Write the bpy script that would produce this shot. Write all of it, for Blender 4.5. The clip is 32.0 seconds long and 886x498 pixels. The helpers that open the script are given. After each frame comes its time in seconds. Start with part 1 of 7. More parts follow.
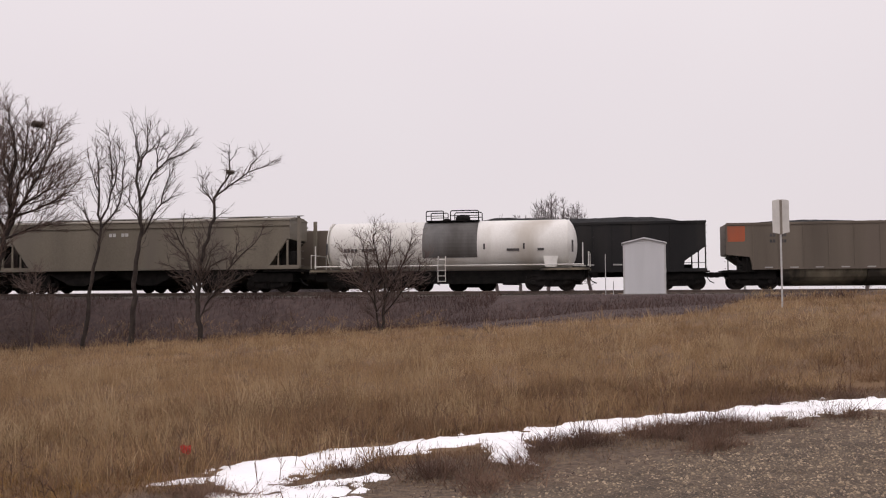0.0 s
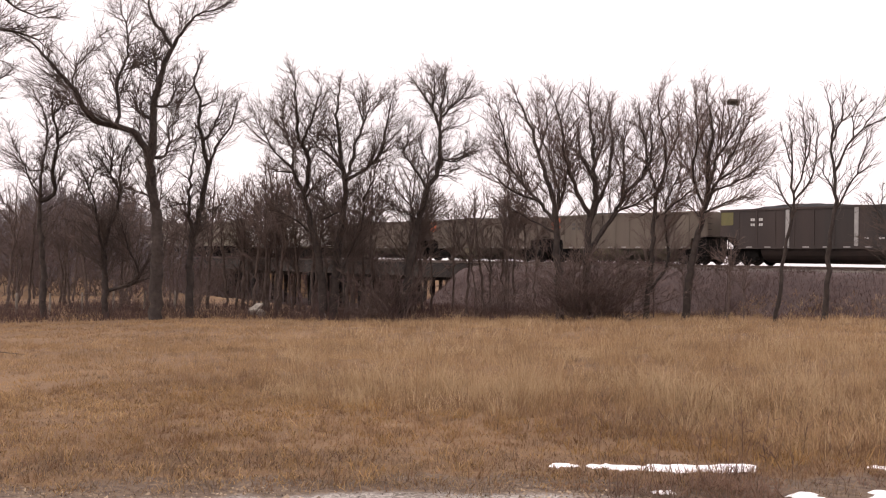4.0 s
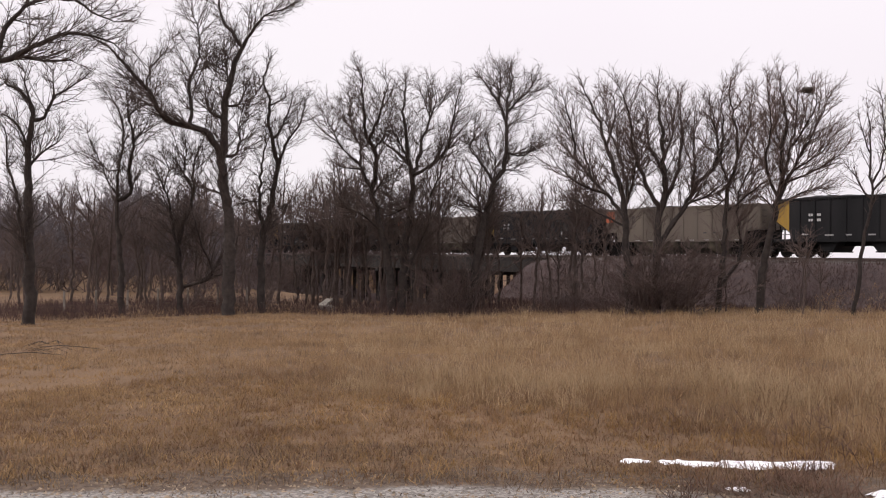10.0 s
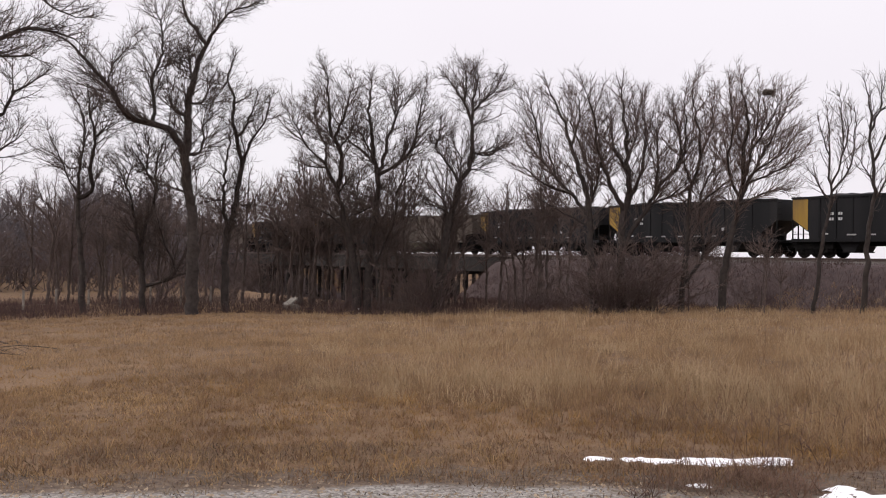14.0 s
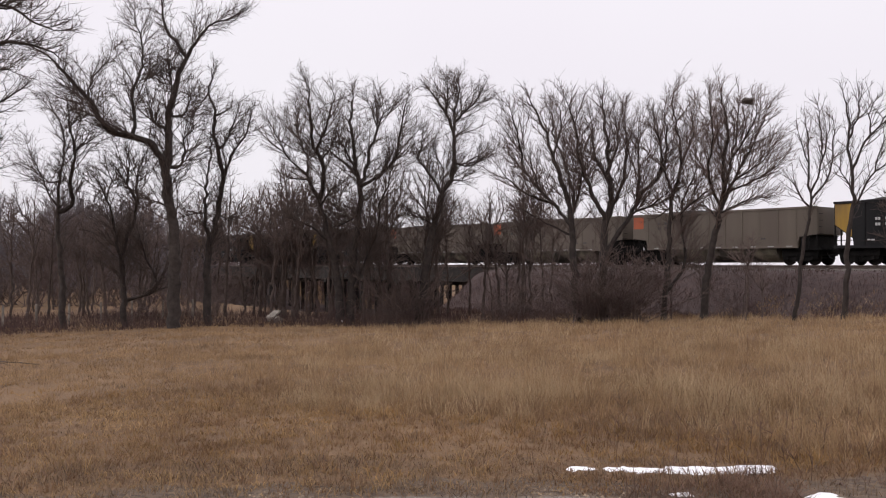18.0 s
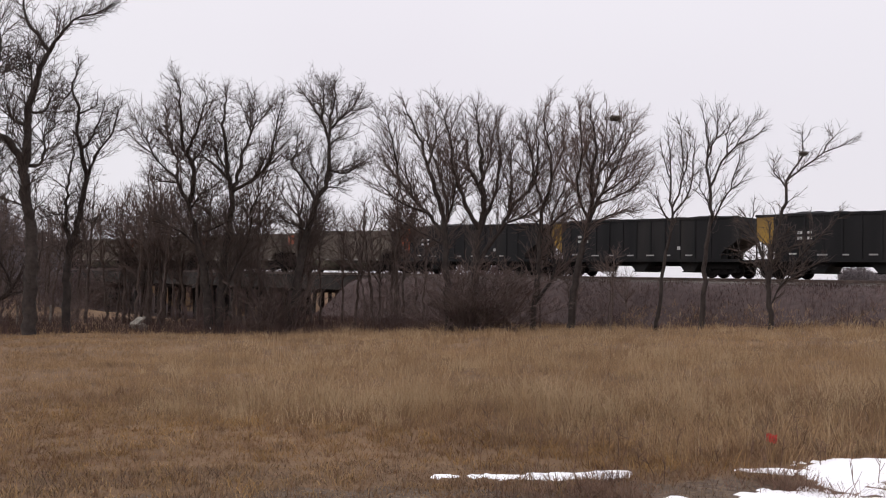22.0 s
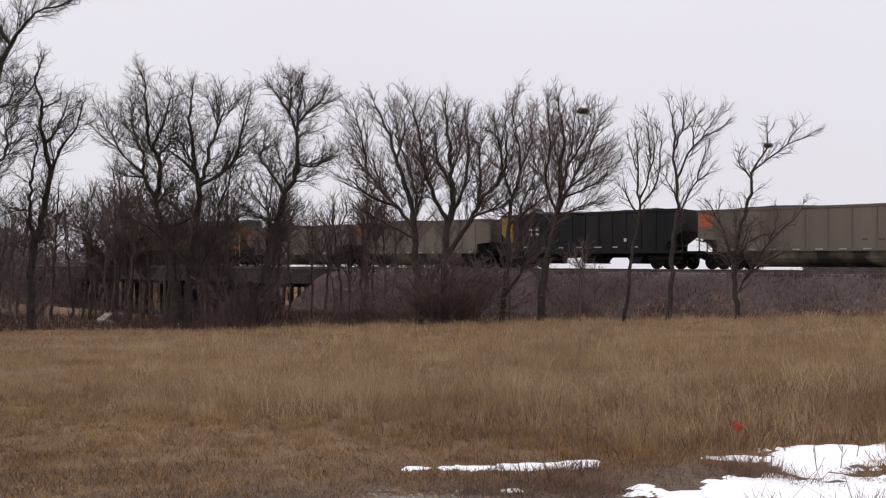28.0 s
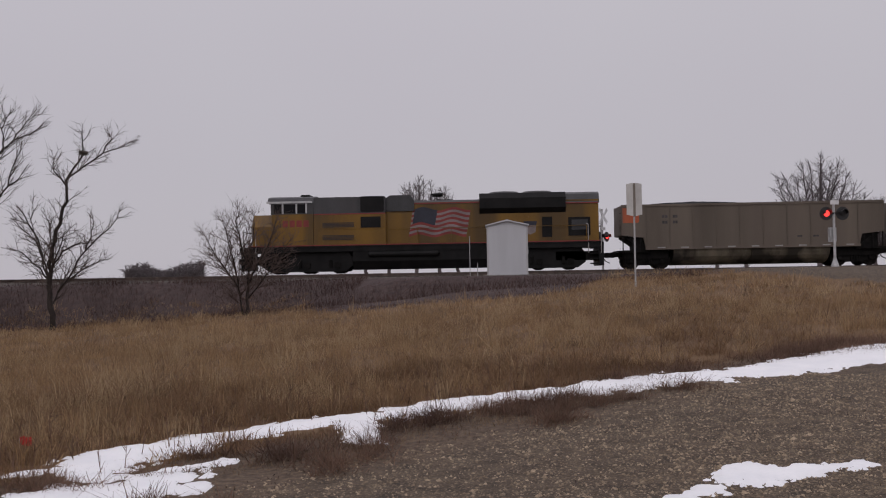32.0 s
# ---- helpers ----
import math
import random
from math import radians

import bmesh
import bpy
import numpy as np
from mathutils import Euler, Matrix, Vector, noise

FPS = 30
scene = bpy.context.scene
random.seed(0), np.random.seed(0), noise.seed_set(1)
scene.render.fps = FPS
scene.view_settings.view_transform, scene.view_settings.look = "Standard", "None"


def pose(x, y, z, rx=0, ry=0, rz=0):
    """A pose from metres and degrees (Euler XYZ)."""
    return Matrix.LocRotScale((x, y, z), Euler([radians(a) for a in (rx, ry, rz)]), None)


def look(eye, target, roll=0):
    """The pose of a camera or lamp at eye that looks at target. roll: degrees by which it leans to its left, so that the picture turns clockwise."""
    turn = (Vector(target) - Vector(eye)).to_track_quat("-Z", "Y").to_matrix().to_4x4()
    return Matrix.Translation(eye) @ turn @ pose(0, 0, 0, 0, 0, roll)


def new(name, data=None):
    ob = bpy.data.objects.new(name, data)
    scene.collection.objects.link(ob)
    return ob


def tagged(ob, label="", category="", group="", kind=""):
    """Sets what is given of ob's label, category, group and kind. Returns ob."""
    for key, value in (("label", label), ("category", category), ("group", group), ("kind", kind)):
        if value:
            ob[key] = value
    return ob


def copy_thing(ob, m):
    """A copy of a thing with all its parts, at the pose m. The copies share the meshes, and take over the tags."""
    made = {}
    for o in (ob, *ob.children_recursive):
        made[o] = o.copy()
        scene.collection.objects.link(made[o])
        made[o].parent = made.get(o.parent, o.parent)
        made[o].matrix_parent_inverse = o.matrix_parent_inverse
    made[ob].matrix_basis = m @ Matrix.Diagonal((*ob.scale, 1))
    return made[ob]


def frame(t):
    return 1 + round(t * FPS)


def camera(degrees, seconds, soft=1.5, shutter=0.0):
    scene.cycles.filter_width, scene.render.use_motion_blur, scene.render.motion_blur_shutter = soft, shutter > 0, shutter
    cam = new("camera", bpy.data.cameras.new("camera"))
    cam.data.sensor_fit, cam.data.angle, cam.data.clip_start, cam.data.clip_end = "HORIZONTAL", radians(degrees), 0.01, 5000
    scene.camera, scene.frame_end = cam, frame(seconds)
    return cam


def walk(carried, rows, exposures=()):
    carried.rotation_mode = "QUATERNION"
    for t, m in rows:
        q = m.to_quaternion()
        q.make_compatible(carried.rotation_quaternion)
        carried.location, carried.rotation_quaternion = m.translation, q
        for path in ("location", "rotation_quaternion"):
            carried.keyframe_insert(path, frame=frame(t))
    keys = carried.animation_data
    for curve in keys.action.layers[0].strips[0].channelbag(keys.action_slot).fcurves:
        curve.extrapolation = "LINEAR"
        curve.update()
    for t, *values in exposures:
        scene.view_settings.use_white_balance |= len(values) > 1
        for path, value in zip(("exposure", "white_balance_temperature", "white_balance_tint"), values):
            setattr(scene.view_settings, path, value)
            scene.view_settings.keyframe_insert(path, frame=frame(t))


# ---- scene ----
# seconds, stops, white balance: the film's own exposure wanders as the sky fills its picture
EXPOSURES = [(0.0, -0.05, 6800, 17), (1.0, 0.40, 6950, 19), (2.0, 0.62, 7100, 20), (3.0, 0.78, 7200, 20), (6.0, 0.22, 6900, 18), (9.0, 0.25, 6700, 16), (14.0, 0.22, 6550, 14),
             (19.0, 0.15, 6500, 14), (23.0, 0.06, 6450, 13), (28.0, 0.02, 6400, 13), (30.0, -0.05, 6400, 13), (30.5, -0.22, 6400, 13), (32.0, -0.68, 6400, 16)]
cam = camera(50.70, 32.0, soft=1.1)
EYE = 1.55
# seconds, place, turn: a hand-held camera that swings left along the trains and back
PATH = [
    (0.0, 0.121, 0.09, 92.62, 0.35, 10.62), (0.1, 0.101, 0.081, 92.52, 0.29, 12.94), (0.2, 0.081, 0.072, 92.42, 0.23, 15.23), (0.3, 0.061, 0.062, 92.32, 0.17, 17.61),
    (0.4, 0.042, 0.053, 92.22, 0.1, 20.17), (0.5, 0.022, 0.044, 92.12, 0.04, 22.86), (1.0, -0.01, 0.011, 91.74, -0.28, 34.44), (1.5, -0.053, 0.016, 91.78, -0.41, 41.23),
    (2.0, -0.07, 0.0, 92.11, -0.41, 45.05), (2.5, -0.072, -0.023, 91.94, -0.46, 47.68), (3.0, -0.075, -0.027, 91.44, -0.22, 49.73), (3.5, -0.074, -0.033, 90.83, -0.63, 50.63),
    (5.5, -0.069, -0.053, 91.14, -1.19, 51.73), (6.0, -0.074, -0.042, 91.22, -0.97, 52.31), (6.5, -0.085, -0.029, 91.03, -0.71, 52.92), (7.0, -0.054, -0.061, 90.44, -0.53, 53.57),
    (7.5, -0.056, -0.059, 90.09, 0.33, 54.12), (8.0, -0.059, -0.05, 89.88, 0.28, 54.91), (8.5, -0.057, -0.052, 89.86, 0.13, 55.29), (9.0, -0.076, -0.039, 90.05, -0.38, 55.35),
    (9.5, -0.073, -0.04, 90.24, -0.46, 55.29), (10.0, -0.068, -0.051, 90.34, -0.55, 55.11), (10.5, -0.063, -0.048, 90.32, -0.39, 54.9), (11.0, -0.05, -0.054, 90.24, -0.28, 54.47),
    (11.5, -0.061, -0.039, 90.22, -0.4, 53.8), (12.0, -0.061, -0.044, 90.19, -0.52, 53.24), (12.5, -0.059, -0.048, 90.22, -0.59, 53.0), (13.0, -0.055, -0.052, 90.23, -0.67, 52.93),
    (13.5, -0.056, -0.049, 90.32, -0.79, 52.91), (14.0, -0.053, -0.056, 90.32, -0.65, 53.0), (14.5, -0.057, -0.046, 90.28, -0.57, 53.08), (16.5, -0.063, -0.038, 90.83, -0.44, 53.04),
    (17.0, -0.05, -0.048, 90.94, -0.34, 52.86), (17.5, -0.063, -0.02, 90.94, 0.0, 52.56), (18.0, -0.058, -0.022, 90.99, -0.08, 51.99), (18.5, -0.057, -0.014, 91.12, -0.16, 51.38),
    (19.0, -0.037, -0.012, 91.43, -0.29, 50.43), (19.5, -0.06, 0.011, 91.71, -0.35, 49.34), (20.0, -0.046, 0.0, 91.89, -0.32, 48.31), (20.5, -0.051, 0.026, 91.92, -0.19, 47.25),
    (21.0, -0.043, 0.023, 91.94, -0.49, 46.15), (21.5, -0.032, 0.014, 91.73, -0.82, 45.13), (22.0, -0.027, 0.012, 91.56, -0.88, 44.29), (22.5, -0.036, 0.022, 91.51, -0.94, 43.76),
    (23.0, -0.032, 0.014, 91.55, -1.02, 43.57), (23.5, -0.035, 0.008, 91.52, -1.14, 43.5), (24.0, -0.036, 0.012, 91.4, -1.0, 43.59), (24.5, -0.035, 0.023, 91.33, -0.94, 43.72),
    (26.5, -0.025, 0.013, 91.06, -1.21, 43.41), (27.0, -0.014, 0.003, 91.11, -0.84, 43.04), (27.5, -0.012, 0.007, 91.18, -0.52, 42.67), (28.0, -0.005, -0.009, 91.16, -0.4, 42.43),
    (28.5, -0.008, 0.014, 91.19, -0.39, 42.21), (29.0, -0.002, 0.025, 91.22, -0.1, 41.58), (29.5, 0.019, 0.033, 91.27, 0.28, 40.33), (30.0, 0.057, 0.049, 91.23, 0.07, 35.92),
    (30.5, 0.116, 0.047, 91.46, 0.27, 27.0), (31.0, 0.18, 0.031, 91.51, 0.73, 19.14), (31.5, 0.246, 0.027, 91.5, 1.06, 11.28), (32.0, 0.311, -0.004, 91.46, 0.97, 2.65),
]
walk(cam, [(t, pose(x, y, EYE, rx, ry, rz)) for t, x, y, rx, ry, rz in PATH], EXPOSURES)
# ---- daylight: an even overcast ----
world = bpy.data.worlds.new("overcast")
scene.world = world
world.use_nodes = True
wn, wl = world.node_tree.nodes, world.node_tree.links
wn.clear()
w_out = wn.new("ShaderNodeOutputWorld")
w_bg = wn.new("ShaderNodeBackground")
w_sky = wn.new("ShaderNodeTexSky")
w_sky.sky_type, w_sky.sun_disc = "NISHITA", False
w_sky.sun_elevation, w_sky.sun_rotation = radians(38), radians(150)
w_coord = wn.new("ShaderNodeTexCoord")
w_noise = wn.new("ShaderNodeTexNoise")
w_noise.inputs["Scale"].default_value = 1.6
w_noise.inputs["Detail"].default_value = 3
w_ramp = wn.new("ShaderNodeValToRGB")
w_ramp.color_ramp.elements[0].position, w_ramp.color_ramp.elements[0].color = 0.3, (0.83, 0.80, 0.845, 1)
w_ramp.color_ramp.elements[1].position, w_ramp.color_ramp.elements[1].color = 0.7, (0.87, 0.855, 0.885, 1)
w_scale = wn.new("ShaderNodeVectorMath")
w_scale.operation = "SCALE"
w_scale.inputs["Scale"].default_value = 0.1
w_mix = wn.new("ShaderNodeMix")
w_mix.data_type = "RGBA"
w_mix.inputs[0].default_value = 0.96
wl.new(w_coord.outputs["Generated"], w_noise.inputs["Vector"])
wl.new(w_noise.outputs["Fac"], w_ramp.inputs["Fac"])
wl.new(w_sky.outputs["Color"], w_scale.inputs[0])
wl.new(w_scale.outputs["Vector"], w_mix.inputs[6])
wl.new(w_ramp.outputs["Color"], w_mix.inputs[7])
wl.new(w_mix.outputs[2], w_bg.inputs["Color"])
# a thick overcast is brightest overhead
w_part, w_square, w_rise = wn.new("ShaderNodeSeparateXYZ"), wn.new("ShaderNodeMath"), wn.new("ShaderNodeMath")
w_square.operation, w_rise.operation = "MULTIPLY", "MULTIPLY_ADD"
wl.new(w_coord.outputs["Generated"], w_part.inputs[0])
wl.new(w_part.outputs["Z"], w_square.inputs[0])
wl.new(w_part.outputs["Z"], w_square.inputs[1])
wl.new(w_square.outputs[0], w_rise.inputs[0])
w_rise.inputs[1].default_value, w_rise.inputs[2].default_value = 0.85, 0.91
wl.new(w_rise.outputs[0], w_bg.inputs["Strength"])
wl.new(w_bg.outputs["Background"], w_out.inputs["Surface"])
sun = new("sun", bpy.data.lights.new("sun", "SUN"))
sun.data.energy, sun.data.angle, sun.data.color = 0.6, radians(40), (1.0, 0.96, 0.92)
sun.matrix_world = look((-20, -40, 45), (0, 20, 0))
# ---- materials ----
def mat(name, a, b, rough=0.85, scale=3.0, fine=40.0, bump=0.15, metal=0.0, vary=0.0, streak=False, c=None, cut=0.62, island=False, spec=0.5):
    """A surface that wanders between the colours a and b, with finer grain, relief, and stains c where given."""
    m = bpy.data.materials.new(name)
    m.use_nodes = True
    n, l = m.node_tree.nodes, m.node_tree.links
    bsdf = n["Principled BSDF"]
    bsdf.inputs["Roughness"].default_value, bsdf.inputs["Metallic"].default_value = rough, metal
    bsdf.inputs["Specular IOR Level"].default_value = spec
    coord = n.new("ShaderNodeTexCoord")
    place = coord.outputs["Object"]
    if streak:
        mp = n.new("ShaderNodeMapping")
        mp.inputs["Scale"].default_value = (1.0, 1.0, 0.12)
        l.new(place, mp.inputs["Vector"])
        streaked = mp.outputs["Vector"]
    else:
        streaked = place
    big, small = n.new("ShaderNodeTexNoise"), n.new("ShaderNodeTexNoise")
    big.inputs["Scale"].default_value, big.inputs["Detail"].default_value = scale, 5
    small.inputs["Scale"].default_value, small.inputs["Detail"].default_value = fine, 4
    l.new(streaked, big.inputs["Vector"])
    l.new(place, small.inputs["Vector"])
    both = n.new("ShaderNodeMath")
    both.operation = "MULTIPLY_ADD"
    both.inputs[1].default_value = 0.45
    l.new(small.outputs["Fac"], both.inputs[0])
    l.new(big.outputs["Fac"], both.inputs[2])
    ramp = n.new("ShaderNodeValToRGB")
    ramp.color_ramp.elements[0].position, ramp.color_ramp.elements[0].color = 0.5, (*a, 1)
    ramp.color_ramp.elements[1].position, ramp.color_ramp.elements[1].color = 0.92, (*b, 1)
    l.new(both.outputs[0], ramp.inputs["Fac"])
    colour = ramp.outputs["Color"]
    if c:
        stain = n.new("ShaderNodeTexNoise")
        stain.inputs["Scale"].default_value, stain.inputs["Detail"].default_value = scale * 0.6, 6
        l.new(streaked, stain.inputs["Vector"])
        sr = n.new("ShaderNodeValToRGB")
        sr.color_ramp.elements[0].position, sr.color_ramp.elements[1].position = cut - 0.08, cut + 0.06
        l.new(stain.outputs["Fac"], sr.inputs["Fac"])
        mx = n.new("ShaderNodeMix")
        mx.data_type = "RGBA"
        mx.inputs[7].default_value = (*c, 1)
        l.new(sr.outputs["Color"], mx.inputs[0])
        l.new(colour, mx.inputs[6])
        colour = mx.outputs[2]
    if vary:
        which = n.new("ShaderNodeNewGeometry" if island else "ShaderNodeObjectInfo")
        hsv = n.new("ShaderNodeHueSaturation")
        span = n.new("ShaderNodeMapRange")
        span.inputs["To Min"].default_value, span.inputs["To Max"].default_value = 1 - vary, 1 + vary
        l.new(which.outputs["Random Per Island" if island else "Random"], span.inputs["Value"])
        l.new(span.outputs["Result"], hsv.inputs["Value"])
        l.new(colour, hsv.inputs["Color"])
        colour = hsv.outputs["Color"]
    l.new(colour, bsdf.inputs["Base Color"])
    if bump:
        bp = n.new("ShaderNodeBump")
        bp.inputs["Strength"].default_value, bp.inputs["Distance"].default_value = bump, 0.02
        l.new(small.outputs["Fac"], bp.inputs["Height"])
        l.new(bp.outputs["Normal"], bsdf.inputs["Normal"])
    return m


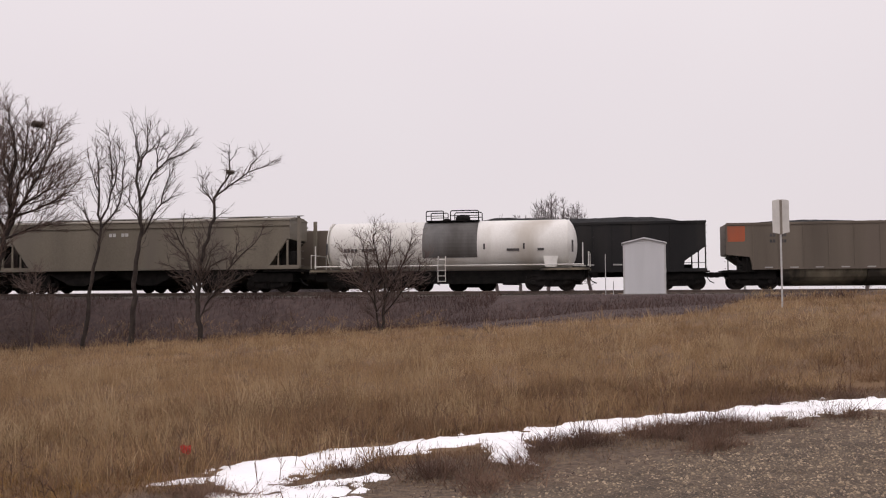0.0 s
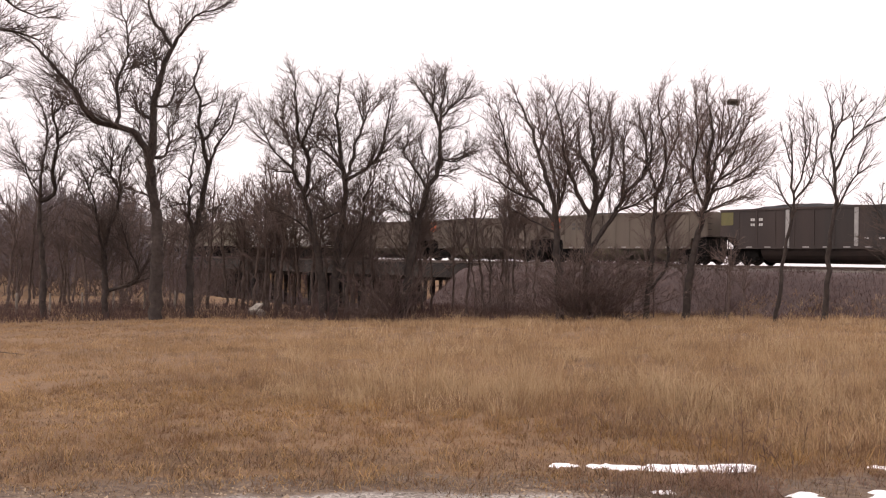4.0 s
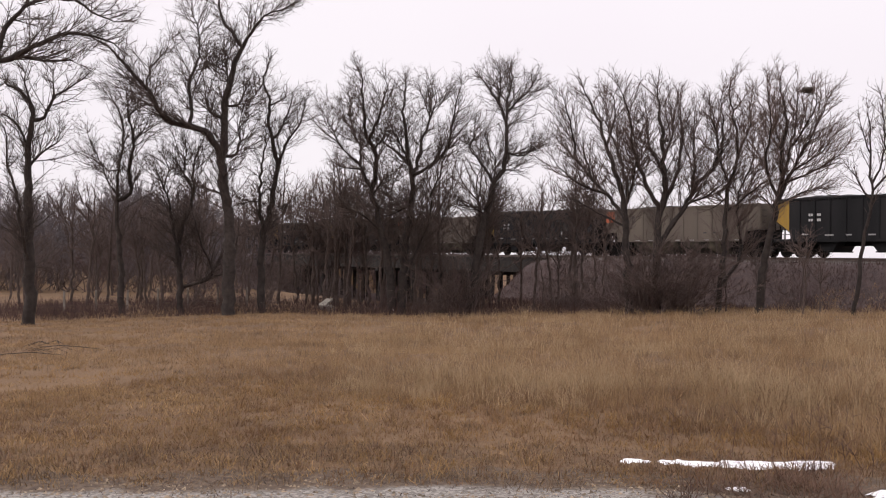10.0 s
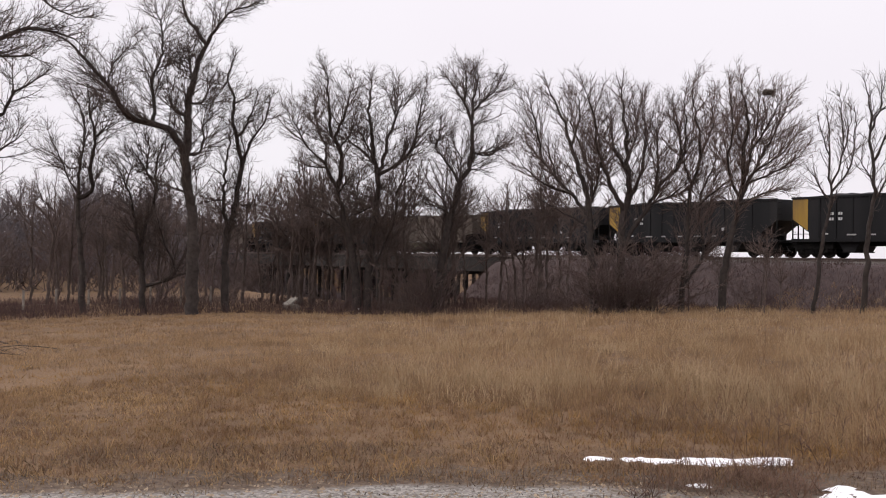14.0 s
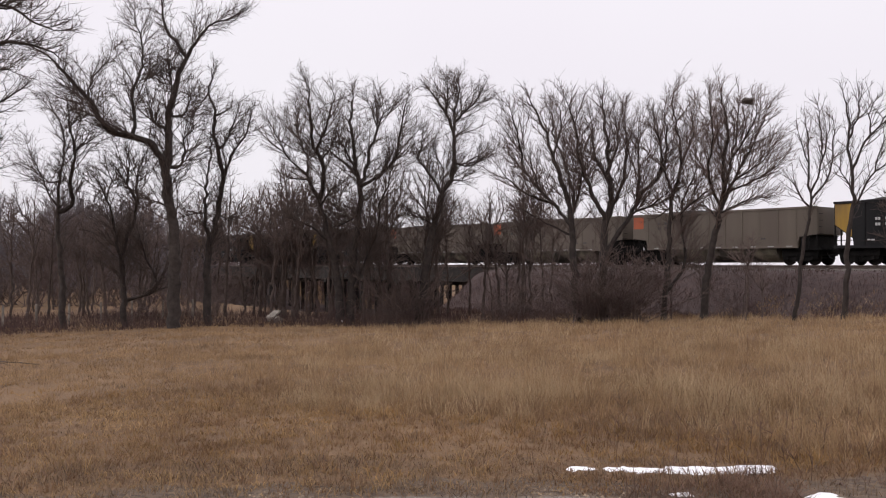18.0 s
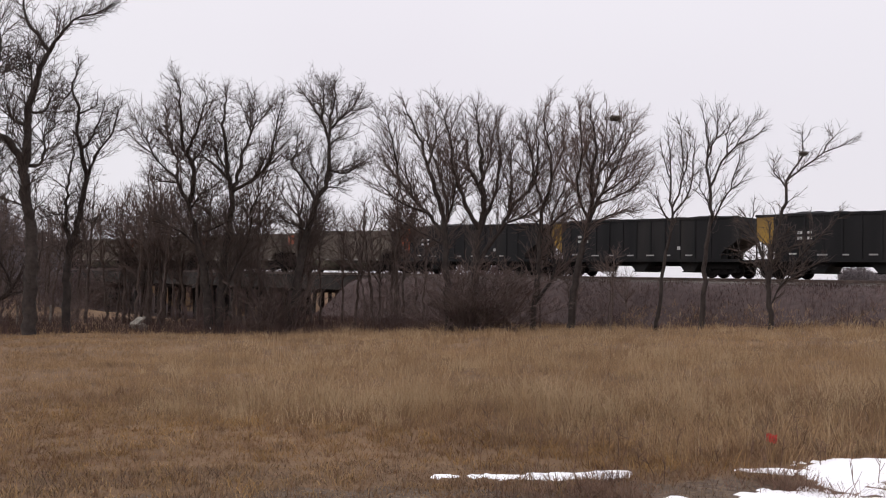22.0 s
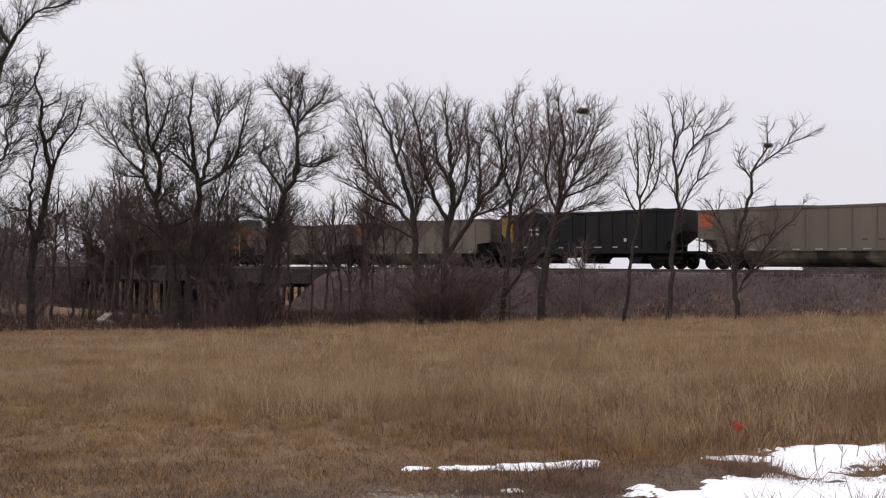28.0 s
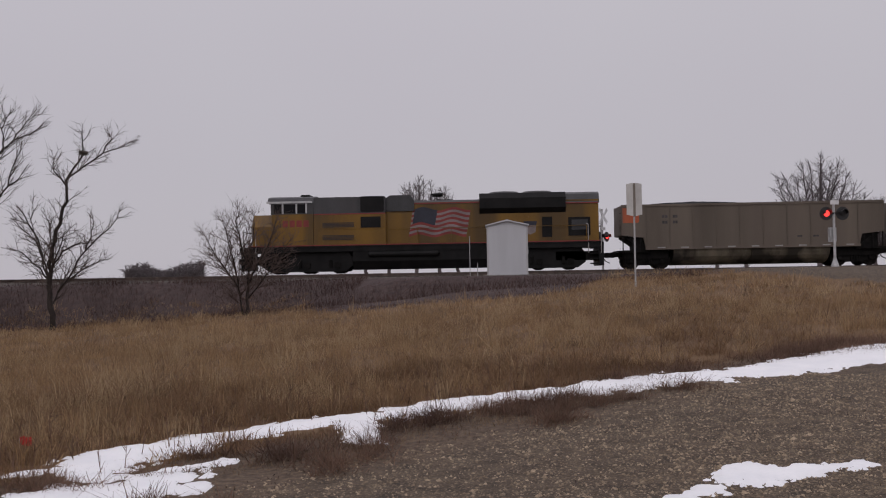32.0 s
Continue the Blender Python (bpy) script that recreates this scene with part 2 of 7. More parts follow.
M = {
    "gravel": mat("gravel", (0.15, 0.135, 0.1162), (0.315, 0.3, 0.27), 0.95, 0.8, 45, 0.8, c=(0.09, 0.075, 0.06), cut=0.6),
    "stone": mat("stone", (0.1006, 0.07033, 0.04387), (0.3374, 0.2611, 0.1778), 0.9, 6, 60, 0.3, vary=0.5, island=True),
    "snow": mat("snow", (0.86, 0.87, 0.89), (0.95, 0.95, 0.96), 0.7, 3, 30, 0.5, c=(0.74, 0.72, 0.70), cut=0.72),
    "ballast": mat("ballast", (0.0578, 0.04828, 0.04216), (0.1326, 0.1142, 0.09996), 0.95, 1.0, 18, 0.8),
    "rail_steel": mat("rail_steel", (0.06, 0.045, 0.04), (0.16, 0.12, 0.10), 0.6, 2, 30, 0.2, metal=0.5),
    "tie": mat("tie", (0.05, 0.04, 0.035), (0.13, 0.11, 0.09), 0.95, 2, 40, 0.4, vary=0.2),
    "bark": mat("bark", (0.0176, 0.0128, 0.0112), (0.0528, 0.04, 0.0336), 0.95, 4, 60, 0.6, vary=0.15),
    # Second-row bark, lightened so that its colour carries the haze.
    "bark_hazed": mat("bark_hazed", (0.05148, 0.0365, 0.03089), (0.103, 0.07488, 0.06365), 0.95, 4, 60, 0.3, vary=0.2),
    # Lightened twigs paint haze on second row and brush; some front crowns share them.
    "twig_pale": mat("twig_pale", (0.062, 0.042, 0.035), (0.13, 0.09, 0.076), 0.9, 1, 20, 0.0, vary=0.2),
    "twig": mat("twig", (0.036, 0.0248, 0.02), (0.084, 0.0592, 0.0488), 0.9, 1, 20, 0.0, vary=0.15),
    "twig_red": mat("twig_red", (0.0525, 0.0315, 0.03), (0.105, 0.06375, 0.06), 0.9, 1, 20, 0.0, vary=0.2),
    # Far trees paled towards lavender: distance haze is put into the colour.
    "hazed_wood": mat("hazed_wood", (0.085, 0.07225, 0.0748), (0.1445, 0.1232, 0.1275), 0.95, 1, 8, 0.0, vary=0.15),
    "nest": mat("nest", (0.03, 0.025, 0.02), (0.09, 0.07, 0.055), 0.95, 8, 40, 0.6),
    "car_grey": mat("car_grey", (0.085, 0.067, 0.051), (0.165, 0.134, 0.104), 0.6, 0.5, 20, 0.05, metal=0.15, vary=0.12, streak=True, c=(0.125, 0.098, 0.078)),
    "car_black": mat("car_black", (0.0045, 0.0045, 0.0054), (0.0153, 0.0144, 0.0153), 0.6, 0.6, 20, 0.05, vary=0.2, streak=True, c=(0.0252, 0.0225, 0.0207), cut=0.66, spec=0.25),
    "car_brown": mat("car_brown", (0.02625, 0.018, 0.01575), (0.05625, 0.0375, 0.03225), 0.65, 0.6, 20, 0.05, vary=0.15, streak=True, c=(0.0225, 0.0195, 0.018)),
    "orange_panel": mat("orange_panel", (0.374, 0.07225, 0.02125), (0.527, 0.1105, 0.0357), 0.55, 1.0, 20, 0.03, vary=0.12, streak=True, c=(0.272, 0.085, 0.0425)),
    "yellow_panel": mat("yellow_panel", (0.336, 0.192, 0.024), (0.48, 0.288, 0.04), 0.55, 1.0, 20, 0.03, vary=0.15, streak=True, c=(0.2, 0.12, 0.04)),
    "olive_panel": mat("olive_panel", (0.09, 0.085, 0.03), (0.16, 0.14, 0.05), 0.6, 1.0, 20, 0.03, streak=True),
    "pale_panel": mat("pale_panel", (0.20, 0.21, 0.155), (0.30, 0.31, 0.24), 0.6, 1.0, 20, 0.03, streak=True),
    "verge_brown": mat("verge_brown", (0.112, 0.0736, 0.0464), (0.24, 0.168, 0.108), 0.9, 0.8, 6, 0.0, vary=0.35, island=True),
    "pale_wood": mat("pale_wood", (0.2, 0.176, 0.144), (0.336, 0.304, 0.256), 0.9, 3, 40, 0.3),
    "coal": mat("coal", (0.004, 0.004, 0.004), (0.016, 0.016, 0.017), 0.75, 3, 25, 1.0, spec=0.2),
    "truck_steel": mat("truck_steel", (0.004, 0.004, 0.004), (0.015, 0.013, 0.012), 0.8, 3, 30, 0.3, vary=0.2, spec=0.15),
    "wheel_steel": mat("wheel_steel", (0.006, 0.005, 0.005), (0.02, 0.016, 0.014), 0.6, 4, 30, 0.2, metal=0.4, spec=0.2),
    "lettering": mat("lettering", (0.45, 0.45, 0.44), (0.6, 0.6, 0.58), 0.6, 3, 40, 0.0),
    "lettering_dark": mat("lettering_dark", (0.03, 0.03, 0.03), (0.07, 0.06, 0.06), 0.6, 3, 40, 0.0),
    "stripe_white": mat("stripe_white", (0.26, 0.25, 0.24), (0.38, 0.37, 0.355), 0.6, 2, 30, 0.0),
    "tank_white": mat("tank_white", (0.5704, 0.5612, 0.5244), (0.736, 0.7268, 0.69), 0.45, 0.5, 12, 0.03, streak=True, c=(0.46, 0.4232, 0.368), cut=0.66),
    "tank_grey": mat("tank_grey", (0.085, 0.082, 0.08), (0.17, 0.165, 0.16), 0.65, 0.7, 20, 0.05, streak=True, c=(0.06, 0.055, 0.05), cut=0.6),
    "hopper_beige": mat("hopper_beige", (0.12, 0.1035, 0.078), (0.2063, 0.1822, 0.1387), 0.6, 0.5, 15, 0.04, streak=True, c=(0.15, 0.1312, 0.105)),
    "hopper_cream": mat("hopper_cream", (0.357, 0.34, 0.289), (0.493, 0.4675, 0.408), 0.6, 0.5, 15, 0.04, streak=True, c=(0.255, 0.2295, 0.187)),
    "loco_yellow": mat("loco_yellow", (0.135, 0.066, 0.0018), (0.225, 0.112, 0.0035), 0.45, 0.6, 15, 0.03, streak=True, c=(0.085, 0.045, 0.006), cut=0.58),
    "loco_grey": mat("loco_grey", (0.024, 0.024, 0.0256), (0.0576, 0.0568, 0.0592), 0.5, 0.8, 15, 0.03, streak=True, c=(0.056, 0.052, 0.052)),
    "loco_dark": mat("loco_dark", (0.004, 0.004, 0.004), (0.013, 0.012, 0.012), 0.6, 1.5, 20, 0.1, spec=0.2),
    "red_paint": mat("red_paint", (0.17, 0.02, 0.018), (0.27, 0.035, 0.03), 0.5, 2, 30, 0.0),
    "flag_blue": mat("flag_blue", (0.0126, 0.014, 0.0245), (0.0245, 0.028, 0.0455), 0.5, 2, 30, 0.0),
    "flag_white": mat("flag_white", (0.18, 0.144, 0.1368), (0.27, 0.2232, 0.216), 0.5, 2, 30, 0.0),
    "shed_paint": mat("shed_paint", (0.476, 0.4845, 0.5015), (0.595, 0.6035, 0.6205), 0.45, 1.0, 20, 0.02, metal=0.1, streak=True, c=(0.391, 0.391, 0.3995), cut=0.68),
    "galvanised": mat("galvanised", (0.38, 0.38, 0.38), (0.55, 0.55, 0.55), 0.5, 3, 30, 0.05, metal=0.5),
    "sign_back": mat("sign_back", (0.468, 0.459, 0.441), (0.612, 0.603, 0.576), 0.5, 2, 30, 0.02, metal=0.15),
    "sign_white": mat("sign_white", (0.62, 0.62, 0.62), (0.78, 0.78, 0.78), 0.5, 2, 30, 0.02),
    "black_paint": mat("black_paint", (0.012, 0.012, 0.012), (0.03, 0.03, 0.03), 0.5, 3, 30, 0.02),
    "concrete": mat("concrete", (0.2, 0.192, 0.176), (0.336, 0.32, 0.296), 0.9, 1.2, 20, 0.3, c=(0.12, 0.112, 0.096)),
    "timber": mat("timber", (0.012, 0.010, 0.009), (0.036, 0.030, 0.026), 0.95, 2, 30, 0.5, vary=0.2, streak=True),
    "fence_wood": mat("fence_wood", (0.14, 0.12, 0.10), (0.26, 0.23, 0.2), 0.95, 3, 40, 0.4),
    "flag_red": mat("flag_red", (0.44, 0.0242, 0.022), (0.6, 0.0385, 0.033), 0.6, 10, 60, 0.0),
    "grass_tall": mat("grass_tall", (0.218, 0.1362, 0.07055), (0.397, 0.2674, 0.147), 0.9, 0.4, 3, 0.0, vary=0.22, island=True),
    "grass_mown": mat("grass_mown", (0.2024, 0.1223, 0.05748), (0.3815, 0.2506, 0.1228), 0.9, 0.5, 3, 0.0, vary=0.22, island=True),
    "grass_gold": mat("grass_gold", (0.2067, 0.1171, 0.04536), (0.3551, 0.2189, 0.09072), 0.9, 0.5, 3, 0.0, vary=0.22, island=True),
    "grass_pale": mat("grass_pale", (0.3041, 0.2071, 0.1142), (0.48, 0.3539, 0.2148), 0.9, 0.5, 3, 0.0, vary=0.22, island=True),
    "grass_rust": mat("grass_rust", (0.144, 0.08283, 0.04498), (0.2641, 0.1619, 0.09063), 0.9, 0.6, 4, 0.0, vary=0.22, island=True),
    "weed_red": mat("weed_red", (0.075, 0.042, 0.031), (0.22, 0.135, 0.092), 0.9, 0.9, 6, 0.0, vary=0.3, island=True),
    "tub_tan": mat("tub_tan", (0.1275, 0.1087, 0.075), (0.285, 0.2438, 0.1762), 0.75, 0.9, 20, 0.05, vary=0.15, streak=True, c=(0.0375, 0.0315, 0.024), cut=0.52),
    "weed": mat("weed", (0.036, 0.0224, 0.0192), (0.088, 0.0544, 0.044), 0.9, 0.6, 6, 0.0, vary=0.4, island=True),
    "bank_weed": mat("bank_weed", (0.050, 0.029, 0.026), (0.105, 0.063, 0.054), 0.9, 0.25, 4, 0.0, vary=0.3, island=True),
}


def let_through(name, share):
    """Dry blades pass some light on to their far side."""
    n, l = M[name].node_tree.nodes, M[name].node_tree.links
    bsdf, end = n["Principled BSDF"], n["Material Output"]
    back, mix = n.new("ShaderNodeBsdfTranslucent"), n.new("ShaderNodeMixShader")
    mix.inputs[0].default_value = share
    l.new(bsdf.inputs["Base Color"].links[0].from_socket, back.inputs["Color"])
    l.new(bsdf.outputs[0], mix.inputs[1])
    l.new(back.outputs[0], mix.inputs[2])
    l.new(mix.outputs[0], end.inputs["Surface"])


for blade_kind in ("grass_pale", "grass_tall", "grass_mown", "grass_gold", "grass_rust", "weed_red", "verge_brown", "bank_weed"):
    let_through(blade_kind, 0.34)


def glass(name, tint):
    m = bpy.data.materials.new(name)
    m.use_nodes = True
    b = m.node_tree.nodes["Principled BSDF"]
    b.inputs["Base Color"].default_value, b.inputs["Roughness"].default_value = (*tint, 1), 0.05
    b.inputs["IOR"].default_value = 1.5
    return m


M["dark_glass"] = glass("dark_glass", (0.006, 0.006, 0.007))
M["dark_glass"].node_tree.nodes["Principled BSDF"].inputs["Specular IOR Level"].default_value = 0.15
lamp_red = bpy.data.materials.new("lamp_red")
lamp_red.use_nodes = True
lamp_red.node_tree.nodes["Principled BSDF"].inputs["Base Color"].default_value = (0.6, 0.02, 0.02, 1)
lamp_red.node_tree.nodes["Principled BSDF"].inputs["Emission Color"].default_value = (1.0, 0.05, 0.04, 1)
lamp_red.node_tree.nodes["Principled BSDF"].inputs["Emission Strength"].default_value = 3.0
M["lamp_red"] = lamp_red


def ground_material():
    """Thatch, gravel road, worn verge and bare bank, told apart by where they lie on the plan."""
    m = bpy.data.materials.new("ground_cover")
    m.use_nodes = True
    n, l = m.node_tree.nodes, m.node_tree.links
    bsdf = n["Principled BSDF"]
    bsdf.inputs["Roughness"].default_value = 0.95
    geo = n.new("ShaderNodeNewGeometry")

    def noise_of(scale, detail=5):
        t = n.new("ShaderNodeTexNoise")
        t.inputs["Scale"].default_value, t.inputs["Detail"].default_value = scale, detail
        l.new(geo.outputs["Position"], t.inputs["Vector"])
        return t.outputs["Fac"]

    def ramp_of(fac, p, a, q, b):
        r = n.new("ShaderNodeValToRGB")
        r.color_ramp.elements[0].position, r.color_ramp.elements[0].color = p, (*a, 1)
        r.color_ramp.elements[1].position, r.color_ramp.elements[1].color = q, (*b, 1)
        l.new(fac, r.inputs["Fac"])
        return r.outputs["Color"]

    def mixed(fac, a, b):
        x = n.new("ShaderNodeMix")
        x.data_type = "RGBA"
        l.new(fac, x.inputs[0]), l.new(a, x.inputs[6]), l.new(b, x.inputs[7])
        return x.outputs[2]

    # Thatch is darker than the blades: shade between tufts is painted in.
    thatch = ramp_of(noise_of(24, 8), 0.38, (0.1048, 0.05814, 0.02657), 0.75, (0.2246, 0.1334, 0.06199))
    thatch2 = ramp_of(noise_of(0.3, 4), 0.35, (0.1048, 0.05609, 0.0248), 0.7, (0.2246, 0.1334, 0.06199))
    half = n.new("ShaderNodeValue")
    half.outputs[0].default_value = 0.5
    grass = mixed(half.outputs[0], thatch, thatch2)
    vor = n.new("ShaderNodeTexVoronoi")
    vor.inputs["Scale"].default_value = 50
    l.new(geo.outputs["Position"], vor.inputs["Vector"])
    pebble = ramp_of(vor.outputs["Color"], 0.15, (0.03133, 0.02108, 0.01305), 0.85, (0.3446, 0.252, 0.1592))
    att = n.new("ShaderNodeAttribute")
    att.attribute_name = "cover"
    pale = n.new("ShaderNodeMapRange")
    pale.inputs["To Max"].default_value = 0.75
    l.new(att.outputs["Alpha"], pale.inputs["Value"])
    seam = n.new("ShaderNodeMapRange")
    seam.inputs["From Min"].default_value, seam.inputs["From Max"].default_value = 0.25, 0.62
    l.new(vor.outputs["Distance"], seam.inputs["Value"])
    gap_ = n.new("ShaderNodeRGB")
    gap_.outputs[0].default_value = (0.045, 0.033, 0.024, 1)
    pebble = mixed(seam.outputs["Result"], pebble, gap_.outputs[0])
    dirt = ramp_of(noise_of(4.5, 8), 0.36, (0.03394, 0.02062, 0.01222), 0.66, (0.1488, 0.1068, 0.069))
    gravel = mixed(half.outputs[0], pebble, dirt)
    clean = ramp_of(vor.outputs["Color"], 0.1, (0.1152, 0.1044, 0.09), 0.8, (0.4032, 0.3816, 0.3456))
    gravel = mixed(pale.outputs["Result"], gravel, clean)
    bank = ramp_of(noise_of(3, 8), 0.3, (0.040, 0.025, 0.023), 0.75, (0.088, 0.058, 0.051))
    sep = n.new("ShaderNodeSeparateColor")
    l.new(att.outputs["Color"], sep.inputs["Color"])

    def ragged(channel, width):
        add = n.new("ShaderNodeMath")
        add.operation = "ADD"
        l.new(channel, add.inputs[0])
        sub = n.new("ShaderNodeMath")
        sub.operation = "MULTIPLY_ADD"
        sub.inputs[1].default_value, sub.inputs[2].default_value = width, -0.5 * width
        l.new(noise_of(2.2, 7), sub.inputs[0])
        l.new(sub.outputs[0], add.inputs[1])
        s = n.new("ShaderNodeMapRange")
        s.inputs["From Min"].default_value, s.inputs["From Max"].default_value = 0.4, 0.6
        l.new(add.outputs[0], s.inputs["Value"])
        return s.outputs["Result"]

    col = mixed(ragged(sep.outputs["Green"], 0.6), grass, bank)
    litter = ramp_of(noise_of(14, 8), 0.35, (0.0648, 0.04176, 0.02736), 0.7, (0.162, 0.113, 0.072))
    col = mixed(ragged(sep.outputs["Blue"], 0.7), col, litter)
    col = mixed(ragged(sep.outputs["Red"], 0.9), col, gravel)
    l.new(col, bsdf.inputs["Base Color"])
    bp = n.new("ShaderNodeBump")
    bp.inputs["Strength"].default_value, bp.inputs["Distance"].default_value = 0.8, 0.03
    l.new(noise_of(30, 6), bp.inputs["Height"])
    l.new(bp.outputs["Normal"], bsdf.inputs["Normal"])
    return m


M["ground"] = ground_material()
# ---- mesh tools ----
class Shape:
    """Vertices and faces gathered from simple solids, then linked as one mesh."""

    def __init__(self):
        self.v, self.f = [], []

    def add(self, verts, faces):
        k = len(self.v)
        self.v += [tuple(p) for p in verts]
        self.f += [tuple(i + k for i in q) for q in faces]
        return self

    def box(self, x0, x1, y0, y1, z0, z1, c=0.0):
        """A box with its upright and long edges taken off by c."""
        if c <= 0:
            return self.prism([(x0, z0), (x1, z0), (x1, z1), (x0, z1)], y0, y1)
        return self.prism([(x0 + c, z0), (x1 - c, z0), (x1, z0 + c), (x1, z1 - c), (x1 - c, z1), (x0 + c, z1), (x0, z1 - c), (x0, z0 + c)], y0, y1)

    def prism(self, outline, y0, y1):
        """An outline in the x-z plane, drawn out from y0 to y1."""
        n = len(outline)
        vs = [(x, y0, z) for x, z in outline] + [(x, y1, z) for x, z in outline]
        fs = [tuple(range(n)), tuple(range(2 * n - 1, n - 1, -1))]
        fs += [(i, i + n, (i + 1) % n + n, (i + 1) % n) for i in range(n)]
        return self.add(vs, fs)

    def slab(self, outline, x0, x1):
        """An outline in the y-z plane, drawn out from x0 to x1."""
        n = len(outline)
        vs = [(x0, y, z) for y, z in outline] + [(x1, y, z) for y, z in outline]
        fs = [tuple(range(n - 1, -1, -1)), tuple(range(n, 2 * n))]
        fs += [(i, (i + 1) % n, (i + 1) % n + n, i + n) for i in range(n)]
        return self.add(vs, fs)

    def tube(self, p, q, r, s=None, sides=8, caps=True):
        s = r if s is None else s
        p, q = Vector(p), Vector(q)
        d = (q - p).normalized()
        u = d.orthogonal().normalized()
        w = d.cross(u)
        ring = [(math.cos(2 * math.pi * i / sides), math.sin(2 * math.pi * i / sides)) for i in range(sides)]
        vs = [p + r * (a * u + b * w) for a, b in ring] + [q + s * (a * u + b * w) for a, b in ring]
        fs = [(i, (i + 1) % sides, (i + 1) % sides + sides, i + sides) for i in range(sides)]
        if caps:
            fs += [tuple(range(sides - 1, -1, -1)), tuple(range(sides, 2 * sides))]
        return self.add(vs, fs)

    def path(self, pts, r, sides=6):
        for a, b in zip(pts, pts[1:]):
            self.tube(a, b, r, r, sides)
        return self

    def lathe(self, profile, sides=24, axis="x", centre=(0, 0, 0)):
        """A profile of (along, radius) turned about the axis."""
        vs, fs = [], []
        for a, r in profile:
            for i in range(sides):
                c, s = r * math.cos(2 * math.pi * i / sides), r * math.sin(2 * math.pi * i / sides)
                p = {"x": (a, c, s), "y": (c, a, s), "z": (c, s, a)}[axis]
                vs.append(tuple(p[j] + centre[j] for j in range(3)))
        for k in range(len(profile) - 1):
            fs += [(k * sides + i, k * sides + (i + 1) % sides, (k + 1) * sides + (i + 1) % sides, (k + 1) * sides + i) for i in range(sides)]
        fs += [tuple(range(sides)), tuple(range((len(profile) - 1) * sides, len(profile) * sides))]
        return self.add(vs, fs)

    def mesh(self, name, material, smooth=False):
        me = bpy.data.meshes.new(name)
        me.from_pydata(self.v, [], self.f)
        bm = bmesh.new()
        bm.from_mesh(me)
        bmesh.ops.recalc_face_normals(bm, faces=bm.faces)
        bm.to_mesh(me)
        bm.free()
        me.materials.append(material)
        if smooth:
            me.polygons.foreach_set("use_smooth", [True] * len(me.polygons))
        return me


def part(name, shape, material, parent, label="", smooth=False, at=None):
    """One mesh object under a thing or under a part. shape: a Shape, or a mesh that is shared."""
    me = shape.mesh(name, M[material], smooth) if isinstance(shape, Shape) else shape
    ob = new(name, me)
    ob.parent = parent
    if at is not None:
        ob.matrix_basis = at
    if label:
        ob["label"] = label
    return ob


def thing(name, label, category, group="", kind="", at=None):
    ob = tagged(new(name), label, category, group, kind)
    ob.empty_display_size = 0.3
    if at is not None:
        ob.matrix_basis = at
    return ob


def solid(name, shape, material, label, category, group="", kind="", at=None, smooth=False):
    ob = tagged(new(name, shape.mesh(name, M[material], smooth)), label, category, group, kind)
    if at is not None:
        ob.matrix_basis = at
    return ob


def fast_mesh(name, verts, quads, material, smooth=False):
    """A mesh out of numpy arrays: verts (n, 3), faces (m, 3 or 4)."""
    me = bpy.data.meshes.new(name)
    k = quads.shape[1]
    me.vertices.add(len(verts))
    me.vertices.foreach_set("co", np.ascontiguousarray(verts, dtype=np.float32).ravel())
    me.loops.add(quads.size)
    me.loops.foreach_set("vertex_index", np.ascontiguousarray(quads, dtype=np.int32).ravel())
    me.polygons.add(len(quads))
    me.polygons.foreach_set("loop_start", np.arange(0, quads.size, k, dtype=np.int32))
    me.polygons.foreach_set("loop_total", np.full(len(quads), k, dtype=np.int32))
    if smooth:
        me.polygons.foreach_set("use_smooth", np.ones(len(quads), dtype=bool))
    me.update(calc_edges=True)
    me.validate()
    me.materials.append(material)
    return me
# ---- lie of the land ----
RAIL = 1.58            # top of the rails
NEAR, FAR = 52.7, 57.0  # the two tracks run along x
AZ = [-180, -95, -40, -19, -14, -5, 3, 14, 32, 42, 55, 66, 79, 100, 180]
RISE = [-0.5, 0.0, 1.05, 1.22, 1.18, 0.95, 0.50, -0.25, -1.15, -1.50, -2.05, -1.75, -1.95, -1.9, -0.5]
REACH = [60, 60, 46, 44, 43, 42, 42, 43, 49, 52, 55, 52, 50, 55, 60]


def smooth01(a, b, v):
    u = np.clip((v - a) / (b - a), 0, 1)
    return u * u * (3 - 2 * u)


def channel(x, y):
    """How far the creek has cut in, 0 to 1."""
    mid = -88 + 5 * np.sin(y / 19.0)
    return 1 - smooth01(17, 27, np.abs(x - mid))


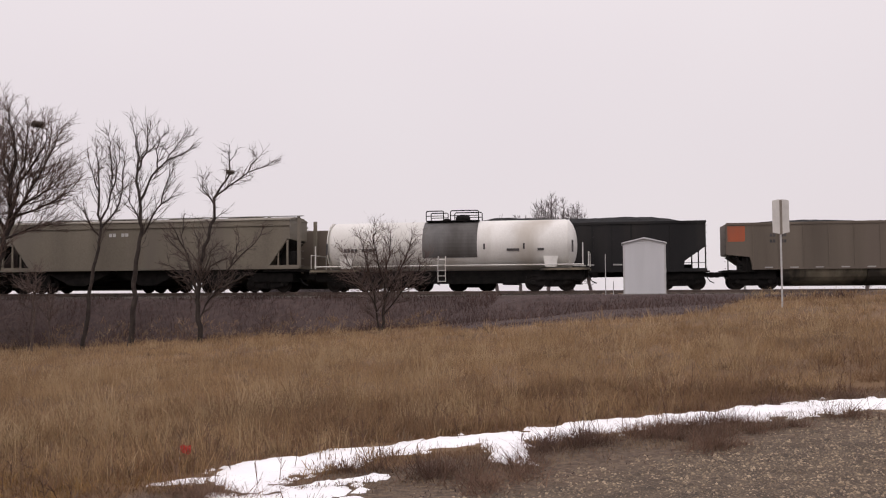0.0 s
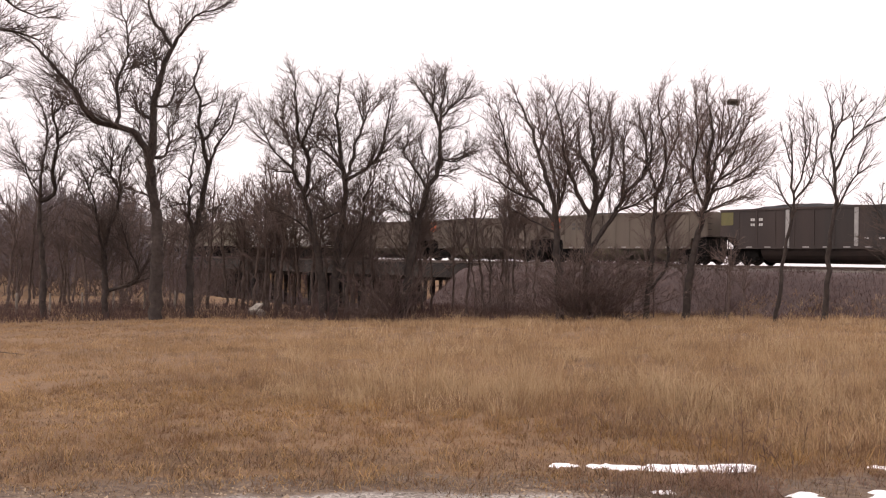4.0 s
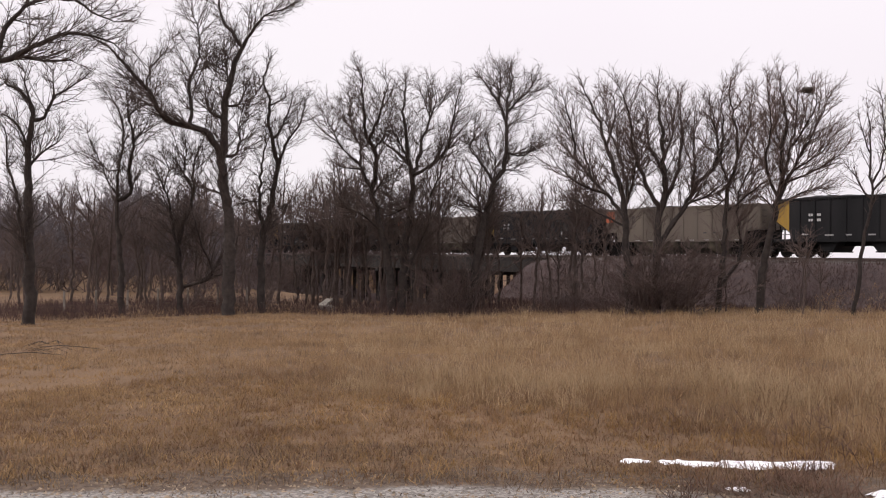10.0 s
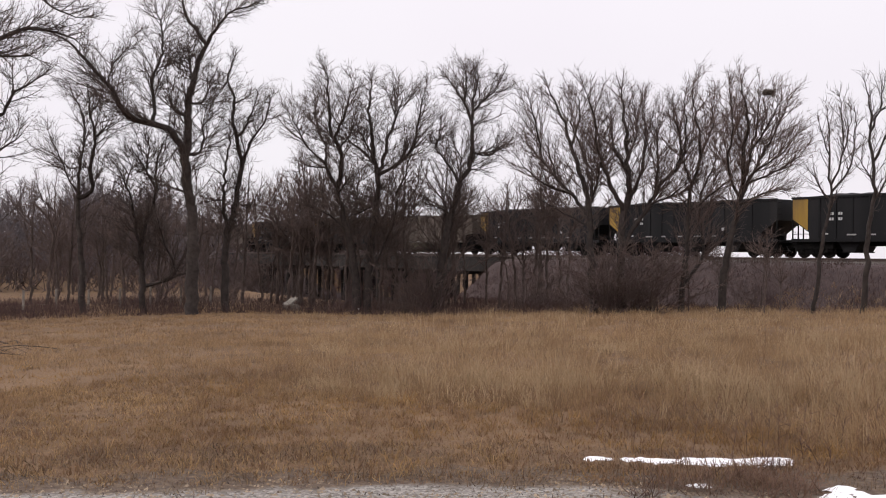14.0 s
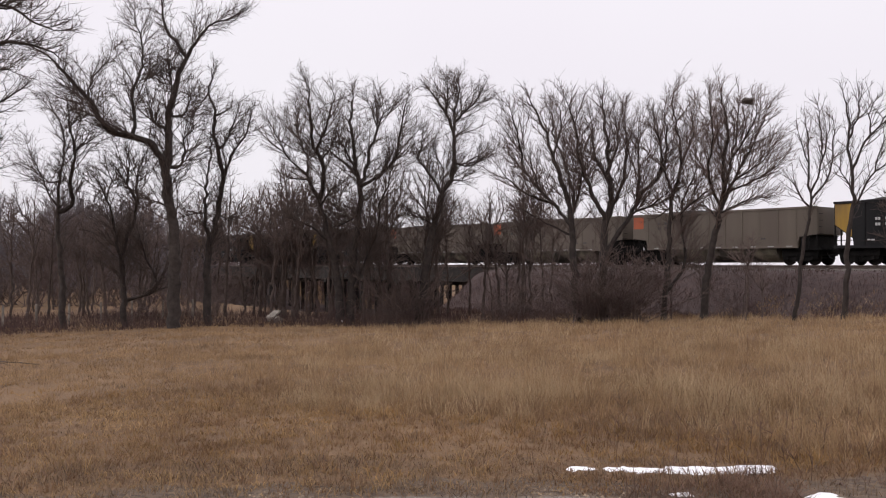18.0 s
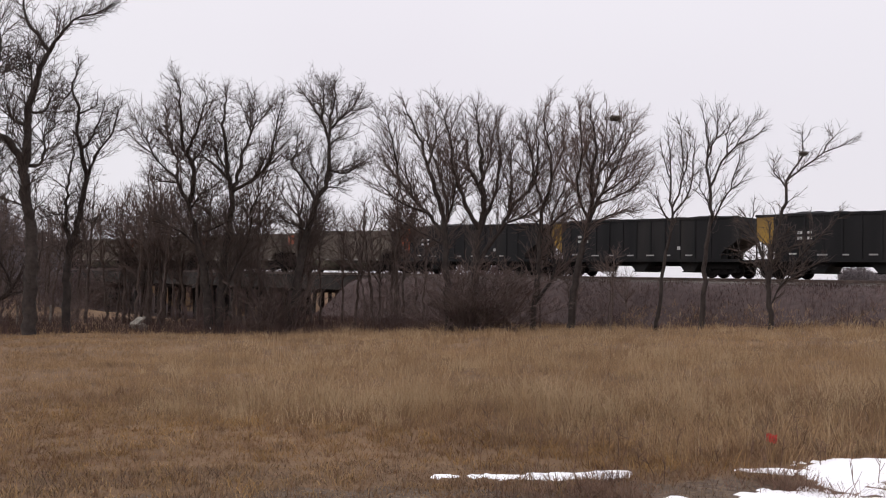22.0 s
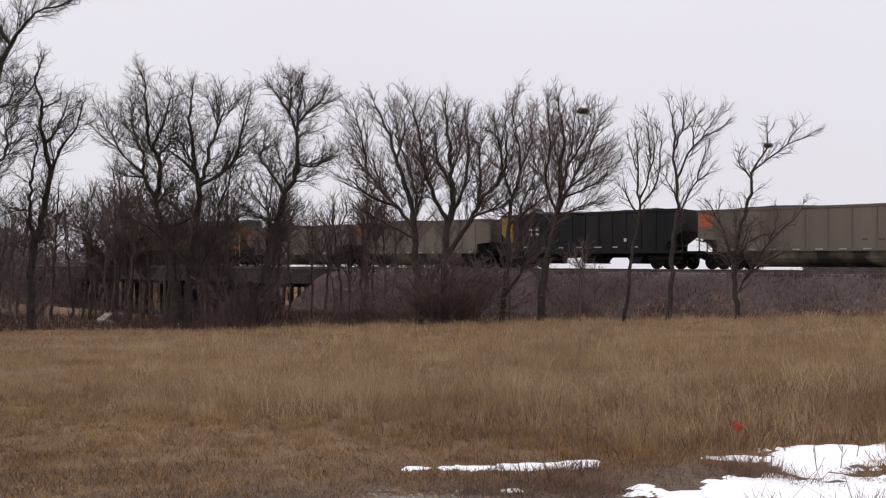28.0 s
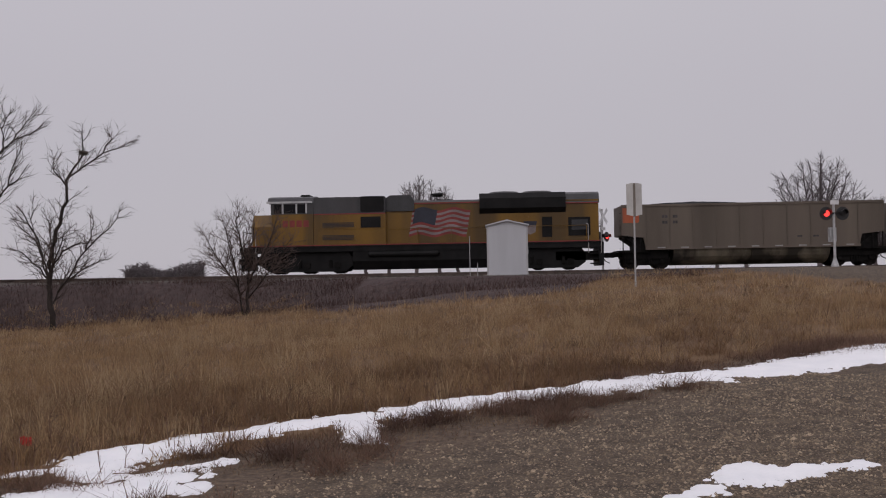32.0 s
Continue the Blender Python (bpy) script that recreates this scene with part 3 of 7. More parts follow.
def land(x, y):
    x, y = np.asarray(x, float), np.asarray(y, float)
    r = np.hypot(x, y)
    az = np.degrees(np.arctan2(-x, y))
    reach = np.interp(az, AZ, REACH)
    u = np.clip((r - 7) / (reach - 7), 0, 1)
    z = np.interp(az, AZ, RISE) * u
    rough = 0.05 * np.sin(x * 0.9 + 1.3 * np.sin(y * 0.4)) * np.sin(y * 0.7 + x * 0.23) * smooth01(7, 14, r)
    z = z + rough
    c = channel(x, y) * smooth01(34, 46, y) * (1 - smooth01(90, 130, y))
    z = z - 1.9 * c
    bank = smooth01(44.6, 49.6, y) * (1 - smooth01(60.5, 66, y))
    cut = smooth01(-118, -113, x) * (1 - smooth01(-60.5, -57.5, x))
    bank = bank * (1 - cut * 0.97)
    behind = smooth01(60, 70, y)
    z = z * (1 - behind) + (-0.3 - 1.9 * c) * behind
    z = z * (1 - bank) + (RAIL - 0.34) * bank
    pad = smooth01(43.2, 46.3, y) * (1 - smooth01(50, 51, y)) * smooth01(-9, -3, x) * (1 - smooth01(30, 40, x))
    z = z * (1 - pad) + np.maximum(z, 1.36) * pad
    road = crossing(x, y)
    return z * (1 - road) + np.minimum(RAIL - 0.05, 0.25 + 0.031 * np.maximum(y, 0)) * road


def crossing(x, y):
    """The side road that climbs to the tracks."""
    return smooth01(11.5, 13.5, x) * (1 - smooth01(23, 27, x)) * smooth01(24, 34, y) * (1 - smooth01(70, 90, y))


# the edge of the gravel lane on which the camera stands
LANE = [(-14, -12), (-9, -3), (-6.6, 1.1), (-4.8, 4.1), (-3.4, 5.6), (-1.7, 6.6), (-0.5, 7.9), (1.1, 9.45), (3.3, 11.65), (5.9, 13.6), (14, 19.6), (30, 30)]


def lane_side(x, y):
    """Metres from the lane's edge; above 0 on the gravel."""
    x, y = np.asarray(x, float), np.asarray(y, float)
    best, side = np.full(x.shape, 1e9), np.zeros(x.shape)
    for (ax, ay), (bx, by) in zip(LANE, LANE[1:]):
        dx, dy = bx - ax, by - ay
        k = np.clip(((x - ax) * dx + (y - ay) * dy) / (dx * dx + dy * dy), 0, 1)
        px, py = ax + k * dx - x, ay + k * dy - y
        d = np.hypot(px, py)
        s = np.sign((x - ax) * dy - (y - ay) * dx)
        side = np.where(d < best, s, side)
        best = np.minimum(d, best)
    return best * side


def mound(x, y):
    """The dark made-up ground round the signal shed."""
    foot = 34 + 11 * smooth01(2.5, 6.5, x) + 7 * (1 - smooth01(-9, -4, x))
    return smooth01(-11, -6, x) * (1 - smooth01(5.5, 7.5, x)) * smooth01(foot - 1, foot + 1, y)


def build_ground():
    s = np.linspace(-7, 7, 220)
    xs = np.unique(np.round(np.concatenate([5 * np.sinh(s), np.arange(-122, -54, 1.6), np.arange(8, 30, 0.8)]), 3))
    ys = np.unique(np.round(np.concatenate([5 * np.sinh(s), np.arange(40, 72, 0.7), np.arange(4, 12, 0.18)]), 3))
    gx, gy = np.meshgrid(xs, ys)
    gz = land(gx, gy)
    verts = np.stack([gx, gy, gz], -1).reshape(-1, 3)
    nx, ny = len(xs), len(ys)
    i = np.arange((ny - 1) * nx).reshape(ny - 1, nx)[:, :-1].ravel()
    quads = np.stack([i, i + 1, i + nx + 1, i + nx], 1)
    me = fast_mesh("ground", verts, quads, M["ground"], smooth=True)
    side = lane_side(verts[:, 0], verts[:, 1])
    left = 1 - smooth01(-4.4, -3.0, verts[:, 0])
    lane = np.clip(0.38 + 0.12 * left + side / (2.2 - 1.5 * left), 0, 1) * (side < 9.5)
    red = np.maximum(lane, crossing(verts[:, 0], verts[:, 1]))
    y = verts[:, 1]
    bare = np.maximum(smooth01(43.5, 46, y), mound(verts[:, 0], y)) * (1 - smooth01(60.5, 63.5, y)) * 0.9
    verge_ = np.clip(1.3 + side / 1.6, 0, 1) * (side > -2.5) * (y < 40) * (side > -2.5 + 2.0 * left)
    att = me.color_attributes.new("cover", "FLOAT_COLOR", "POINT")
    att.data.foreach_set("color", np.stack([red, bare, verge_, left], 1).astype(np.float32).ravel())
    tagged(new("ground", me), "dry winter grassland with a pale gravel lane", "ground", kind="structure")


build_ground()


def ripple(a, b, k):
    return noise.noise(Vector((a, b, k)))


SNOW = []


def strip_gap(x, y, line, widths):
    """Metres inside (above 0) or outside a strip whose half width changes along its line."""
    best = np.full(np.shape(x), -1e9)
    for (ax, ay), (bx, by), wa, wb in zip(line, line[1:], widths, widths[1:]):
        dx, dy = bx - ax, by - ay
        k = np.clip(((x - ax) * dx + (y - ay) * dy) / (dx * dx + dy * dy), 0, 1)
        best = np.maximum(best, wa + (wb - wa) * k - np.hypot(ax + k * dx - x, ay + k * dy - y))
    return best


def snow_cover(x, y):
    best = np.full(np.shape(x), -1e9)
    for line, widths in SNOW:
        best = np.maximum(best, strip_gap(x, y, line, widths))
    return best


def snow_patch(line, widths, seed, label, cell=0.045):
    """Thin melting snow: the strip's ragged inside, with holes where the grass comes through."""
    SNOW.append((line, widths))
    reach = max(widths) * 1.6
    xs = np.arange(min(p[0] for p in line) - reach, max(p[0] for p in line) + reach, cell)
    ys = np.arange(min(p[1] for p in line) - reach, max(p[1] for p in line) + reach, cell)
    gx, gy = np.meshgrid(xs, ys)
    gap = strip_gap(gx, gy, line, widths)
    w = min(max(widths), 0.34)
    rag = np.full(gx.shape, -1.0)
    for a, b in zip(*np.where(gap > -w * 0.9)):
        x, y = gx[a, b], gy[a, b]
        rag[a, b] = gap[a, b] + w * (0.5 * ripple(x * 1.6, y * 1.6, seed) + 0.85 * ripple(x * 4.2, y * 4.2, seed + 3) + 0.5 * ripple(x * 12, y * 12, seed + 6) + 0.3 * ripple(x * 27, y * 27, seed + 9))
    keep = (rag[:-1, :-1] > 0) | (rag[1:, :-1] > 0) | (rag[:-1, 1:] > 0) | (rag[1:, 1:] > 0)
    high = land(gx, gy) + np.clip(rag, 0, 0.4) * 0.05 + 0.026 * smooth01(-0.03, 0.02, rag) - 0.006
    nx = len(xs)
    a, b = np.where(keep)
    q = a * nx + b
    quads = np.stack([q, q + 1, q + nx + 1, q + nx], 1)
    used, back = np.unique(quads, return_inverse=True)
    verts = np.stack([gx.ravel(), gy.ravel(), high.ravel()], 1)[used]
    me = fast_mesh("snow_patch", verts, back.reshape(quads.shape), M["snow"], smooth=True)
    tagged(new("snow_patch", me), label, "snow", "old snow on the verge")


snow_patch([(-3.1, 7.85), (-2.68, 8.55), (-2.23, 8.97), (-1.79, 9.42), (-1.27, 9.83), (-0.7, 10.13), (-0.1, 10.57), (0.55, 11.0), (1.21, 11.17), (1.92, 11.47), (2.67, 11.83), (3.41, 12.1), (4.85, 13.08), (5.9, 13.6), (8.2, 15.4), (11, 17.6)],
           [0.2, 0.26, 0.27, 0.26, 0.25, 0.34, 0.42, 0.33, 0.34, 0.36, 0.46, 0.36, 0.55, 0.68, 0.6, 0.5], 1, "long ragged drift of old snow along the verge")
snow_patch([(-3.15, 5.8), (-2.85, 6.2), (-2.55, 6.55), (-2.25, 6.85), (-1.9, 7.25)], [0.2, 0.36, 0.46, 0.4, 0.1], 2, "broad melting snow drift between lane and grass")
snow_patch([(-2.75, 7.1), (-3.0, 7.7), (-2.95, 8.25), (-2.6, 8.45)], [0.2, 0.33, 0.4, 0.32], 9, "upper lobe of the broad snow drift")
snow_patch([(-5.06, 5.22), (-4.87, 5.44), (-4.61, 5.67), (-4.45, 5.97), (-4.31, 6.15), (-4.23, 6.44)], [0.02, 0.06, 0.09, 0.09, 0.11, 0.05], 3, "thin strip of melting snow in mown grass", 0.022)
snow_patch([(-4.1, 5.08), (-4.02, 5.17)], [0.015, 0.028], 4, "small scrap of snow at the lane's edge", 0.018)
snow_patch([(-3.65, 7.25), (-3.35, 7.45)], [0.07, 0.1], 5, "small scrap of snow in the grass", 0.02)
snow_patch([(1.6, 6.4), (1.97, 6.72), (2.33, 7.15), (2.65, 7.2), (3.15, 7.32)], [0.03, 0.12, 0.27, 0.16, 0.03], 6, "wet snow patch lying on the gravel lane", 0.03)
snow_patch([(-0.98, 9.45), (-0.86, 8.5)], [0.22, 0.13], 7, "tongue of snow beside the long drift", 0.025)
snow_patch([(-2.25, 7.4), (-1.9, 7.75)], [0.08, 0.12], 8, "scrap of snow among red weeds", 0.022)

# ---- tracks ----
BRIDGE = (-117.0, -59.0)


def build_track(y, name):
    t = thing("track", "ballasted railway track with worn steel rails", "railway track", "double track", "structure")
    for s in (-0.7175, 0.7175):
        r = Shape()
        r.slab([(y + s - 0.07, RAIL - 0.17), (y + s + 0.07, RAIL - 0.17), (y + s + 0.07, RAIL - 0.155), (y + s + 0.01, RAIL - 0.14), (y + s + 0.01, RAIL - 0.045),
                (y + s + 0.037, RAIL - 0.035), (y + s + 0.03, RAIL), (y + s - 0.03, RAIL), (y + s - 0.037, RAIL - 0.035), (y + s - 0.01, RAIL - 0.045),
                (y + s - 0.01, RAIL - 0.14), (y + s - 0.07, RAIL - 0.155)], -420, 420)
        part("rail", r, "rail_steel", t)
    ties = Shape()
    for k in range(-330, 130):
        ties.box(k * 0.5 - 0.11, k * 0.5 + 0.11, y - 1.3, y + 1.3, RAIL - 0.34, RAIL - 0.172)
    tagged(part("ties", ties, "tie", t), kind="stuff")
    b = Shape()
    for x0, x1 in ((-420, BRIDGE[0]), (BRIDGE[1], 420)):
        b.slab([(y - 2.9, RAIL - 0.75), (y + 2.9, RAIL - 0.75), (y + 1.7, RAIL - 0.21), (y - 1.7, RAIL - 0.21)], x0, x1)
    part("ballast_bed", b, "ballast", t)


build_track(NEAR, "near")
build_track(FAR, "far")
# ---- rolling stock: x along the track, near side at -y, z from the rail top ----
def shared(shape, name, material, smooth=False):
    return shape.mesh(name, M[material], smooth)


def make_bogie_meshes():
    side = Shape()
    side.prism([(-1.25, 0.42), (-0.95, 0.36), (-0.6, 0.30), (-0.35, 0.22), (0.35, 0.22), (0.6, 0.30), (0.95, 0.36), (1.25, 0.42), (1.25, 0.62), (0.8, 0.66), (0.4, 0.82), (-0.4, 0.82), (-0.8, 0.66), (-1.25, 0.62)], -0.07, 0.07)
    for k in (-0.22, -0.07, 0.08, 0.23):
        side.tube((k, -0.09, 0.28), (k, -0.09, 0.62), 0.05, 0.05, 8)
    wheel = Shape()
    wheel.lathe([(-0.06, 0.10), (-0.06, 0.36), (-0.07, 0.455), (0.06, 0.46), (0.075, 0.485), (0.09, 0.485), (0.09, 0.36), (0.05, 0.33), (0.05, 0.10)], 14, "y")
    axle = Shape().tube((0, -0.8, 0), (0, 0.8, 0), 0.08, 0.08, 10)
    bolster = Shape().box(-0.22, 0.22, -1.1, 1.1, 0.5, 0.82, 0.04)
    cap = Shape().tube((0, -0.14, 0), (0, 0.0, 0), 0.11, 0.13, 12)
    return shared(side, "sideframe", "truck_steel"), shared(wheel, "wheel", "wheel_steel", False), shared(axle, "axle", "truck_steel"), shared(bolster, "bolster", "truck_steel"), shared(cap, "bearing", "truck_steel")


BOGIE = make_bogie_meshes()


def bogie(parent, x, base=0.89):
    side, wheel, axle, bolster, cap = BOGIE
    b = part("bogie", bolster, "", parent, at=pose(x, 0, 0))
    for s in (-1, 1):
        part("sideframe", side, "", b, at=pose(0, s * 1.0, 0, 0, 0, 0 if s < 0 else 180))
        for k in (-base, base):
            part("wheel", wheel, "", b, at=pose(k, s * 0.75, 0.46, 0, 0, 0 if s > 0 else 180))
    for k in (-base, base):
        part("axle", axle, "", b, at=pose(k, 0, 0.46))
        part("bearing", cap, "", b, at=pose(k, -1.02, 0.46))
    return b


def couplers(parent, half):
    for s in (-1, 1):
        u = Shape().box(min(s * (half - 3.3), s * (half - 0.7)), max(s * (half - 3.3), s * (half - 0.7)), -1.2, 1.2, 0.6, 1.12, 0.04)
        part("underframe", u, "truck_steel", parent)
    for s in (-1, 1):
        c = Shape()
        c.box(min(s * (half - 1.3), s * (half - 0.18)), max(s * (half - 1.3), s * (half - 0.18)), -0.10, 0.10, 0.74, 0.98, 0.03)
        c.box(min(s * (half - 0.3), s * half), max(s * (half - 0.3), s * half), -0.17, 0.13, 0.70, 1.02, 0.05)
        part("coupler", c, "truck_steel", parent)
    hose = Shape().path([(half - 0.5, -0.5, 0.8), (half - 0.3, -0.52, 0.5), (half - 0.05, -0.5, 0.38)], 0.03)
    part("brake_hose", hose, "black_paint", parent)


def coal_heap(half, z, seed, high=0.34):
    """A loaded heap with ridges between its loading drops."""
    nx, ny = 48, 9
    vs, fs = [], []
    for i in range(nx + 1):
        x = -half + 2 * half * i / nx
        for j in range(ny + 1):
            y = -1.38 + 2.76 * j / ny
            edge = min(1, 6 * min(i, nx - i) / nx, 2.6 * min(j, ny - j) / ny)
            h = high * edge * (0.62 + 1.3 * ripple(x * 0.13, seed * 1.37, 1.0)) + 0.07 * edge * ripple(x * 1.7, y * 1.7, seed)
            vs.append((x, y, z - 0.03 + max(0.0, h)))
    for i in range(nx):
        for j in range(ny):
            a = i * (ny + 1) + j
            fs.append((a, a + 1, a + ny + 2, a + ny + 1))
    return Shape().add(vs, fs)


def bars(parent, x, z, material, rows=2, groups=((0, 0.34), (0.62, 0.3)), h=0.17, gap=0.34, y=-1.562):
    """Unreadable lettering: plain bars of its size."""
    for r in range(rows):
        for gx, w in groups:
            n = 2
            for k in range(n):
                b = Shape().box(x + gx + k * w / n, x + gx + (k + 0.8) * w / n, y - 0.004, y, z - r * gap, z - r * gap + h)
                part("lettering_bar", b, material, parent)


def gondola(name, label, paint, panel, seed, stripes=(), letters="lettering_dark", group="loaded coal train"):
    car = thing(name, label, "railway wagon", group)
    body = Shape()
    body.prism([(-6.15, 1.17), (6.15, 1.17), (6.3, 1.84), (7.55, 1.98), (7.55, 3.74), (-7.55, 3.74), (-7.55, 1.98), (-6.3, 1.84)], -1.55, 1.55)
    part("body", body, paint, car)
    for s in (-1, 1):
        rim = Shape().box(-7.58, 7.58, s * 1.55 - 0.05, s * 1.55 + 0.05, 3.66, 3.79, 0.02)
        part("top_chord", rim, paint, car)
        sill = Shape().box(-6.2, 6.2, s * 1.56 - 0.03, s * 1.56 + 0.03, 1.12, 1.27, 0.02)
        part("side_sill", sill, paint, car)
        rib = Shape().prism([(-0.035, 1.27), (0.035, 1.27), (0.035, 3.66), (-0.035, 3.66)], -0.022, 0.022)
        me = shared(rib, "side_rib", paint)
        for k in range(10):
            part("side_rib", me, "", car, at=pose(-6.1 + 12.2 * k / 9, s * 1.56, 0))
        end = Shape().box(min(s * 7.55, s * 7.6), max(s * 7.55, s * 7.6), -1.5, 1.5, 2.0, 3.74)
        part("end_sheet", end, paint, car)
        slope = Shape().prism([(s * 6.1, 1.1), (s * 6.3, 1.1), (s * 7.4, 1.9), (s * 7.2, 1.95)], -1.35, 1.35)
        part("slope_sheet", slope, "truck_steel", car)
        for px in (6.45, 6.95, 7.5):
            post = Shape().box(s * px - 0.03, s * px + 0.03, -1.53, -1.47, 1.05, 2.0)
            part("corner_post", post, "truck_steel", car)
        # Near-black block fills the open bay as its shade.
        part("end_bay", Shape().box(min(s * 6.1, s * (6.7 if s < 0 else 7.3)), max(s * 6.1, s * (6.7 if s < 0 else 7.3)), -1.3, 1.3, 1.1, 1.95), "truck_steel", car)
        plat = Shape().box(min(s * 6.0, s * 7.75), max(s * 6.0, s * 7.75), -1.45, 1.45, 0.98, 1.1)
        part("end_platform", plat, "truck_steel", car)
        for k in range(6):
            part("ladder_rung", Shape().tube((s * 7.62, -1.45, 1.2 + 0.42 * k), (s * 7.62, -1.0, 1.2 + 0.42 * k), 0.015, 0.015, 6), "truck_steel", car)
    for a, b in ((-4.55, 0.0), (0.0, 4.55)):
        tub = Shape()
        ring = [(1.42 * math.cos(t), 1.2 + 1.02 * math.sin(t)) for t in np.linspace(math.pi, 2 * math.pi, 13)]
        tub.slab(ring, a + 0.02, b - 0.02)
        part("tub", tub, "tub_tan" if paint == "car_grey" else paint, car, smooth=False)
    frame_ = Shape().box(-7.6, 7.6, -0.3, 0.3, 0.72, 1.05, 0.03)
    part("centre_sill", frame_, "truck_steel", car)
    part("coal_load", coal_heap(7.35, 3.74, seed), "coal", car, "heaped black coal")
    pz = Shape().prism([(-7.50, 2.72), (-6.62, 2.72), (-6.55, 2.80), (-6.55, 3.6), (-7.50, 3.6)], -1.561, -1.551)
    part("end_panel", pz, panel, car)
    bars(car, -5.2, 2.98, letters)
    bars(car, 2.6, 1.72, letters, 1, ((0, 0.3), (0.9, 0.36)), 0.1)
    for k in range(9):
        part("reflector", Shape().box(-5.5 + 1.36 * k, -5.5 + 1.36 * k + (0.45 if (k + seed) % 3 else 0.2), -1.6, -1.592, 1.2, 1.27), "stripe_white", car)
    for x in stripes:
        part("stripe", Shape().box(x - 0.13, x + 0.13, -1.59, -1.551, 1.3, 3.66), "stripe_white", car)
    bogie(car, -6.05), bogie(car, 6.05)
    couplers(car, 8.12)
    return car


def open_hopper(name, label, panel, seed, letters="lettering", group="loaded coal train", loaded=True):
    car = thing(name, label, "railway wagon", group)
    outline = [(-6.3, 1.15), (6.3, 1.15), (6.35, 1.66), (7.55, 2.5), (7.55, 3.93), (-7.55, 3.93), (-7.55, 2.5), (-6.35, 1.66)]
    part("body", Shape().prism(outline, -1.52, 1.52), "car_black", car)
    for s in (-1, 1):
        part("top_chord", Shape().box(-7.58, 7.58, s * 1.53 - 0.06, s * 1.53 + 0.06, 3.84, 3.98, 0.02), "car_black", car)
        part("side_sill", Shape().box(-7.6, 7.6, s * 1.5 - 0.05, s * 1.5 + 0.05, 1.05, 1.24, 0.02), "car_black", car)
        rib = shared(Shape().prism([(-0.05, 1.24), (0.05, 1.24), (0.05, 3.86), (-0.05, 3.86)], -0.035, 0.035), "side_rib", "car_black")
        for k in range(11):
            part("side_rib", rib, "", car, at=pose(-5.6 + 11.2 * k / 10, s * 1.54, 0))
        for px in (6.75, 7.12, 7.52):
            part("corner_post", Shape().box(s * px - 0.035, s * px + 0.035, -1.52, -1.45, 1.2, 1.75 + (px - 6.4) * 0.68), "truck_steel", car)
        part("end_platform", Shape().box(min(s * 5.7, s * 7.75), max(s * 5.7, s * 7.75), -1.4, 1.4, 1.0, 1.1), "truck_steel", car)
        part("hand_rail", Shape().path([(s * 6.2, -1.49, 1.55), (s * 7.52, -1.49, 1.55)], 0.02), "truck_steel", car)
        for k in range(7):
            part("ladder_rung", Shape().tube((s * 7.6, -1.45, 1.3 + 0.4 * k), (s * 7.6, -1.0, 1.3 + 0.4 * k), 0.015, 0.015, 6), "truck_steel", car)
        part("brake_reservoir", Shape().lathe([(-0.5, 0.02), (-0.45, 0.16), (0.45, 0.16), (0.5, 0.02)], 12, "x", (s * 6.4, 0.4, 1.35)), "truck_steel", car)
    for a, b in ((-4.7, -2.9), (-1.0, 1.0), (2.9, 4.7)):
        m = (a + b) / 2
        chute = Shape().prism([(a, 1.2), (b, 1.2), (m + 0.35, 0.42), (m - 0.35, 0.42)], -1.1, 1.1)
        part("discharge_bay", chute, "car_black", car)
        part("door_beam", Shape().box(m - 0.42, m + 0.42, -1.2, 1.2, 0.36, 0.44), "truck_steel", car)
    part("centre_sill", Shape().box(-7.6, 7.6, -0.25, 0.25, 0.78, 1.1, 0.03), "truck_steel", car)
    if loaded:
        part("coal_load", coal_heap(7.3, 3.93, seed, 0.38), "coal", car, "heaped black coal")
    if panel:
        part("end_panel", Shape().prism([(-7.5, 2.53), (-6.42, 1.78), (-6.42, 3.82), (-7.5, 3.82)], -1.536, -1.524), panel, car)
    bars(car, -4.9, 2.75, letters, y=-1.58)
    bars(car, 3.2, 1.85, letters, 1, ((0, 0.24),), 0.22, y=-1.58)
    bars(car, -5.4, 1.5, letters, 1, ((0, 0.5),), 0.1, y=-1.58)
    for k in range(6):
        part("placard", Shape().box(-3.7 + 1.5 * k, -3.4 + 1.5 * k + 0.12 * ((k + seed) % 3), -1.585, -1.58, 1.44, 1.53), "stripe_white" if (k + seed) % 4 else "yellow_panel", car)
    bogie(car, -6.2), bogie(car, 6.2)
    couplers(car, 8.12)
    return car


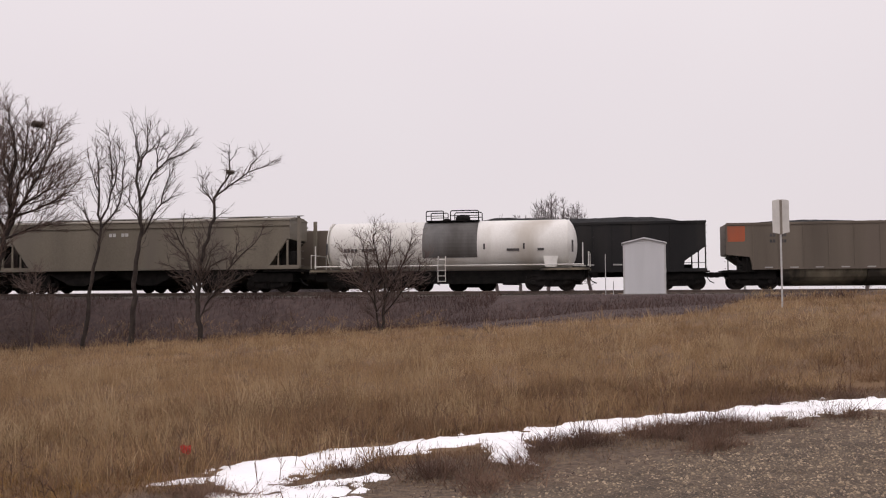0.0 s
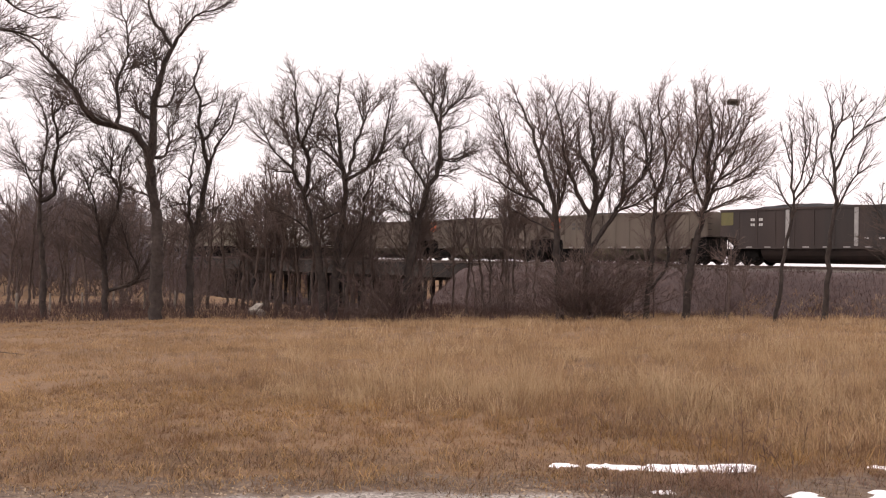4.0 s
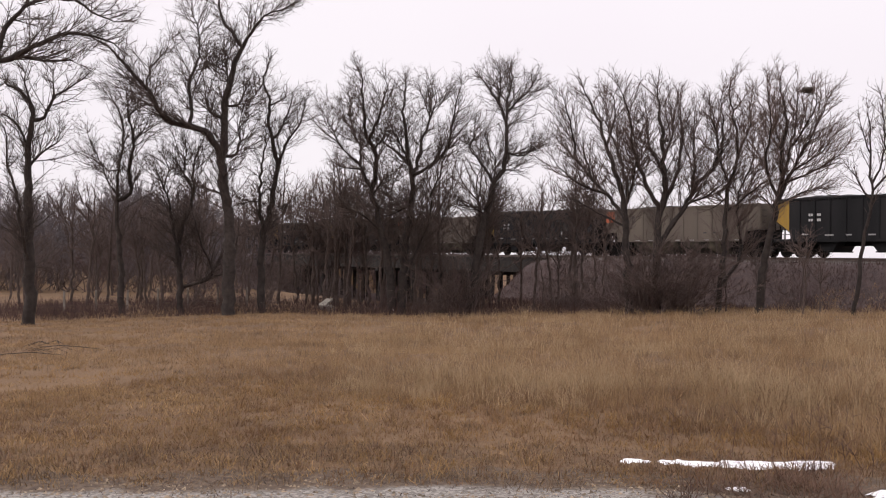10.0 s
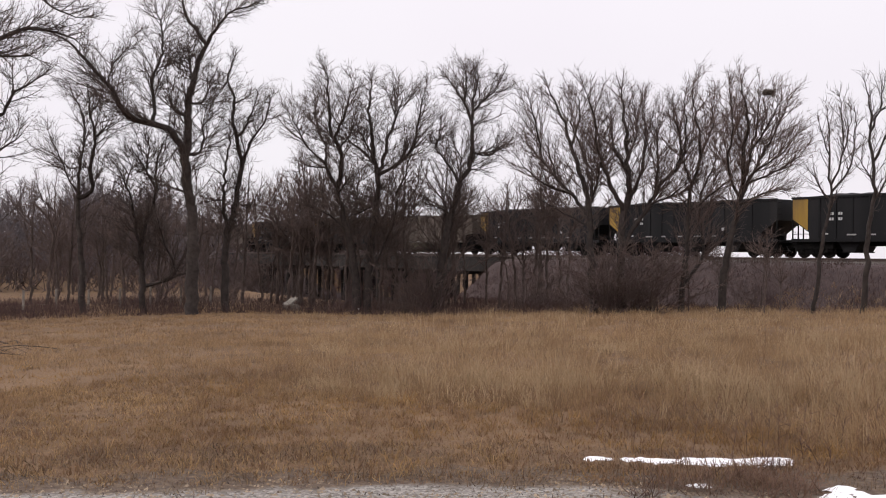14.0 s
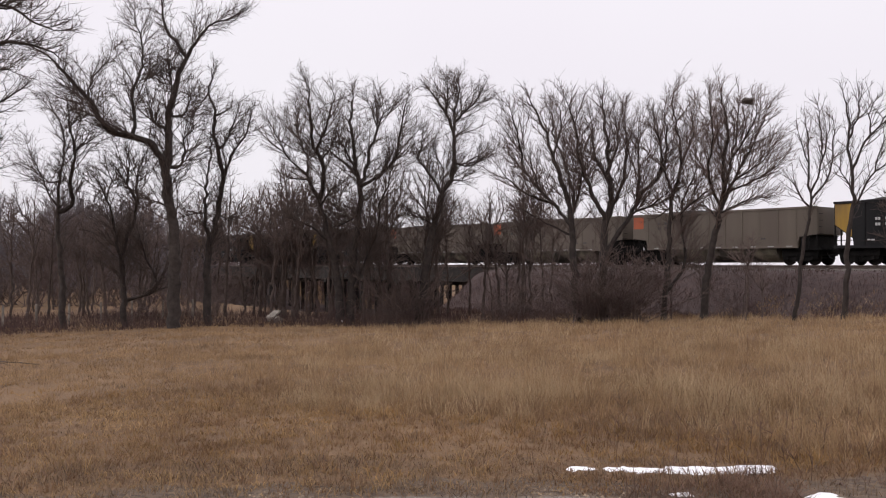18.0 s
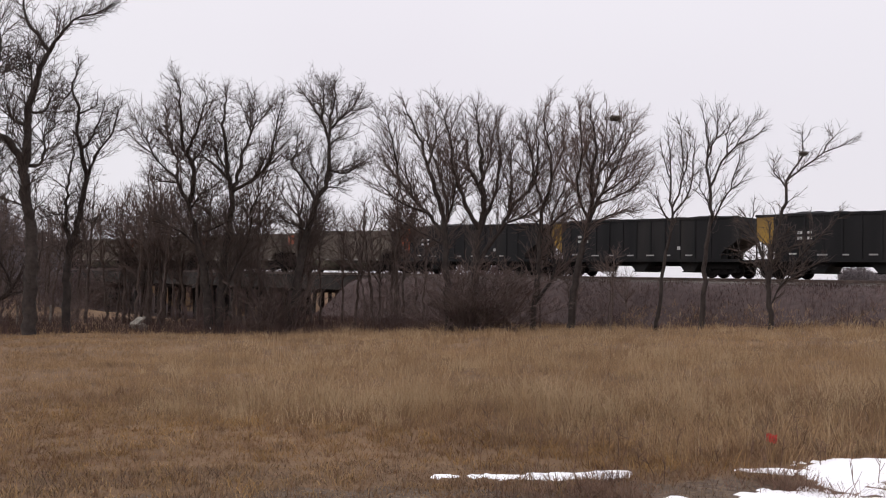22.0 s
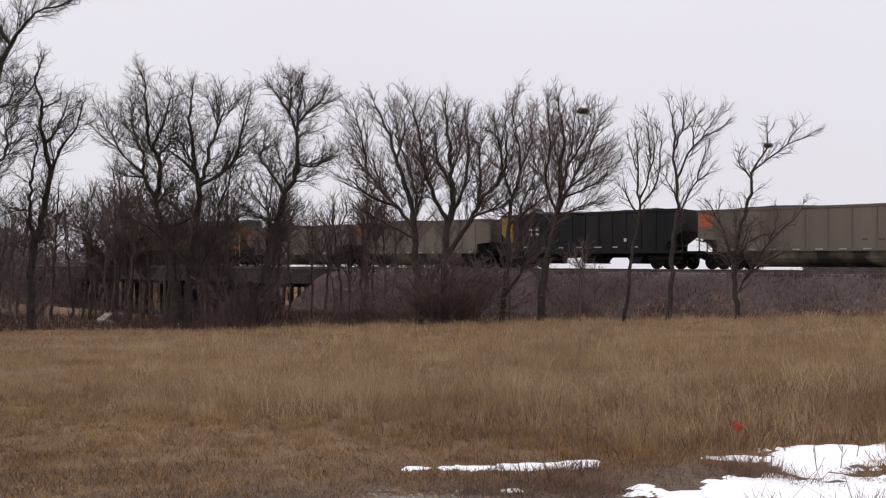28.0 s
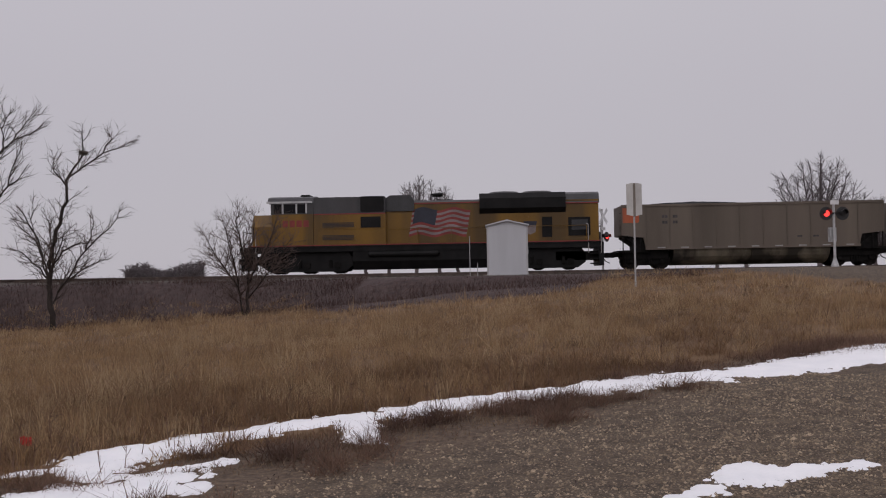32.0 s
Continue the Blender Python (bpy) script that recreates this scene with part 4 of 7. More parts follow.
def tank_car():
    car = thing("tank_car", "white tank wagon with a dirty grey band and top platform", "railway wagon", "mixed freight train")
    r, z = 1.43, 2.55
    cap = [(7.2 - 0.62 * (1 - math.cos(t)), r * math.sin(t)) for t in np.linspace(0.05, math.pi / 2, 8)]
    prof = [(-a, b) for a, b in cap] + [(a, b) for a, b in cap[::-1]]
    part("tank_shell", Shape().lathe(prof, 48, "x", (0, 0, z)), "tank_white", car, smooth=True)
    band = Shape()
    angles = np.linspace(math.radians(-28), math.radians(208), 30)
    outer = [((r + 0.02) * math.cos(t), z + (r + 0.02) * math.sin(t)) for t in angles]
    inner = [((r - 0.02) * math.cos(t), z + (r - 0.02) * math.sin(t)) for t in angles[::-1]]
    band.slab(outer + inner, -1.35, 1.75)
    part("band", band, "tank_grey", car, "dirty dark grey band round the middle")
    for x in (-6.9, -3.8, 3.0, 6.75):
        weld = Shape().lathe([(x - 0.02, r + 0.006), (x + 0.02, r + 0.006)], 48, "x", (0, 0, z))
        part("weld_seam", weld, "tank_white", car)
    plat = Shape().box(-1.25, 1.75, -0.75, 0.75, 3.95, 4.0)
    part("platform", plat, "truck_steel", car)
    for x0, x1 in ((-1.25, -0.25), (0.15, 1.75)):
        for y in (-0.72, 0.72):
            part("guard_rail", Shape().path([(x0, y, 4.0), (x0, y, 4.48), (x0 + 0.06, y, 4.54), (x1 - 0.06, y, 4.54), (x1, y, 4.48), (x1, y, 4.0)], 0.03), "truck_steel", car)
            part("guard_rail", Shape().path([(x0, y, 4.26), (x1, y, 4.26)], 0.022), "truck_steel", car)
    part("manway_dome", Shape().lathe([(3.9, 0.4), (4.18, 0.42), (4.3, 0.36), (4.36, 0.1)], 20, "z", (0.75, 0, 0)), "truck_steel", car, smooth=True)
    part("valve_box", Shape().lathe([(3.9, 0.22), (4.1, 0.22), (4.15, 0.1)], 14, "z", (-0.2, 0, 0)), "truck_steel", car)
    lad = Shape()
    for x in (-0.42, 0.0):
        lad.path([(x, -1.62, 0.5), (x, -1.62, 1.75), (x, -1.5, 1.95)], 0.025)
    for k in range(5):
        lad.tube((-0.42, -1.62, 0.55 + 0.3 * k), (0.0, -1.62, 0.55 + 0.3 * k), 0.02, 0.02, 6)
    part("ladder", lad, "tank_white", car)
    part("hand_rail", Shape().path([(-7.6, -1.58, 1.42), (7.6, -1.58, 1.42)], 0.035), "tank_white", car)
    part("hand_rail", Shape().path([(-7.6, 1.58, 1.42), (7.6, 1.58, 1.42)], 0.035), "tank_white", car)
    for s in (-1, 1):
        part("end_platform", Shape().box(min(s * 5.2, s * 7.9), max(s * 5.2, s * 7.9), -1.55, 1.55, 1.12, 1.24, 0.04), "tub_tan", car)
        part("saddle", Shape().prism([(s * 5.5, 1.3), (s * 6.1, 1.3), (s * 6.2, 1.9), (s * 5.4, 1.9)], -1.3, 1.3), "tank_white", car)
        part("corner_post", Shape().box(s * 7.55 - 0.03, s * 7.55 + 0.03, -1.56, -1.5, 1.3, 2.6), "tank_white", car)
        part("end_rail", Shape().path([(s * 7.85, -1.4, 1.34), (s * 7.85, -1.4, 2.1), (s * 7.85, 1.4, 2.1), (s * 7.85, 1.4, 1.34)], 0.025), "tank_white", car)
    part("centre_sill", Shape().box(-7.8, 7.8, -0.3, 0.3, 0.78, 1.15, 0.03), "truck_steel", car)
    # Dark block added to close the bright sky gap beneath the tank.
    part("brake_rigging", Shape().box(-4.4, 4.4, -0.55, 0.55, 0.42, 0.8, 0.05), "truck_steel", car)
    part("outlet_valve", Shape().lathe([(0.45, 0.1), (0.5, 0.2), (1.2, 0.22)], 12, "z", (0.3, 0, 0)), "truck_steel", car)
    for k in range(9):
        if k != 4:
            part("lettering_bar", Shape().box(-5.9 + 0.21 * k, -5.74 + 0.21 * k, -1.435, -1.40, 2.22, 2.42), "lettering_dark", car)
    for x, w in ((3.4, 0.7), (5.1, 0.35)):
        part("lettering_bar", Shape().box(x, x + w, -1.435, -1.40, 2.2, 2.33), "lettering_dark", car)
    for x in (2.1, 4.3, 6.95, -6.95):
        part("lettering_bar", Shape().box(x, x + 0.1, -1.445, -1.41, 2.3 if abs(x) < 5 else 2.1, 2.62 if abs(x) < 5 else 2.75), "lettering_dark", car)
    bogie(car, -5.7), bogie(car, 5.7)
    couplers(car, 8.3)
    return car


def covered_hopper(label, paint, half, top):
    car = thing("covered_hopper", label, "railway wagon", "mixed freight train")
    e = half - 0.25
    zs = 1.5
    outline = [(-e + 2.1, zs), (e - 2.1, zs), (e - 1.75, zs + 0.1), (e - 0.75, 3.0), (e - 0.55, 3.05), (e - 0.55, top - 0.15), (-e + 0.55, top - 0.15), (-e + 0.55, 3.05), (-e + 0.75, 3.0), (-e + 1.75, zs + 0.1)]
    part("body", Shape().prism(outline, -1.5, 1.5), paint, car)
    roof = Shape().slab([(-1.56, top - 0.18), (-1.5, top - 0.12), (-0.8, top + 0.02), (0.8, top + 0.02), (1.5, top - 0.12), (1.56, top - 0.18)], -e + 0.5, e - 0.5)
    part("roof", roof, paint, car)
    part("running_board", Shape().box(-e + 0.1, e - 0.1, -0.55, -0.25, top + 0.1, top + 0.14), "galvanised", car)
    for k in range(11):
        x = -e + 0.4 + (2 * e - 0.8) * k / 10
        part("board_bracket", Shape().box(x - 0.03, x + 0.03, -0.6, -0.2, top - 0.02, top + 0.1), paint, car)
    for k in range(4):
        x = -e * 0.6 + e * 1.2 * k / 3
        part("hatch", Shape().box(x - 1.1, x + 1.1, -0.2, 0.35, top, top + 0.12, 0.03), paint, car)
    for s in (-1, 1):
        part("side_sill", Shape().box(-e, e, s * 1.5 - 0.06, s * 1.5 + 0.06, zs - 0.16, zs + 0.06, 0.02), paint, car)
        part("side_chord", Shape().box(-e + 0.5, e - 0.5, s * 1.52 - 0.05, s * 1.52 + 0.05, top - 0.52, top - 0.42, 0.02), paint, car)
        part("corner_post", Shape().box(s * e - 0.1, s * e + 0.1, -1.52, -1.4, zs - 0.1, top - 0.1), paint, car)
        part("corner_post", Shape().box(s * e - 0.1, s * e + 0.1, 1.4, 1.52, zs - 0.1, top - 0.1), paint, car)
        part("end_post", Shape().box(s * (e - 0.7) - 0.05, s * (e - 0.7) + 0.05, -1.5, -1.42, zs, 3.1), paint, car)
        part("end_post", Shape().box(s * (e - 1.25) - 0.04, s * (e - 1.25) + 0.04, -1.5, -1.42, zs, 2.4), paint, car)
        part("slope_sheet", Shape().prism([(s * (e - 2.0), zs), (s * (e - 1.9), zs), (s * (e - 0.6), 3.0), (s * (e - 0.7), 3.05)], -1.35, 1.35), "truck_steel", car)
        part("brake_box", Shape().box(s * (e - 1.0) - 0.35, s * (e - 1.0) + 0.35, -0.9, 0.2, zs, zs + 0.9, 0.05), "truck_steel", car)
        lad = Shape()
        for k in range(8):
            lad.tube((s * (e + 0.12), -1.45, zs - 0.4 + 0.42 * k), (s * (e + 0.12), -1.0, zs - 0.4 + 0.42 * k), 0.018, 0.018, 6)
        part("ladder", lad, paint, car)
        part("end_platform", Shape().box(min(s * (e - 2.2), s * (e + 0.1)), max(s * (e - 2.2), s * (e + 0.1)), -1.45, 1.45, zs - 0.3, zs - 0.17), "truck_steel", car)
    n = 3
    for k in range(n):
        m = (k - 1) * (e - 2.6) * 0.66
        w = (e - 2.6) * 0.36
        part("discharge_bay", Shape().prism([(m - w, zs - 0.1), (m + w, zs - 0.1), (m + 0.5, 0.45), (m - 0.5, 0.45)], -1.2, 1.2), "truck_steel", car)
    part("centre_sill", Shape().box(-e, e, -0.3, 0.3, 0.8, 1.2, 0.03), "truck_steel", car)
    bars(car, -e * 0.25, top - 1.0, "lettering", 1, ((0, 0.5), (0.8, 0.5)), 0.2, y=-1.51)
    bogie(car, -half + 2.3), bogie(car, half - 2.3)
    couplers(car, half)
    return car


def locomotive():
    """A six-axle road engine, cab towards -x."""
    car = thing("locomotive", "dirty yellow and grey diesel locomotive with a painted flag", "locomotive", "loaded coal train")
    part("frame", Shape().box(-10.9, 10.8, -1.5, 1.5, 1.35, 1.66, 0.05), "loco_dark", car)
    part("walkway_edge", Shape().box(-10.4, 10.6, -1.54, -1.46, 1.62, 1.70), "loco_dark", car)
    nose = Shape().slab([(-1.5, 1.66), (1.5, 1.66), (1.5, 2.9), (1.1, 3.62), (-1.1, 3.62), (-1.5, 2.9)], -10.15, -8.9)
    part("nose", nose, "loco_yellow", car)
    cab = Shape().prism([(-8.95, 1.66), (-6.45, 1.66), (-6.45, 3.64), (-8.95, 3.64)], -1.52, 1.52)
    part("cab", cab, "loco_yellow", car)
    roof = Shape().slab([(-1.56, 4.3), (-1.3, 4.62), (-0.6, 4.74), (0.6, 4.74), (1.3, 4.62), (1.56, 4.3)], -9.2, -6.4)
    part("cab_roof", roof, "loco_grey", car)
    part("cab_upper", Shape().box(-9.0, -6.43, -1.53, 1.53, 3.62, 4.32), "loco_grey", car)
    for x0, x1 in ((-8.8, -8.35), (-8.2, -7.5), (-7.4, -6.9)):
        w = part("side_window", Shape().box(x0 - 0.04, x1 + 0.04, -1.545, -1.53, 3.66, 4.24), "black_paint", car)
        part("pane", Shape().box(x0, x1, -1.555, -1.546, 3.7, 4.2), "dark_glass", w)
    part("windscreen", Shape().box(-9.06, -9.0, -1.2, 1.2, 3.75, 4.3), "dark_glass", car)
    part("headlight", Shape().box(-10.22, -10.15, -0.3, 0.3, 3.1, 3.4), "stripe_white", car)
    # long hood
    part("electrical_hood", Shape().box(-6.43, -2.1, -1.5, 1.5, 3.62, 4.6, 0.06), "loco_grey", car)
    part("hood_side", Shape().box(-6.43, -2.1, -1.5, 1.5, 1.66, 3.62), "loco_yellow", car)
    part("inverter_grille", Shape().box(-3.6, -2.2, -1.54, 1.54, 3.7, 4.62, 0.05), "loco_dark", car)
    part("blower_housing", Shape().prism([(-2.1, 3.7), (-0.4, 3.7), (-0.4, 4.35), (-0.65, 4.66), (-1.85, 4.66), (-2.1, 4.5)], -1.3, 1.3), "loco_grey", car)
    part("engine_hood", Shape().box(-2.1, 3.6, -1.2, 1.2, 1.66, 4.2), "loco_yellow", car)
    part("engine_roof", Shape().slab([(-1.22, 4.1), (1.22, 4.1), (0.9, 4.34), (-0.9, 4.34)], -0.5, 3.6), "loco_grey", car)
    part("exhaust_stack", Shape().box(0.9, 1.9, -0.4, 0.4, 4.3, 4.42, 0.04), "loco_dark", car)
    part("horn", Shape().tube((0.55, -0.6, 4.72), (1.3, -0.6, 4.72), 0.05, 0.1, 10).tube((0.65, -0.4, 4.66), (1.2, -0.4, 4.66), 0.05, 0.09, 10).tube((0.95, -0.6, 4.3), (0.95, -0.6, 4.72), 0.04, 0.04, 6), "loco_dark", car)
    part("rear_hood", Shape().box(3.6, 10.55, -1.3, 1.3, 1.66, 4.2), "loco_yellow", car)
    rad = Shape().slab([(-1.3, 3.45), (-1.56, 3.75), (-1.56, 4.35), (-1.3, 4.66), (1.3, 4.66), (1.56, 4.35), (1.56, 3.75), (1.3, 3.45)], 3.5, 8.6)
    part("radiator", rad, "loco_dark", car, "black radiator section")
    for x in (5.0, 7.0):
        part("fan_cowl", Shape().lathe([(4.6, 0.95), (4.72, 0.95), (4.8, 0.85), (4.8, 0.1)], 24, "z", (x, 0, 0)), "loco_grey", car)
    part("rear_roof", Shape().slab([(-1.34, 4.0), (-1.1, 4.55), (-0.7, 4.68), (0.7, 4.68), (1.1, 4.55), (1.34, 4.0)], 8.6, 10.6), "loco_grey", car)
    # thin red lines where the yellow meets the grey
    for x0, x1, y, z in ((-6.43, -2.1, -1.512, 3.56), (-2.1, 3.5, -1.212, 4.12), (8.6, 10.55, -1.355, 3.96), (-10.4, 10.6, -1.545, 1.7)):
        part("red_line", Shape().box(x0, x1, y - 0.006, y + 0.006, z, z + 0.06), "red_paint", car)
    part("roof_box", Shape().box(-7.4, -6.8, -0.5, 0.5, 4.7, 4.86, 0.04), "loco_dark", car)
    part("cab_visor", Shape().box(-9.25, -6.5, -1.6, -1.5, 4.28, 4.4, 0.02), "galvanised", car, "pale strip under the cab roof")
    for x in (-8.28, -7.45, -6.86):
        part("window_pillar", Shape().box(x - 0.05, x + 0.05, -1.565, -1.53, 3.66, 4.26), "galvanised", car)
    # side details on the near side
    for z in (2.75, 2.0):
        fr = part("louvre_frame", Shape().box(-6.0, -3.9, -1.525, -1.5, z, z + 0.36), "loco_yellow", car)
        for k in range(4):
            part("slat", Shape().box(-5.9, -4.0, -1.54, -1.526, z + 0.05 + k * 0.075, z + 0.1 + k * 0.075), "car_brown", fr)
    part("grille", Shape().box(-3.6, -2.4, -1.53, -1.5, 2.75, 3.4), "loco_dark", car)
    part("air_intake", Shape().box(7.2, 7.8, -1.33, -1.3, 2.0, 3.2), "loco_dark", car)
    box = part("rear_grille", Shape().box(8.75, 10.05, -1.33, -1.3, 2.05, 3.15), "loco_dark", car)
    part("grille_panel", Shape().box(8.95, 9.9, -1.345, -1.331, 2.4, 3.0), "loco_grey", box)
    for k in range(9):
        x = -1.9 + k * 0.6
        part("hood_door", Shape().box(x, x + 0.56, -1.215, -1.2, 1.8, 2.55), "loco_yellow", car)
    for k in range(5):
        x = 3.8 + k * 0.66
        part("hood_door", Shape().box(x, x + 0.6, -1.315, -1.3, 1.75, 3.35), "loco_yellow", car)
    # waving flag painted on the hood
    def wave(x):
        return 0.10 * math.sin((x + 0.6) * 3.4)
    for k in range(11):
        st = Shape()
        for j in range(16):
            xa, xb = -0.75 + 3.45 * j / 16, -0.75 + 3.45 * (j + 1) / 16
            z0 = 2.2 + k * 0.145
            la, lb = 0.28 * (k / 11), 0.28 * (k / 11)
            st.add([(xa + la, -1.222, z0 + wave(xa)), (xb + lb, -1.222, z0 + wave(xb)), (xb + lb, -1.222, z0 + 0.14 + wave(xb)), (xa + la, -1.222, z0 + 0.14 + wave(xa))], [(0, 1, 2, 3)])
        part("flag_stripe", st, "red_paint" if k % 2 == 0 else "flag_white", car)
    can = Shape()
    for j in range(8):
        xa, xb = -0.62 + 1.35 * j / 8, -0.62 + 1.35 * (j + 1) / 8
        can.add([(xa + 0.1, -1.228, 2.92 + wave(xa)), (xb + 0.1, -1.228, 2.92 + wave(xb)), (xb + 0.26, -1.228, 3.82 + wave(xb)), (xa + 0.26, -1.228, 3.82 + wave(xa))], [(0, 1, 2, 3)])
    part("flag_canton", can, "flag_blue", car)
    part("shield", Shape().prism([(6.2, 2.3), (6.5, 2.15), (6.8, 2.3), (6.85, 2.7), (6.15, 2.7)], -1.325, -1.318), "flag_white", car)
    part("shield_top", Shape().prism([(6.15, 2.7), (6.85, 2.7), (6.9, 2.95), (6.1, 2.95)], -1.325, -1.318), "flag_blue", car)
    for k in range(4):
        part("number_bar", Shape().box(-8.3 + 0.42 * k, -7.98 + 0.42 * k, -1.53, -1.521, 2.85, 3.25), "red_paint", car)
    # running gear
    tank = Shape().slab([(-1.45, 0.75), (-1.2, 0.24), (1.2, 0.24), (1.45, 0.75), (1.45, 1.38), (-1.45, 1.38)], -4.1, 4.2)
    part("fuel_tank", tank, "loco_dark", car)
    part("air_reservoir", Shape().lathe([(-3.2, 0.05), (-3.1, 0.17), (1.0, 0.17), (1.1, 0.05)], 14, "x", (0, -1.5, 1.15)), "loco_dark", car)
    side, wheel, axle, bolster, cap = BOGIE
    for x in (-6.9, 7.0):
        tr = part("truck", Shape().box(x - 2.4, x + 2.4, -1.12, 1.12, 0.78, 1.2, 0.06), "loco_dark", car)
        for s in (-1.12, 1.12):
            part("sideframe", Shape().prism([(x - 2.75, 0.5), (x - 2.3, 0.16), (x + 2.3, 0.16), (x + 2.75, 0.5), (x + 2.75, 1.0), (x + 2.5, 1.34), (x - 2.5, 1.34), (x - 2.75, 1.0)], s - 0.08, s + 0.08), "loco_dark", tr)
        for k in (-1.85, 0, 1.85):
            for s in (-0.75, 0.75):
                part("wheel", wheel, "", tr, at=pose(x + k, s, 0.5, 0, 0, 0 if s > 0 else 180))
            part("bearing_box", Shape().box(x + k - 0.2, x + k + 0.2, -1.3, -1.15, 0.38, 0.7, 0.04), "truck_steel", tr)
            part("coil_spring", Shape().tube((x + k - 0.42, -1.24, 0.4), (x + k - 0.42, -1.24, 0.85), 0.1, 0.1, 8), "truck_steel", tr)
    for s, x in ((-1, -10.7), (1, 10.65)):
        part("pilot", Shape().box(x - 0.15, x + 0.15, -1.45, 1.45, 0.25, 1.4, 0.04), "loco_dark", car)
        st = part("steps", Shape().box(x - 0.45 - 0.2 * s, x + 0.15 - 0.2 * s, -1.52, -1.2, 0.35, 0.42), "loco_dark", car)
        for k in (1, 2, 3):
            part("tread", Shape().box(x - 0.45 - 0.2 * s, x + 0.15 - 0.2 * s, -1.52, -1.2, 0.35 + 0.3 * k, 0.4 + 0.3 * k), "loco_dark", st)
        for xx in (x, x - s * 0.75):
            part("hand_rail", Shape().path([(xx, -1.5, 1.0), (xx, -1.5, 2.7), (xx - 0.1 * s, -1.46, 2.75)], 0.025), "stripe_white", car)
        part("end_rail", Shape().path([(x, -1.4, 1.66), (x, -1.4, 2.6), (x, 1.4, 2.6), (x, 1.4, 1.66)], 0.03), "loco_dark", car)
    rail = Shape().path([(-6.3, -1.49, 2.65), (9.8, -1.49, 2.65)], 0.02)
    for k in range(9):
        rail.tube((-6.2 + 2.0 * k, -1.49, 1.66), (-6.2 + 2.0 * k, -1.49, 2.65), 0.02, 0.02, 6)
    part("hand_rail", rail, "loco_yellow", car)
    couplers(car, 11.3)
    return car


# ---- the coal train on the far track, rear engine last, and the mixed train on the near track ----
SPEED, PITCH, TAIL = 21.385, 16.243, -676.55   # m/s, wagon length, where the rear engine's coupling lies at 0 s
ORDER = "GGYGGGGGGOYYYGGGYYGYYYYGYGYYGGGGGGWYGWGWGKGG"
MOVING = []


def build_trains():
    kinds = {
        "G": lambda: gondola("coal_gondola", "grey aluminium coal gondola with an orange end panel, heaped", "car_grey", "orange_panel", 3.1),
        "Y": lambda: open_hopper("coal_hopper", "black open hopper wagon with a yellow end panel, heaped", "yellow_panel", 5.7),
        "O": lambda: open_hopper("coal_hopper", "black open hopper wagon with an orange end panel, heaped", "orange_panel", 8.2),
        "K": lambda: open_hopper("coal_hopper", "black open hopper wagon with a pale green end panel, heaped", "pale_panel", 9.9),
        "W": lambda: gondola("coal_gondola", "dark brown coal gondola with two white stripes, heaped", "car_brown", "olive_panel", 6.4, (-2.5, 2.1), "lettering"),
    }
    first = {}
    for k, kind in enumerate(ORDER):
        if kind in first:
            car = copy_thing(first[kind], pose(0, 0, 0))
        else:
            car = first[kind] = kinds[kind]()
        MOVING.append((car, TAIL + PITCH * (k + 0.5), FAR, SPEED))
    MOVING.append((locomotive(), TAIL - 11.3, FAR, SPEED))
    x = -1.0
    MOVING.append((tank_car(), x - 8.3, NEAR, -21.0))
    x -= 16.6
    MOVING.append((covered_hopper("weathered beige-grey covered hopper wagon with sloped end bays", "hopper_beige", 9.75, 4.35), x - 9.75, NEAR, -21.0))
    x -= 19.5
    MOVING.append((covered_hopper("pale cream covered hopper wagon", "hopper_cream", 8.9, 4.2), x - 8.9, NEAR, -21.0))
    x -= 17.8
    dark = open_hopper("black_hopper", "plain black open hopper wagon", "", 2.2, "lettering_dark", "mixed freight train", False)
    for k in range(9):
        MOVING.append((dark if k == 0 else copy_thing(dark, pose(0, 0, 0)), x - 8.12 - 16.24 * k, NEAR, -21.0))


build_trains()


def motions():
    for car, x, y, v in MOVING:
        walk(car, [(t, pose(x + v * t, y, RAIL)) for t in (0.0, 8.0, 16.0, 24.0, 32.0)])
# ---- bare winter trees ----
def ring_of(d, sides, ref=None):
    """Points of a unit circle across each direction."""
    d = d / (np.linalg.norm(d, axis=1, keepdims=True) + 1e-9)
    if ref is None:
        ref = np.where(np.abs(d[:, 2:3]) > 0.9, np.array([[1.0, 0, 0]]), np.array([[0, 0, 1.0]]))
    u = np.cross(d, ref)
    u /= np.linalg.norm(u, axis=1, keepdims=True) + 1e-9
    w = np.cross(d, u)
    ang = np.arange(sides) * 2 * np.pi / sides
    return np.cos(ang)[None, :, None] * u[:, None, :] + np.sin(ang)[None, :, None] * w[:, None, :]


